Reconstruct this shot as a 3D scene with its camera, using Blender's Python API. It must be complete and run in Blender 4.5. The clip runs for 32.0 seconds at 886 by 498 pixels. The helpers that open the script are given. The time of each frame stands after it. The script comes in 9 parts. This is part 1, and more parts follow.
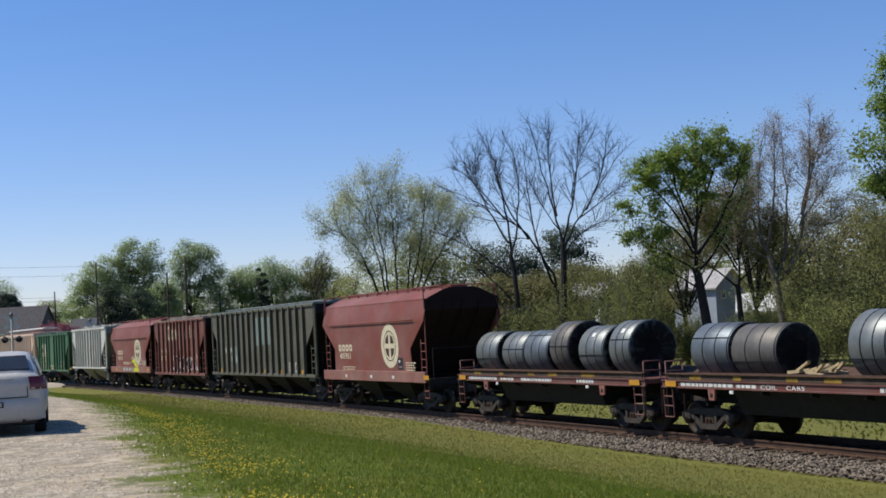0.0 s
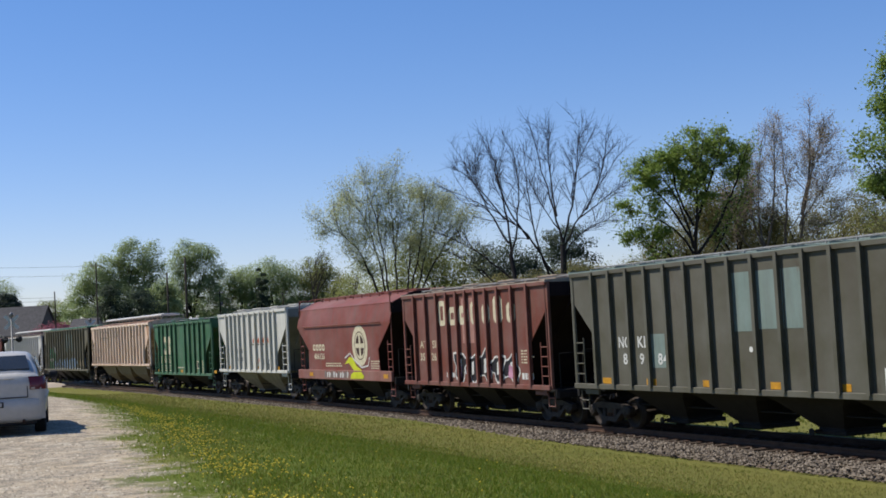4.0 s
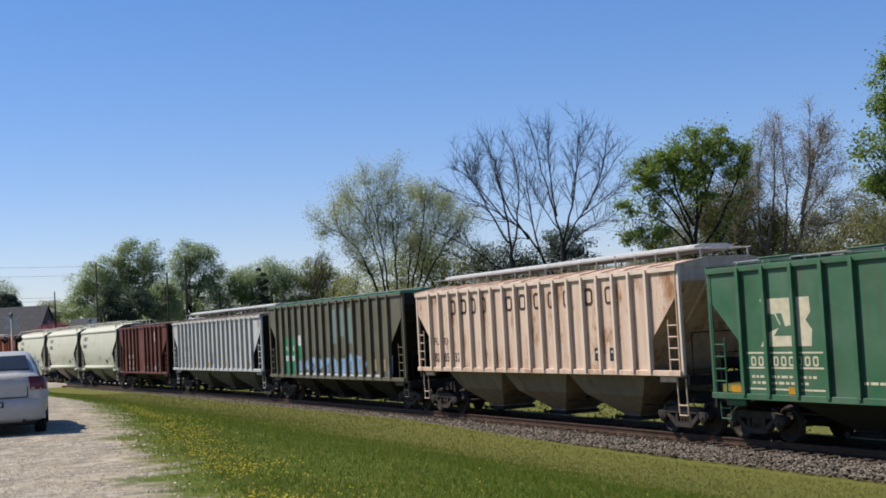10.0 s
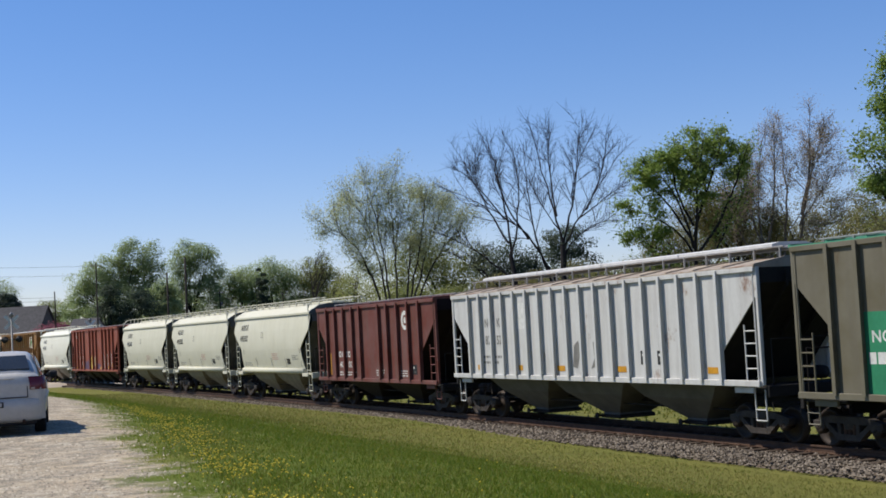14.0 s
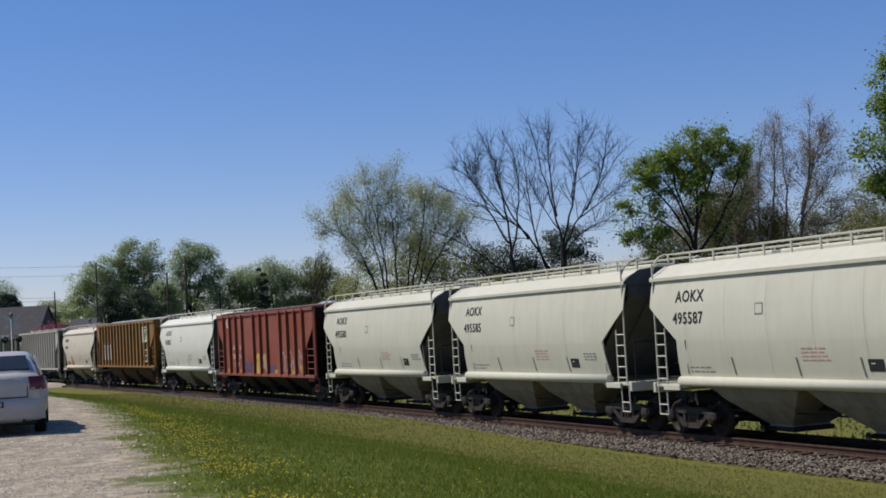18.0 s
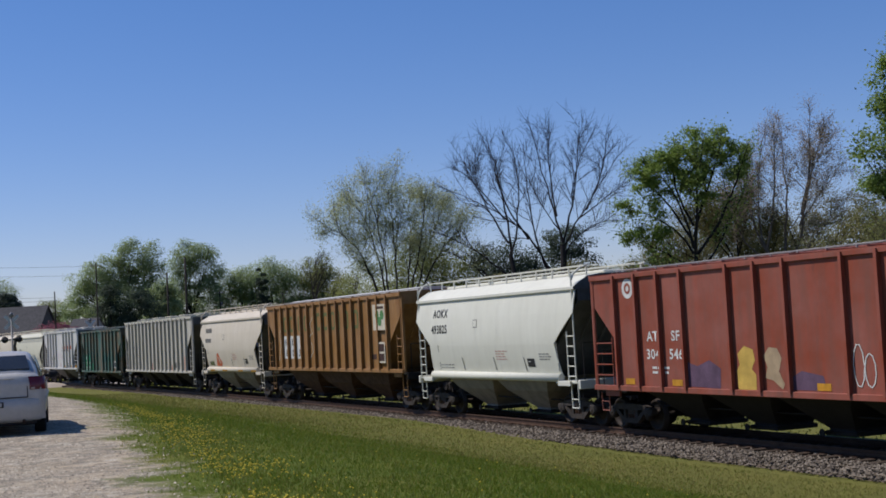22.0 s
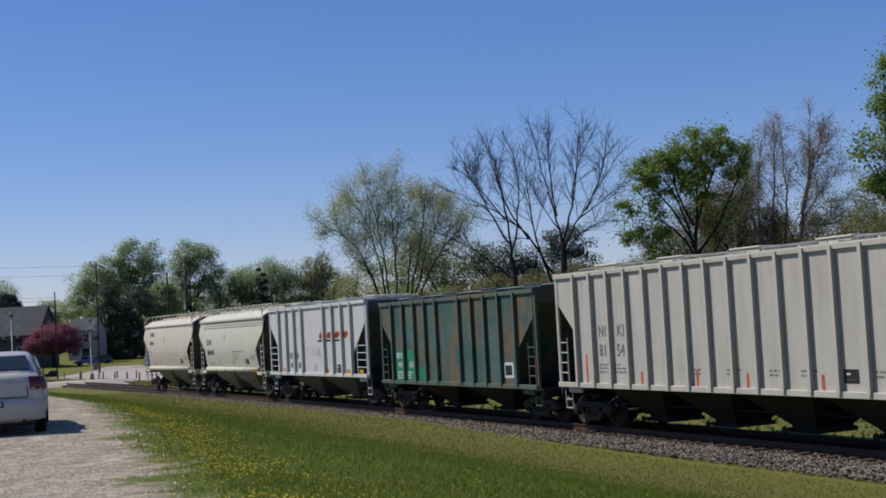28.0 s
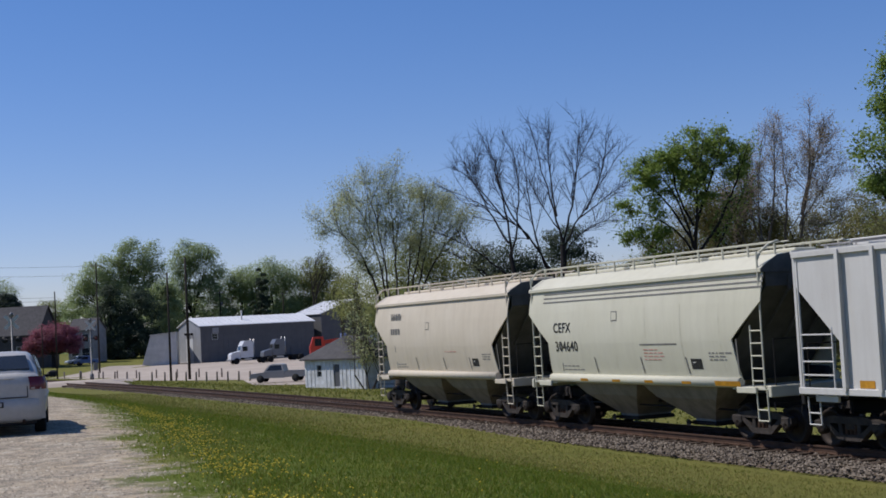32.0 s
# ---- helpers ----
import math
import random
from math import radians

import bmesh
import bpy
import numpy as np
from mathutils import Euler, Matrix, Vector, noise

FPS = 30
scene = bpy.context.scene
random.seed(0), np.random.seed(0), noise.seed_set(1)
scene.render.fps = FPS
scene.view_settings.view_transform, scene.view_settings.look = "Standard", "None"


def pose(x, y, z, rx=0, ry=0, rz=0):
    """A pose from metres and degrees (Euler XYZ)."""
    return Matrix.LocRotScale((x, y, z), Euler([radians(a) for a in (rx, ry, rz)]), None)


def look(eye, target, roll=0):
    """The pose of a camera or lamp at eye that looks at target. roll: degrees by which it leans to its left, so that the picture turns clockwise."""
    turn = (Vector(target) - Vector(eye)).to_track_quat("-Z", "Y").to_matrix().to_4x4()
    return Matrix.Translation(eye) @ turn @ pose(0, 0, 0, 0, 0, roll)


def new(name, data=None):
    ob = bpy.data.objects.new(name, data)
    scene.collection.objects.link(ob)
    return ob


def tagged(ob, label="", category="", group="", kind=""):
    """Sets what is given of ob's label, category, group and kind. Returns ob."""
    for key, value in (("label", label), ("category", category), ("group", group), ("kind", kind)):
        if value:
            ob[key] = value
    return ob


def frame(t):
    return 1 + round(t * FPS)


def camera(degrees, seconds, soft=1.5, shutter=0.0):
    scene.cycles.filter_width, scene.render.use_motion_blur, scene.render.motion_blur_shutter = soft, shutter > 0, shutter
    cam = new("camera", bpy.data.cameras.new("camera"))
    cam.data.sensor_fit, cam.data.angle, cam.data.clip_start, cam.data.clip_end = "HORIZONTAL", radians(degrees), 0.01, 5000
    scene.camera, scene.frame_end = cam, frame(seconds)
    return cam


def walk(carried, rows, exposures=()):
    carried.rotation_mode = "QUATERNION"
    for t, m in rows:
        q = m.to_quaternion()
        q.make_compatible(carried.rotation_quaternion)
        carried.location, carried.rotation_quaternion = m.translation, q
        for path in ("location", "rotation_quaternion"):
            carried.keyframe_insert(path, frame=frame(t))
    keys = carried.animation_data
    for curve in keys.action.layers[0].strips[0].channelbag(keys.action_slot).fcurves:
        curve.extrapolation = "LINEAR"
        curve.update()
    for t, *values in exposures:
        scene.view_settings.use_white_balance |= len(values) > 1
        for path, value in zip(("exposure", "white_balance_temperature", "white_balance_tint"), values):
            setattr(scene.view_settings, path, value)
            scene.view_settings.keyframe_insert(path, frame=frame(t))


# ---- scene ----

# Rail tops lie at z = 0; the camera stands on a rise beside the line.
EYE = (0.0, 0.0, 3.12)
cam = camera(37.03, 32.0, soft=1.7)
STAND = look(EYE, (0.0, 100.0, 3.12 + 100 * math.tan(0.0579)), -3.04)
walk(cam, [(0.0, STAND), (32.0, STAND)], exposures=[(0.0, 0.27, 6500, 10), (13.5, 0.27, 6500, 10), (17.0, 0.2, 6460, 10), (18.0, -0.05, 6380, 13), (19.0, -0.09, 6280, 14), (20.5, -0.12, 6200, 14), (32.0, -0.12, 6200, 14)])

SPEED = 9.524          # the train's speed in metres a second
RADIUS = 1232.9        # the curve of the line, at the cars' near side
TH = radians(-64.892)  # its heading where s = 0
HUB = Vector((RADIUS * math.sin(TH), 45.78 - RADIUS * math.cos(TH), 0.0))
OFF = 1.58             # from the cars' near side to the track's middle

# ---- light: a clear spring noon, sun high and to the west ----
SUN_EL, SUN_AZ = 54.0, 280.0
world = bpy.data.worlds.new("sky")
scene.world = world
world.use_nodes = True
nt = world.node_tree
bg = nt.nodes["Background"]
sky = nt.nodes.new("ShaderNodeTexSky")
sky.sky_type = "NISHITA"
sky.sun_disc = False
sky.sun_elevation, sky.sun_rotation = radians(SUN_EL), radians(SUN_AZ)
sky.altitude, sky.air_density, sky.dust_density, sky.ozone_density = 200, 1.0, 0.08, 3.2
hue = nt.nodes.new("ShaderNodeHueSaturation")
hue.inputs["Saturation"].default_value = 1.27
tint = nt.nodes.new("ShaderNodeMix")
tint.data_type, tint.blend_type = "RGBA", "MULTIPLY"
tint.inputs[0].default_value = 1.0
tint.inputs[7].default_value = (0.99, 0.955, 1.19, 1)
nt.links.new(sky.outputs[0], hue.inputs["Color"])
soft_sky = nt.nodes.new("ShaderNodeGamma")
soft_sky.inputs[1].default_value = 0.86
nt.links.new(hue.outputs[0], soft_sky.inputs[0])
nt.links.new(soft_sky.outputs[0], tint.inputs[6])
nt.links.new(tint.outputs[2], bg.inputs[0])
bg.inputs[1].default_value = 0.117
sun = new("sun", bpy.data.lights.new("sun", "SUN"))
sun.data.energy, sun.data.angle, sun.data.color = 4.6, radians(0.53), (1.0, 0.95, 0.86)
sun_way = Vector((math.sin(radians(SUN_AZ)) * math.cos(radians(SUN_EL)),
                  math.cos(radians(SUN_AZ)) * math.cos(radians(SUN_EL)), math.sin(radians(SUN_EL))))
sun.matrix_basis = look((0, 0, 60), Vector((0, 0, 60)) - sun_way)


# ---- helpers ----
def on_line(s, off=OFF, z=0.0):
    """A place on the line, s metres along it and off metres beyond the cars' near side, and its heading."""
    a = TH - s / RADIUS
    r = RADIUS + off
    return Vector((HUB.x - r * math.sin(a), HUB.y + r * math.cos(a), z)), a


def beside(x, y):
    """How far a place lies beyond the cars' near side (minus: towards the camera), and how far along."""
    v = Vector((x - HUB.x, y - HUB.y))
    return v.length - RADIUS, (TH - math.atan2(-v.x, v.y)) * RADIUS


def ease(a, b, v):
    k = min(1.0, max(0.0, (v - a) / (b - a)))
    return k * k * (3 - 2 * k)


def ground_z(x, y):
    """Height of the ground: a lawn that falls from the gravel lot to the line, and lower land beyond."""
    d, s = beside(x, y)
    bump = 0.05 * noise.noise((x * 0.15, y * 0.15, 3.0)) + 0.02 * noise.noise((x * 0.6, y * 0.6, 7.0))
    if d < OFF:
        low = -0.50 + 0.22 * ease(14.0, -6.0, s)
        return low + (1.6 - low) * ease(-1.2, -15.5, d) + bump * ease(-1, -4, d)
    rise = ease(-56.0, -60.0, x) * (0.85 * ease(216.0, 232.0, y) + 0.8 * max(ease(-68.0, -73.0, x) * ease(240.0, 258.0, y), ease(264.0, 276.0, y)))
    return -0.50 - 1.0 * ease(5.0, 22.0, d) + rise + bump * ease(4, 8, d) * (1 - ease(14, 22, d))


def box(bm, x0, x1, y0, y1, z0, z1):
    vs = [bm.verts.new((x, y, z)) for z in (z0, z1) for y in (y0, y1) for x in (x0, x1)]
    for f in ((0, 2, 3, 1), (4, 5, 7, 6), (0, 1, 5, 4), (2, 6, 7, 3), (0, 4, 6, 2), (1, 3, 7, 5)):
        bm.faces.new([vs[i] for i in f])
    return vs


def bevelled(bm, x0, x1, y0, y1, z0, z1, b=0.01):
    """A box with chamfered edges."""
    vs = box(bm, x0, x1, y0, y1, z0, z1)
    es = {e for v in vs for e in v.link_edges}
    bmesh.ops.bevel(bm, geom=list(es), offset=b, segments=1, affect="EDGES")


def prism(bm, pts, a, b, axis="y"):
    """Extrudes a polygon; pts are (x, z) for axis y, (y, z) for axis x and (x, y) for axis z."""
    def at(p, k):
        return {"y": (p[0], k, p[1]), "x": (k, p[0], p[1]), "z": (p[0], p[1], k)}[axis]
    lo, hi = [bm.verts.new(at(p, a)) for p in pts], [bm.verts.new(at(p, b)) for p in pts]
    n = len(pts)
    faces = [bm.faces.new(lo[::-1]), bm.faces.new(hi)]
    faces += [bm.faces.new((lo[i], lo[(i + 1) % n], hi[(i + 1) % n], hi[i])) for i in range(n)]
    bmesh.ops.recalc_face_normals(bm, faces=faces)


def tube(bm, a, b, r0, r1=None, n=6, cap=True):
    """A round bar from a to b."""
    a, b = Vector(a), Vector(b)
    r1 = r0 if r1 is None else r1
    way = (b - a).normalized()
    u = way.orthogonal().normalized()
    v = way.cross(u)
    rings = []
    for p, r in ((a, r0), (b, r1)):
        rings.append([bm.verts.new(p + r * (math.cos(k * math.tau / n) * u + math.sin(k * math.tau / n) * v)) for k in range(n)])
    for k in range(n):
        f = bm.faces.new((rings[0][k], rings[0][(k + 1) % n], rings[1][(k + 1) % n], rings[1][k]))
        f.smooth = n > 5
    if cap:
        bm.faces.new(rings[0][::-1]), bm.faces.new(rings[1])


def ringed(bm, rings, closed=False, cap=True, smooth=True):
    """Joins rings of points (all of one length) into a skin."""
    vs = [[bm.verts.new(p) for p in ring] for ring in rings]
    n = len(vs[0])
    for a, b in zip(vs, vs[1:]):
        for k in range(n if closed else n - 1):
            f = bm.faces.new((a[k], a[(k + 1) % n], b[(k + 1) % n], b[k]))
            f.smooth = smooth
    if cap and closed:
        bm.faces.new(vs[0][::-1]), bm.faces.new(vs[-1])
    return vs


def turned(bm, profile, n=20, axis="x", centre=(0, 0, 0)):
    """A turned body from (along, radius) pairs about an axis."""
    c = Vector(centre)
    rings = []
    for h, r in profile:
        ring = []
        for k in range(n):
            p, q = r * math.cos(k * math.tau / n), r * math.sin(k * math.tau / n)
            ring.append(c + Vector({"x": (h, p, q), "y": (q, h, p), "z": (p, q, h)}[axis]))
        rings.append(ring)
    ringed(bm, rings, closed=True)


def meshed(name, bm, material, sharp=None):
    me = bpy.data.meshes.new(name)
    bm.to_mesh(me)
    bm.free()
    me.materials.append(material)
    return me


def part(name, bm, material, parent=None, label="", at=None):
    """Links a bmesh (or a mesh that is shared) as one object under its thing."""
    me = bm if isinstance(bm, bpy.types.Mesh) else meshed(name, bm, material)
    ob = new(name, me)
    ob.parent = parent
    if label:
        ob["label"] = label
    if at is not None:
        ob.matrix_basis = at
    return ob


def thing(name, label, category, at=None, group=""):
    """The Empty at a thing's base, which carries its parts."""
    ob = tagged(new(name), label, category, group)
    ob.empty_display_size = 0.2
    if at is not None:
        ob.matrix_basis = at
    return ob


# ---- materials ----
def nodes_of(name, rough, metal=0.0):
    m = bpy.data.materials.new(name)
    m.use_nodes = True
    t = m.node_tree
    b = t.nodes["Principled BSDF"]
    b.inputs["Roughness"].default_value, b.inputs["Metallic"].default_value = rough, metal
    b.inputs["Specular IOR Level"].default_value = 0.5 if rough < 0.45 else 0.2
    return m, t, b


def noise_node(t, scale, detail=4.0, stretch=(1, 1, 1), coord="Object", rough=0.6):
    c = t.nodes.new("ShaderNodeTexCoord")
    mp = t.nodes.new("ShaderNodeMapping")
    mp.inputs["Scale"].default_value = stretch
    n = t.nodes.new("ShaderNodeTexNoise")
    n.inputs["Scale"].default_value, n.inputs["Detail"].default_value, n.inputs["Roughness"].default_value = scale, detail, rough
    t.links.new(c.outputs[coord], mp.inputs[0])
    t.links.new(mp.outputs[0], n.inputs["Vector"])
    return n.outputs["Fac"]


def ramp(t, fac, a, b, lo=0.0, hi=1.0):
    r = t.nodes.new("ShaderNodeMapRange")
    r.inputs[1].default_value, r.inputs[2].default_value, r.inputs[3].default_value, r.inputs[4].default_value = a, b, lo, hi
    t.links.new(fac, r.inputs[0])
    return r.outputs[0]


def mixed(t, fac, a, b):
    x = t.nodes.new("ShaderNodeMix")
    x.data_type = "RGBA"
    for sock, v in ((x.inputs[0], fac), (x.inputs[6], a), (x.inputs[7], b)):
        if isinstance(v, tuple):
            sock.default_value = (*v, 1)
        elif isinstance(v, float):
            sock.default_value = v
        else:
            t.links.new(v, sock)
    return x.outputs[2]


def bumped(t, b, fac, strength=0.3, dist=0.02):
    n = t.nodes.new("ShaderNodeBump")
    n.inputs["Strength"].default_value, n.inputs["Distance"].default_value = strength, dist
    t.links.new(fac, n.inputs["Height"])
    t.links.new(n.outputs[0], b.inputs["Normal"])


def plain(name, col, rough=0.7, metal=0.0, vary=0.25, scale=3.0, coord="Object", bump=0.0, other=None):
    """A surface with blotches at two scales."""
    m, t, b = nodes_of(name, rough, metal)
    col = tuple(c * 0.85 for c in col)
    dark = other or tuple(c * (1 - vary) for c in col)
    light = tuple(min(1, c * (1 + vary * 0.5)) for c in col)
    c1 = mixed(t, ramp(t, noise_node(t, scale, 5, coord=coord), 0.3, 0.7), dark, light)
    c2 = mixed(t, ramp(t, noise_node(t, scale * 9, 3, coord=coord), 0.35, 0.75, 0.0, 0.5), c1, tuple(c * 0.7 for c in col))
    t.links.new(c2, b.inputs["Base Color"])
    if bump:
        bumped(t, b, noise_node(t, scale * 14, 4, coord=coord), bump, 0.02)
    return m


def car_paint(name, col, dirt=0.4, rust=0.0, rust_col=(0.16, 0.07, 0.035), rough=0.6, grime=(0.09, 0.075, 0.06), dust=0.0):
    """Weathered railway paint: streaks that run down, blotches of grime, rust breaking through."""
    m, t, b = nodes_of(name, rough)
    col = tuple(c * 0.82 for c in col)
    big = ramp(t, noise_node(t, 0.55, 4, (1, 1, 1.3)), 0.35, 0.68)
    streak = ramp(t, noise_node(t, 3.2, 5, (1, 1, 0.12)), 0.42, 0.72)
    fine = ramp(t, noise_node(t, 14, 4, (1, 1, 0.5)), 0.4, 0.8)
    faded = tuple(min(1.0, 0.85 * c + 0.05) for c in col)
    c = mixed(t, big, tuple(x * 0.88 for x in col), faded)
    g = t.nodes.new("ShaderNodeMath")
    g.operation = "MULTIPLY"
    g.inputs[1].default_value = dirt
    t.links.new(streak, g.inputs[0])
    c = mixed(t, g.outputs[0], c, grime)
    g2 = t.nodes.new("ShaderNodeMath")
    g2.operation = "MULTIPLY"
    g2.inputs[1].default_value = dirt * 0.35
    t.links.new(fine, g2.inputs[0])
    c = mixed(t, g2.outputs[0], c, grime)
    if rust > 0:
        spots = ramp(t, noise_node(t, 1.5, 8, (1, 1, 0.45), rough=0.75), 0.66 - 0.28 * rust, 0.74 - 0.2 * rust)
        c = mixed(t, spots, c, rust_col)
    if dust > 0:
        veil = ramp(t, noise_node(t, 0.9, 6, (0.6, 1, 1)), 0.4, 0.75, 0.0, dust)
        c = mixed(t, veil, c, (0.42, 0.36, 0.28))
    t.links.new(c, b.inputs["Base Color"])
    bumped(t, b, noise_node(t, 1.1, 3, (1, 1, 0.6)), 0.25, 0.03)
    return m


RUSTY = plain("rusty_steel", (0.10, 0.055, 0.035), 0.85, 0.0, 0.5, 4.0, bump=0.3)
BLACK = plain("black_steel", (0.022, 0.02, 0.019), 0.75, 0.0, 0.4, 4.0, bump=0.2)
TRUCK = plain("truck_steel", (0.026, 0.023, 0.021), 0.75, 0.0, 0.5, 6.0, bump=0.3, other=(0.075, 0.06, 0.05))
TREAD = plain("wheel_steel", (0.05, 0.038, 0.03), 0.6, 0.4, 0.4, 5.0)
RAILTOP = plain("rail_steel", (0.105, 0.062, 0.042), 0.6, 0.3, 0.4, 3.0, bump=0.2)
TIE = plain("tie_wood", (0.095, 0.068, 0.05), 0.9, 0.0, 0.5, 2.5, bump=0.6)
WHITE = plain("white_lettering", (0.72, 0.71, 0.66), 0.6, 0.0, 0.25, 5.0)
CREAM = plain("cream_lettering", (0.70, 0.62, 0.43), 0.6, 0.0, 0.25, 5.0)
INK = plain("black_lettering", (0.035, 0.035, 0.035), 0.6, 0.0, 0.3, 5.0)
GREY_INK = plain("grey_lettering", (0.22, 0.21, 0.19), 0.6, 0.0, 0.3, 5.0)
ORANGE = plain("orange_paint", (0.62, 0.13, 0.035), 0.55, 0.0, 0.3, 5.0)
YELLOW = plain("yellow_reflector", (0.62, 0.30, 0.03), 0.5, 0.0, 0.35, 6.0)


# ---- ground ----
def lot_edge(y):
    """x of the gravel lot's ragged border at the depth y."""
    pts = ((-60, 12.0), (0, 0.6), (8, -1.7), (12.9, -2.6), (15.3, -3.35), (19.6, -4.75), (28.7, -7.2), (41.8, -11.4), (52, -16.5), (60, -24), (70, -40), (90, -80))
    for (y0, x0), (y1, x1) in zip(pts, pts[1:]):
        if y <= y1:
            return x0 + (x1 - x0) * (y - y0) / (y1 - y0)
    return -1e4


def lushness(x, y):
    """Where the lawn grows dark and thick: the middle of the slope, in drifts."""
    d, s = beside(x, y)
    d += 2.2 * noise.noise((x * 0.22, y * 0.14, 12.0)) + 0.9 * noise.noise((x * 0.8, y * 0.5, 15.0))
    drift = 0.5 + 0.75 * noise.noise((x * 0.16, y * 0.11, 5.0)) + 0.45 * noise.noise((x * 0.5, y * 0.4, 9.0)) + 0.6 * noise.noise((x * 1.9, y * 1.1, 4.0))
    return min(1.0, max(0.0, (ease(-3.6, -7.5, d) * (1 - 0.6 * ease(-13.0, -15.5, d)) + 0.12) * (0.25 + 1.2 * drift)))


def ground_material():
    m, t, b = nodes_of("ground", 0.95)
    b.inputs["Specular IOR Level"].default_value = 0.08
    at = t.nodes.new("ShaderNodeAttribute")
    at.attribute_name = "lot"
    n1 = ramp(t, noise_node(t, 0.35, 5), 0.3, 0.7)
    n2 = ramp(t, noise_node(t, 1.4, 6), 0.35, 0.68)
    n3 = ramp(t, noise_node(t, 17, 5, rough=0.75), 0.35, 0.7)
    n4 = ramp(t, noise_node(t, 70, 3, rough=0.8), 0.35, 0.7)
    grass = mixed(t, n1, (0.12, 0.16, 0.017), (0.25, 0.215, 0.048))
    grass = mixed(t, ramp(t, n2, 0.2, 0.9, 0.0, 0.75), grass, (0.05, 0.09, 0.010))
    grass = mixed(t, ramp(t, n3, 0.2, 1.0, 0.0, 0.7), grass, (0.18, 0.165, 0.045))
    grass = mixed(t, ramp(t, n4, 0.3, 1.0, 0.0, 0.55), grass, (0.045, 0.075, 0.011))
    dry = t.nodes.new("ShaderNodeAttribute")
    dry.attribute_name = "dry"
    grass = mixed(t, ramp(t, dry.outputs["Fac"], 0.0, 1.0, 0.0, 0.6), grass, (0.165, 0.15, 0.05))
    lush = t.nodes.new("ShaderNodeAttribute")
    lush.attribute_name = "lush"
    grass = mixed(t, ramp(t, lush.outputs["Fac"], 0.0, 1.0, 0.0, 0.45), grass, (0.075, 0.125, 0.014))
    grav = mixed(t, n2, (0.39, 0.30, 0.20), (0.49, 0.425, 0.33))
    grav = mixed(t, ramp(t, noise_node(t, 0.5, 6, rough=0.7), 0.5, 0.62, 0.0, 0.6), grav, (0.44, 0.34, 0.225))
    grav = mixed(t, ramp(t, noise_node(t, 5.5, 6, (0.5, 1.4, 1), rough=0.75), 0.5, 0.62, 0.0, 0.6), grav, (0.22, 0.185, 0.135))
    grav = mixed(t, ramp(t, n3, 0.1, 1.0, 0.0, 0.6), grav, (0.21, 0.17, 0.125))
    grav = mixed(t, ramp(t, n4, 0.2, 0.9, 0.0, 0.8), grav, (0.55, 0.49, 0.405))
    sand = t.nodes.new("ShaderNodeMath")
    sand.operation = "ADD"
    t.links.new(at.outputs["Fac"], sand.inputs[0])
    t.links.new(ramp(t, noise_node(t, 0.8, 6, rough=0.7), 0.25, 0.75, -1.5, 1.5), sand.inputs[1])
    grav = mixed(t, ramp(t, sand.outputs[0], 0.3, 2.6, 0.85, 0.0), grav, (0.50, 0.39, 0.255))
    blotch = ramp(t, noise_node(t, 3.0, 6, (1, 0.9, 1), rough=0.75), 0.46, 0.57, 0.0, 0.85)
    grav = mixed(t, blotch, grav, (0.205, 0.175, 0.13))
    blotch = ramp(t, noise_node(t, 1.1, 6, (1, 0.9, 1), rough=0.78), 0.50, 0.6, 0.0, 0.75)
    grav = mixed(t, blotch, grav, (0.265, 0.225, 0.165))
    pale = ramp(t, noise_node(t, 2.1, 6, (1, 0.9, 1), rough=0.78), 0.54, 0.66, 0.0, 0.7)
    grav = mixed(t, pale, grav, (0.60, 0.54, 0.43))
    speck = ramp(t, noise_node(t, 34, 4, rough=0.8), 0.52, 0.66, 0.0, 0.75)
    grav = mixed(t, speck, grav, (0.64, 0.585, 0.49))
    pit = ramp(t, noise_node(t, 26, 4, (1, 1, 2), rough=0.8), 0.56, 0.68, 0.0, 0.8)
    grav = mixed(t, pit, grav, (0.13, 0.105, 0.08))
    # the border breaks up in tufts
    add = t.nodes.new("ShaderNodeMath")
    add.operation = "ADD"
    t.links.new(at.outputs["Fac"], add.inputs[0])
    t.links.new(ramp(t, noise_node(t, 0.9, 6, rough=0.7), 0.2, 0.8, -1.0, 1.0), add.inputs[1])
    fac = ramp(t, add.outputs[0], -0.25, 0.35)
    t.links.new(mixed(t, fac, grass, grav), b.inputs["Base Color"])
    bumped(t, b, n3, 0.6, 0.04)
    return m


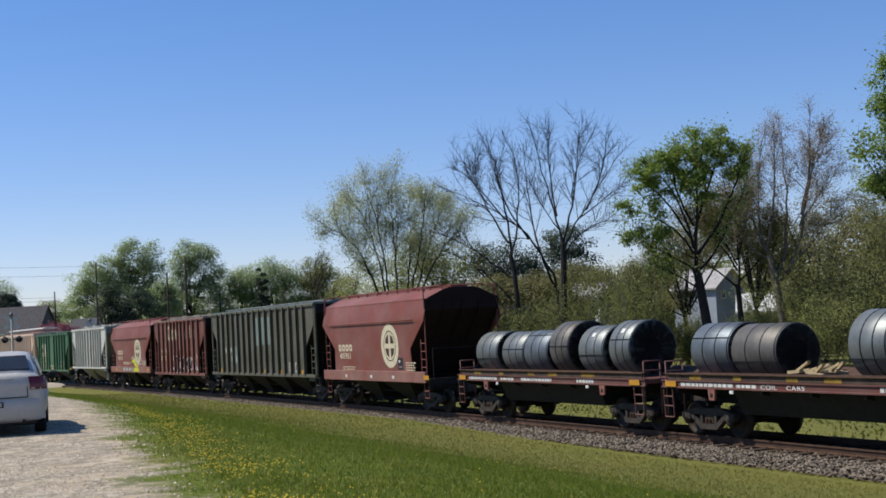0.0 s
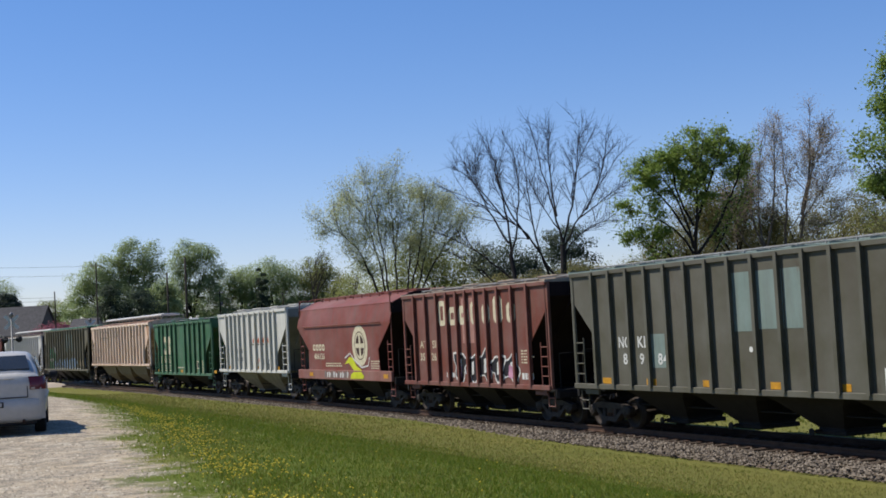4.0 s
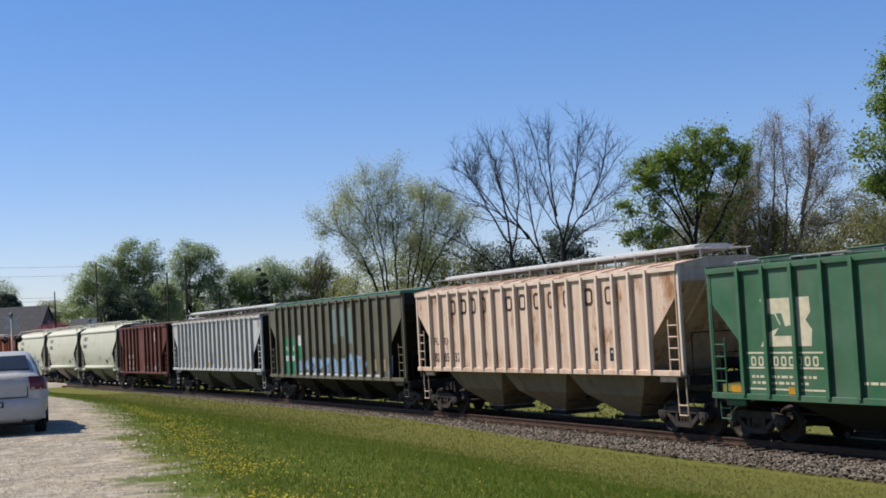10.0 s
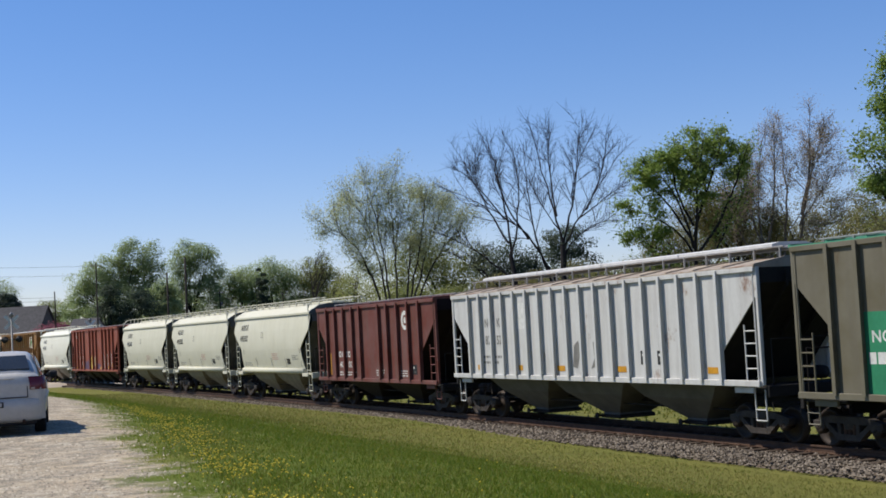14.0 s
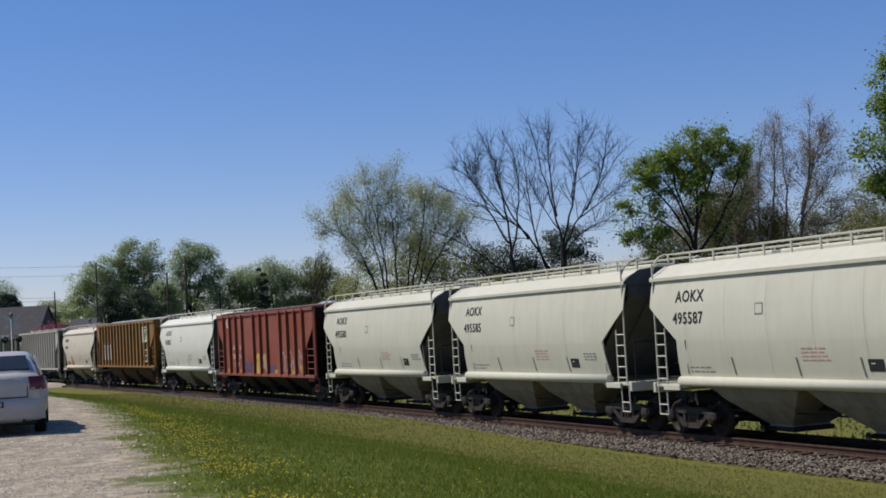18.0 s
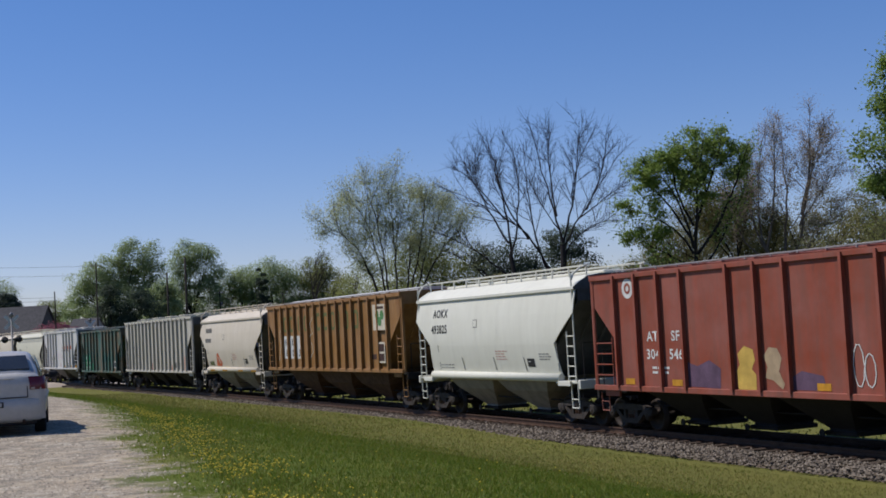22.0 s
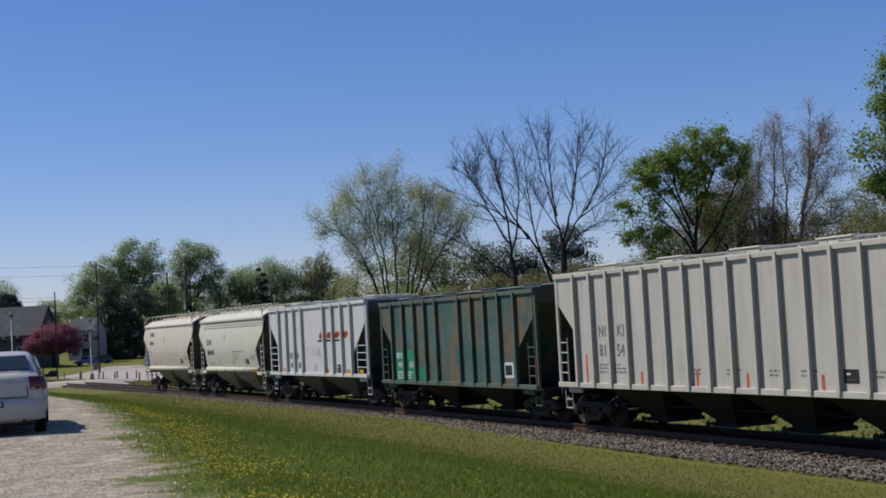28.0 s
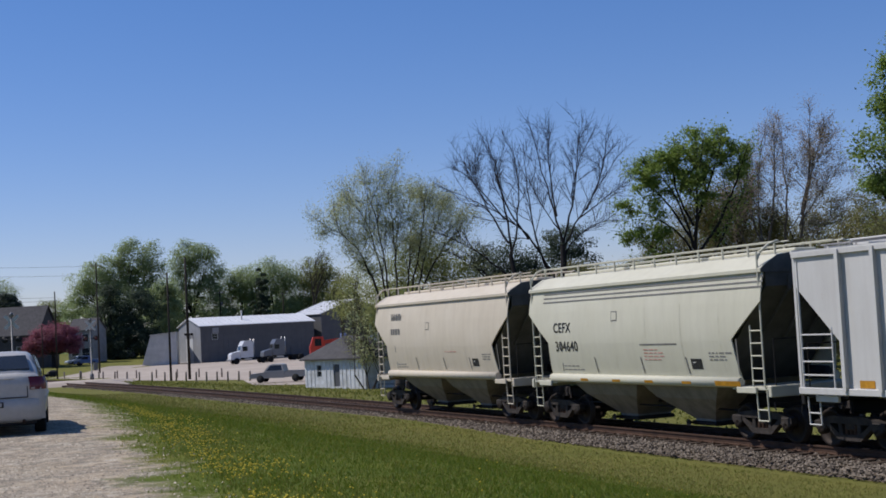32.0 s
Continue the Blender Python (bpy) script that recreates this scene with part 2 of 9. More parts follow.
def ground():
    n = 200

    def spread(k, far):
        u = (k / n - 0.5) * 2
        return 70 * u + far * u ** 7
    xs = [spread(i, 2600) - 5 for i in range(n + 1)]
    ys = [spread(j, 2600) + 45 for j in range(n + 1)]
    ys = sorted(ys + [212.0 + 4.0 * j for j in range(15)])
    verts = [(x, y, ground_z(x, y)) for y in ys for x in xs]
    faces = [(j * (n + 1) + i, j * (n + 1) + i + 1, (j + 1) * (n + 1) + i + 1, (j + 1) * (n + 1) + i) for j in range(len(ys) - 1) for i in range(n)]
    me = bpy.data.meshes.new("ground")
    me.from_pydata(verts, [], faces)
    lot = me.attributes.new("lot", "FLOAT", "POINT")
    lot.data.foreach_set("value", [max(-6.0, min(6.0, (lot_edge(y) - x) * 0.8)) for x, y, z in verts])
    lush = me.attributes.new("lush", "FLOAT", "POINT")
    lush.data.foreach_set("value", [lushness(x, y) for x, y, z in verts])
    dry = me.attributes.new("dry", "FLOAT", "POINT")
    dry.data.foreach_set("value", [ease(-8.0, -3.0, beside(x, y)[0]) for x, y, z in verts])
    me.polygons.foreach_set("use_smooth", [True] * len(me.polygons))
    me.materials.append(ground_material())
    tagged(new("ground", me), "mown spring lawn falling from a pale gravel lot to the railway", "ground", kind="structure")


ground()


def ballast():
    m, t, b = nodes_of("ballast", 0.95)
    v = t.nodes.new("ShaderNodeTexVoronoi")
    v.inputs["Scale"].default_value = 16
    tc = t.nodes.new("ShaderNodeTexCoord")
    t.links.new(tc.outputs["Object"], v.inputs["Vector"])
    c = mixed(t, ramp(t, noise_node(t, 1.2, 5), 0.3, 0.7), (0.095, 0.072, 0.055), (0.15, 0.117, 0.093))
    sep = t.nodes.new("ShaderNodeSeparateColor")
    t.links.new(v.outputs["Color"], sep.inputs[0])
    c = mixed(t, ramp(t, sep.outputs[0], 0, 1, 0.0, 0.6), c, (0.10, 0.085, 0.07))
    t.links.new(c, b.inputs["Base Color"])
    bumped(t, b, v.outputs["Distance"], 0.9, 0.05)
    bm = bmesh.new()
    rings = []
    for i in range(246):
        s = -330 + 2.0 * i
        k = ease(-50, 5, s) * 0.22 - 0.1 + 0.09 * noise.noise((s * 0.25, 1.0, 0.0))
        rings.append([on_line(s, o, z)[0] for o, z in [(0.05 - k * 1.25, -0.56), (0.14 - k, -0.44), (0.28, -0.215), (0.9, -0.20), (OFF, -0.19), (2.3, -0.20), (2.95, -0.215), (3.3, -0.44), (3.5, -0.6)]])
    ringed(bm, rings, cap=False, smooth=False)
    me = meshed("ballast", bm, m)
    tagged(new("ballast", me), "grey crushed-stone ballast under the railway ties", "ballast", kind="structure")
    # loose stones, joined, along the near shoulder
    rnd = random.Random(4)
    verts, faces = [], []
    for i in range(16000):
        s = rnd.uniform(-42, 30)
        o = rnd.choice((rnd.uniform(-0.3, 0.35), rnd.uniform(0.3, 2.9), rnd.uniform(-0.25, 0.3)))
        z = -0.21 if 0.25 < o < 2.9 else -0.215 - (0.25 - o) * 0.4 - (0.03 if o < -0.4 else 0)
        p, _ = on_line(s, o, z + rnd.uniform(-0.01, 0.02))
        r = rnd.uniform(0.026, 0.062)
        base = len(verts)
        for d in ((1, 0, 0), (-0.8, 0.3, 0), (0, 1, 0.1), (0.2, -0.9, 0), (0.1, 0, 0.8), (0, 0.1, -0.6)):
            verts.append((p.x + d[0] * r * rnd.uniform(0.7, 1.3), p.y + d[1] * r * rnd.uniform(0.7, 1.3), p.z + d[2] * r * rnd.uniform(0.7, 1.3)))
        for f in ((0, 2, 4), (2, 1, 4), (1, 3, 4), (3, 0, 4), (2, 0, 5), (1, 2, 5), (3, 1, 5), (0, 3, 5)):
            faces.append([base + k for k in f])
    me = bpy.data.meshes.new("ballast_stones")
    me.from_pydata(verts, [], faces)
    sm, t, b = nodes_of("ballast_stone", 0.9)
    g = t.nodes.new("ShaderNodeNewGeometry")
    cr = t.nodes.new("ShaderNodeValToRGB")
    cr.color_ramp.elements[0].color, cr.color_ramp.elements[1].color = (0.05, 0.04, 0.031, 1), (0.25, 0.205, 0.158, 1)
    t.links.new(g.outputs["Random Per Island"], cr.inputs[0])
    t.links.new(cr.outputs[0], b.inputs["Base Color"])
    me.materials.append(sm)
    tagged(new("ballast_stones", me), "loose grey and tan ballast stones beside the rails", "stones", kind="stuff")


ballast()


def railway_track():
    root = thing("railway_track", "rusty single railway track on wooden ties, curving away", "railway track")
    root["kind"] = "structure"
    head = [(-0.035, -0.004), (-0.03, 0.0), (0.03, 0.0), (0.035, -0.004), (0.035, -0.038), (0.009, -0.05), (0.009, -0.135), (0.07, -0.155), (0.07, -0.17), (-0.07, -0.17), (-0.07, -0.155), (-0.009, -0.135), (-0.009, -0.05), (-0.035, -0.038)]
    for side in (-1, 1):
        bm = bmesh.new()
        o = OFF + side * 0.7525
        rings = [[on_line(s, o + a, z)[0] for a, z in head] for s in range(-330, 161, 5)]
        ringed(bm, rings, closed=True, smooth=False)
        bmesh.ops.recalc_face_normals(bm, faces=bm.faces)
        part("rail", bm, RAILTOP, root, "rust-brown steel rail with a worn head")
    # ties: the nearer ones one by one, the far ones joined
    bm = bmesh.new()
    bevelled(bm, -0.115, 0.115, -1.3, 1.3, -0.33, -0.165, 0.012)
    tie = meshed("tie", bm, TIE)
    rnd = random.Random(8)
    s = -75.0
    while s < 30:
        p, a = on_line(s, OFF + rnd.uniform(-0.05, 0.05), rnd.uniform(-0.015, 0.004))
        part("tie", tie, TIE, root, at=Matrix.LocRotScale(p, Euler((0, 0, a + rnd.uniform(-0.02, 0.02))), None))
        s += 0.52
    bm = bmesh.new()
    for i in range(240):
        s = -75.5 - i * 0.55
        p, a = on_line(s)
        c, d = Vector((math.cos(a), math.sin(a), 0)) * 0.115, Vector((-math.sin(a), math.cos(a), 0)) * 1.3
        vs = [bm.verts.new(p + u * c + v * d + Vector((0, 0, -0.165))) for u, v in ((-1, -1), (1, -1), (1, 1), (-1, 1))]
        lo = [bm.verts.new(v.co - Vector((0, 0, 0.12))) for v in vs]
        bm.faces.new(vs)
        for k in range(4):
            bm.faces.new((lo[k], lo[(k + 1) % 4], vs[(k + 1) % 4], vs[k]))
    far = part("far_ties", bm, TIE, root)
    far["kind"] = "stuff"
    # tie plates under the near rail
    bm = bmesh.new()
    bevelled(bm, -0.09, 0.09, -0.17, 0.17, -0.167, -0.158, 0.003)
    for k in (-0.06, 0.06):
        bevelled(bm, k - 0.012, k + 0.012, -0.10, -0.075, -0.16, -0.135, 0.003)
        bevelled(bm, k - 0.012, k + 0.012, 0.075, 0.10, -0.16, -0.135, 0.003)
    plate = meshed("tie_plate", bm, RUSTY)
    s = -75.0 + 0.52 * 82
    while s < 30:
        for side in (-1, 1):
            p, a = on_line(s, OFF + side * 0.7525)
            part("tie_plate", plate, RUSTY, root, at=Matrix.LocRotScale(p, Euler((0, 0, a)), None))
        s += 0.52


railway_track()


# ---- the train ----
def lettering(text, size, flat=1.0):
    """A flat mesh of text in the built-in font, standing in x and z."""
    cu = bpy.data.curves.new("text", "FONT")
    cu.body, cu.size = text, size
    cu.space_character = 1.08
    cu.offset = 0.018 * size
    cu.resolution_u = 3
    ob = bpy.data.objects.new("text", cu)
    me = bpy.data.meshes.new_from_object(ob)
    bpy.data.objects.remove(ob)
    for v in me.vertices:
        v.co = (v.co.x * flat, 0, v.co.y)
    return me


def coupler_mesh():
    bm = bmesh.new()
    bevelled(bm, 0.0, 0.55, -0.09, 0.09, -0.1, 0.1, 0.02)
    bevelled(bm, 0.5, 0.78, -0.17, 0.14, -0.16, 0.16, 0.04)
    bevelled(bm, 0.72, 0.92, -0.17, -0.04, -0.15, 0.15, 0.03)
    bevelled(bm, -0.12, 0.06, -0.24, 0.24, -0.2, 0.2, 0.02)
    return meshed("coupler", bm, TRUCK)


def side_frame_mesh():
    """The cast frame of a freight truck, in its own x and z."""
    bm = bmesh.new()
    # outline of the casting, then bars around two windows
    top = [(-1.1, 0.60), (-0.55, 0.72), (0.55, 0.72), (1.1, 0.60), (1.1, 0.47), (0.68, 0.56), (-0.68, 0.56), (-1.1, 0.47)]
    prism(bm, top, -0.09, 0.09)
    prism(bm, [(-0.78, 0.54), (-0.34, 0.20), (0.34, 0.20), (0.78, 0.54), (0.66, 0.58), (0.30, 0.33), (-0.30, 0.33), (-0.66, 0.58)], -0.08, 0.08)
    for x in (-0.29, 0.29):
        bevelled(bm, x - 0.06, x + 0.06, -0.075, 0.075, 0.28, 0.62, 0.015)
    for x in (-0.89, 0.89):
        bevelled(bm, x - 0.17, x + 0.17, -0.11, 0.11, 0.42, 0.61, 0.02)
    return meshed("side_frame", bm, TRUCK)


def wheelset_mesh():
    bm = bmesh.new()
    for s in (-1, 1):
        prof = [(s * 0.68, 0.13), (s * 0.69, 0.36), (s * 0.685, 0.455), (s * 0.715, 0.455), (s * 0.725, 0.43), (s * 0.81, 0.42), (s * 0.815, 0.36), (s * 0.765, 0.33), (s * 0.75, 0.16), (s * 0.80, 0.13)]
        turned(bm, prof, 24, "y")
        turned(bm, [(s * 0.8, 0.07), (s * 0.93, 0.075), (s * 0.94, 0.12), (s * 1.10, 0.12), (s * 1.11, 0.07)], 12, "y")
        for k in range(3):
            a = k * math.tau / 3
            turned(bm, [(s * 1.11, 0.02), (s * 1.13, 0.02)], 6, "y", (0.05 * math.cos(a), 0, 0.05 * math.sin(a)))
    tube(bm, (0, -0.72, 0), (0, 0.72, 0), 0.085, n=10)
    bmesh.ops.recalc_face_normals(bm, faces=bm.faces)
    return meshed("wheelset", bm, TREAD)


def bolster_mesh():
    bm = bmesh.new()
    bevelled(bm, -0.17, 0.17, -1.05, 1.05, 0.42, 0.62, 0.03)
    bevelled(bm, -0.25, 0.25, -0.25, 0.25, 0.6, 0.72, 0.03)
    for s in (-1, 1):
        bevelled(bm, s * 0.42 - 0.05, s * 0.42 + 0.05, -0.75, 0.75, 0.32, 0.42, 0.01)
    return meshed("truck", bm, TRUCK)


def spring_mesh():
    bm = bmesh.new()
    for x in (-0.14, 0.0, 0.14):
        turns = []
        for k in range(7):
            turns += [(0.32 + k * 0.035, 0.045), (0.335 + k * 0.035, 0.06)]
        turned(bm, turns, 8, "z", (x, 0, 0))
    return meshed("spring", bm, RUSTY)


COUPLER, FRAME, WHEELS, BOLSTER, SPRING = coupler_mesh(), side_frame_mesh(), wheelset_mesh(), bolster_mesh(), spring_mesh()
WHEELSETS = []


def add_truck(car, x):
    truck = part("truck", BOLSTER, TRUCK, car, "dark cast-steel four-wheel truck", at=pose(x, 0, 0))
    for s in (-1, 1):
        part("side_frame", FRAME, TRUCK, truck, at=pose(0, s * 1.0, 0))
        part("spring", SPRING, RUSTY, truck, at=pose(0, s * 1.0, 0))
        w = part("wheelset", WHEELS, TREAD, truck)
        w.matrix_parent_inverse = pose(s * 0.89, 0, 0.42)
        WHEELSETS.append(w)


def ladder_bm(w, z0, z1, n, top=None, lean=0.0):
    """Two stiles and n rungs, w wide along x; one stile may run on to the roof."""
    bm = bmesh.new()
    hi = top or z1
    tube(bm, (-w / 2, 0, z0), (-w / 2 + lean, 0, z1), 0.022, n=5)
    tube(bm, (w / 2, 0, z0), (w / 2 + lean, 0, hi), 0.026, n=5)
    for k in range(n):
        f = (k + 0.5) / n
        z = z0 + (z1 - z0) * f
        tube(bm, (-w / 2 + lean * f, 0, z), (w / 2 + lean * f, 0, z), 0.02, n=5)
    return bm


class Hopper:
    """A covered hopper car. Its own x points along the way it runs, y to its left, z up from the rails."""

    def __init__(self, length, label, body, sill=1.3, eave=4.1, smooth=False, crease=False, ribs=12, rib_mat=None, roof=None,
                 bays=3, roof_kind="hatches", trim=None, bay_mat=None, cut=1.25, cut_top=0.24, rise=0.06, gap=0.65, rib_at=(), end_mat=None,
                 rib_w=0.065, rib_d=0.13, ladder=0.42, sill_mat=None):
        self.car = car = thing("hopper_car", label, "rail car", group="cars of the freight train")
        self.length, self.sill, self.eave = length, sill, eave
        self.hb = hb = length / 2
        self.shift = 0.0
        self.smooth, self.crease = smooth, crease
        if rib_at:
            cut = hb - rib_at[-1]
        self.rib_x = list(rib_at) or [(hb - cut) * (2 * k / max(1, ribs) - 1) for k in range(ribs + 1)]
        trim, roof, bay_mat, rib_mat, end_mat = trim or body, roof or body, bay_mat or body, rib_mat or body, end_mat or body
        self.w = 1.58
        zc = eave - (eave - sill) * (0.27 if smooth else cut_top)
        zk = zc - cut * (0.75 if smooth else 0.92)
        zs = sorted({sill + 0.02, zk, zc, eave} | {sill + (eave - sill) * k / 8 for k in range(1, 8)})

        def ends(z):
            if z >= zc:
                return hb
            if z >= zk:
                return hb - cut * (zc - z) / (zc - zk)
            return hb - cut + (0.12 * (zk - z) if smooth else 0)
        for s in (-1, 1):
            bm = bmesh.new()
            outer = [[(-ends(z), s * self.bulge(z), z), (ends(z), s * self.bulge(z), z)] for z in zs]
            inner = [[(-ends(z), s * (self.bulge(z) - 0.03), z), (ends(z), s * (self.bulge(z) - 0.03), z)] for z in zs]
            a = ringed(bm, outer, cap=False, smooth=smooth)
            b = ringed(bm, inner, cap=False, smooth=smooth)
            rim = [k for k in range(len(zs))]
            for k in (0, 1):
                ringed(bm, [[outer[i][k] for i in rim], [inner[i][k] for i in rim]], cap=False, smooth=False)
            for i in (0, -1):
                ringed(bm, [outer[i], inner[i]], cap=False, smooth=False)
            for ring_set, sign in ((a, s), (b, -s)):
                for f in {f for r in ring_set for v in r for f in v.link_faces}:
                    f.normal_update()
                    if f.normal.y * sign < 0:
                        f.normal_flip()
            part("side_sheet", bm, body, car)
        # slope sheets at both ends, with the upright end above
        wi = min(self.bulge(zc), self.bulge(sill)) - 0.035
        # end_mat, where darker than the body, carries the shade of the car's end
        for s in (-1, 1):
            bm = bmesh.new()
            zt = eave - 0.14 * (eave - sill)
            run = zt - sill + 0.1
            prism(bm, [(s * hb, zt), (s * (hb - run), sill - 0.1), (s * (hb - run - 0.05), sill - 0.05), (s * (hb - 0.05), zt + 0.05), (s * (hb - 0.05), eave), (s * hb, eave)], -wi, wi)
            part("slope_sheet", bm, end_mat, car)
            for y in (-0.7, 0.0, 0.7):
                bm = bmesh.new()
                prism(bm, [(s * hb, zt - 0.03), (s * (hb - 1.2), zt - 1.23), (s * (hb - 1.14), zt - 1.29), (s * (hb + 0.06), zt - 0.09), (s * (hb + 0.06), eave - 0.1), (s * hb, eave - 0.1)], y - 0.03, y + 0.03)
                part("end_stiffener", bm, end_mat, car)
        # ribs
        if len(self.rib_x) > 1:
            # each rib is a pressed tee: a web, and a flange that stands off the sheet
            bm = bmesh.new()
            f = rib_w * 0.85
            prism(bm, [(-0.018, 0), (-0.018, 0.02 - rib_d), (-f, 0.02 - rib_d), (-f, -rib_d), (f, -rib_d), (f, 0.02 - rib_d), (0.018, 0.02 - rib_d), (0.018, 0)], sill + 0.02, eave - 0.02, "z")
            rib = meshed("rib", bm, rib_mat)
            for x in self.rib_x:
                part("rib", rib, rib_mat, car, at=pose(x, -self.w, 0))
                part("rib", rib, rib_mat, car, at=pose(x, self.w, 0, 0, 0, 180))
            bm = bmesh.new()
            bevelled(bm, -hb, hb, -0.035, 0.035, eave - 0.11, eave + 0.005, 0.008)
            cord = meshed("top_chord", bm, rib_mat)
            for s in (-1, 1):
                part("top_chord", cord, rib_mat, car, at=pose(0, s * (self.w + 0.03), 0))
                for e in (-1, 1):
                    bm = bmesh.new()
                    bevelled(bm, e * hb - 0.045, e * hb + 0.045, s * (self.w - 0.04) - 0.045, s * (self.w - 0.04) + 0.045, sill - 0.05, eave, 0.008)
                    part("corner_post", bm, rib_mat, car)
        else:
            # weld seams down the curved sides
            n = max(4, round(hb * 2 / 1.5))
            for k in range(1, n):
                bm = bmesh.new()
                x = -hb + 2 * hb * k / n
                zz = [sill + 0.25 + (eave - sill - 0.3) * i / 7 for i in range(8)]
                ringed(bm, [[(x - 0.008, -self.bulge(z) - 0.004, z), (x + 0.008, -self.bulge(z) - 0.004, z)] for z in zz], cap=False)
                part("weld_seam", bm, body, car)
        if crease:
            for s in (-1, 1):
                z = sill + 0.74 * (eave - sill)
                y = s * (self.bulge(z) + 0.06)
                bm = bmesh.new()
                tube(bm, (-hb + 0.9, y, z), (hb - 0.9, y, z), 0.022, n=6)
                for k in range(7):
                    x = -hb + 1.0 + (2 * hb - 2.0) * k / 6
                    tube(bm, (x, y, z), (x, y - s * 0.07, z), 0.014, n=5)
                part("side_rail", bm, trim, car, "long thin side rail")
        # side sills
        for s in (-1, 1):
            bm = bmesh.new()
            h = 0.32 if smooth else 0.13
            if crease:
                h = 0.36
            ext = hb - cut + 0.1 if smooth and not crease else hb
            yb = self.bulge(sill)
            if smooth and not crease:
                ring = [(s * (yb + 0.05) + 0.11 * math.cos(a * math.tau / 12), sill - 0.01 + 0.125 * math.sin(a * math.tau / 12)) for a in range(12)]
                ringed(bm, [[(x, y, z) for y, z in ring] for x in (-ext, ext)], closed=True)
                bmesh.ops.recalc_face_normals(bm, faces=bm.faces)
            else:
                bevelled(bm, -ext, ext, s * yb - 0.05 + s * 0.03, s * yb + 0.05 + s * 0.03, sill - h * 0.6, sill + h * 0.5, 0.012)
            part("side_sill", bm, sill_mat or trim, car)
        self.roofing(roof_kind, roof, trim, rise, end_mat)
        # hopper bays
        lo, hi = -(hb - 2.0), hb - 2.0
        step = (hi - lo) / bays
        for k in range(bays):
            c = lo + step * (k + 0.5)
            bm = bmesh.new()
            zt = sill - 0.02
            rings = []
            for z, hx, hy in ((zt, step / 2, 1.40), (0.95 if sill > 1.2 else 0.9, step * 0.36, 1.12), (0.38, 0.42, 0.55), (0.30, 0.42, 0.55)):
                rings.append([(c - hx, -hy, z), (c + hx, -hy, z), (c + hx, hy, z), (c - hx, hy, z)])
            ringed(bm, rings, closed=True, smooth=False)
            bmesh.ops.recalc_face_normals(bm, faces=bm.faces)
            bay = part("hopper_bay", bm, bay_mat, car)
            bm = bmesh.new()
            bevelled(bm, c - 0.52, c + 0.52, -0.6, 0.6, 0.22, 0.33, 0.02)
            tube(bm, (c - 0.3, -0.85, 0.30), (c - 0.3, 0.85, 0.30), 0.035, n=6)
            turned(bm, [(-0.88, 0.09), (-0.85, 0.09)], 8, "y", (c - 0.3, 0, 0.30))
            part("outlet_gate", bm, BLACK, bay)
        bm = bmesh.new()
        bevelled(bm, -hb - 0.05, hb + 0.05, -0.22, 0.22, 0.72, 1.02, 0.02)
        part("centre_sill", bm, BLACK, car)
        # end platforms, couplers, trucks, steps
        for s in (-1, 1):
            bm = bmesh.new()
            a, b = sorted((s * (hb - 1.35), s * (hb + 0.12)))
            bevelled(bm, a, b, -1.46, 1.46, sill - 0.17, sill - 0.10, 0.01)
            a, b = sorted((s * (hb + 0.02), s * (hb + 0.14)))
            bevelled(bm, a, b, -1.5, 1.5, sill - 0.32, sill - 0.06, 0.015)
            # black instead of trim puts the dark end's shadow into the platform
            part("end_platform", bm, trim if smooth and not crease else BLACK, car)
            bm = bmesh.new()
            bevelled(bm, s * (hb - 0.75) - 0.35, s * (hb - 0.75) + 0.75 * 0.5, -1.54, -1.47, sill - 0.24, sill - 0.10, 0.01)
            part("step_plate", bm, trim, car)
            part("coupler", COUPLER, TRUCK, car, at=pose(s * (hb + 0.02), 0, 0.87, 0, 0, 0 if s > 0 else 180) @ Matrix.Diagonal((gap / 0.9 if gap < 0.9 else 1, 1, 1, 1)))
            add_truck(car, s * (hb - 0.85))
            for y in (-1, 1):
                bm = ladder_bm(ladder, sill - 0.1, sill + 1.35, 5, top=eave + (0.45 if smooth else -0.1))
                x = s * (hb - 0.11 - ladder / 2)
                part("ladder", bm, trim, car, at=pose(x, y * (self.w - (0.10 if smooth else 0.0)), 0, 0, 0, 0 if s > 0 else 180))
                bm = bmesh.new()
                x0 = s * (hb - 0.25)
                tube(bm, (x0 - 0.19, y * 1.46, sill - 0.15), (x0 - 0.19, y * 1.44, 0.55), 0.02, n=5)
                tube(bm, (x0 + 0.19, y * 1.46, sill - 0.15), (x0 + 0.19, y * 1.44, 0.55), 0.02, n=5)
                for z in (0.55, 0.8):
                    tube(bm, (x0 - 0.19, y * 1.45, z), (x0 + 0.19, y * 1.45, z), 0.02, n=5)
                part("sill_step", bm, trim, car)
            bm = bmesh.new()
            pts = [(s * (hb + 0.15), -0.35, 0.85), (s * (hb + 0.3), -0.38, 0.62), (s * (hb + 0.42), -0.3, 0.45), (s * (hb + 0.5), -0.12, 0.5)]
            for a, b in zip(pts, pts[1:]):
                tube(bm, a, b, 0.028, n=6, cap=False)
            part("air_hose", bm, BLACK, car)
            bm = bmesh.new()
            tube(bm, (s * (hb + 0.16), -1.45, 0.98), (s * (hb + 0.16), -0.3, 0.9), 0.014, n=5)
            tube(bm, (s * (hb + 0.16), -1.45, 0.98), (s * (hb + 0.2), -1.45, 0.8), 0.014, n=5)
            part("cut_lever", bm, BLACK, car)
        # end rail and hand brake at the rear end
        bm = bmesh.new()
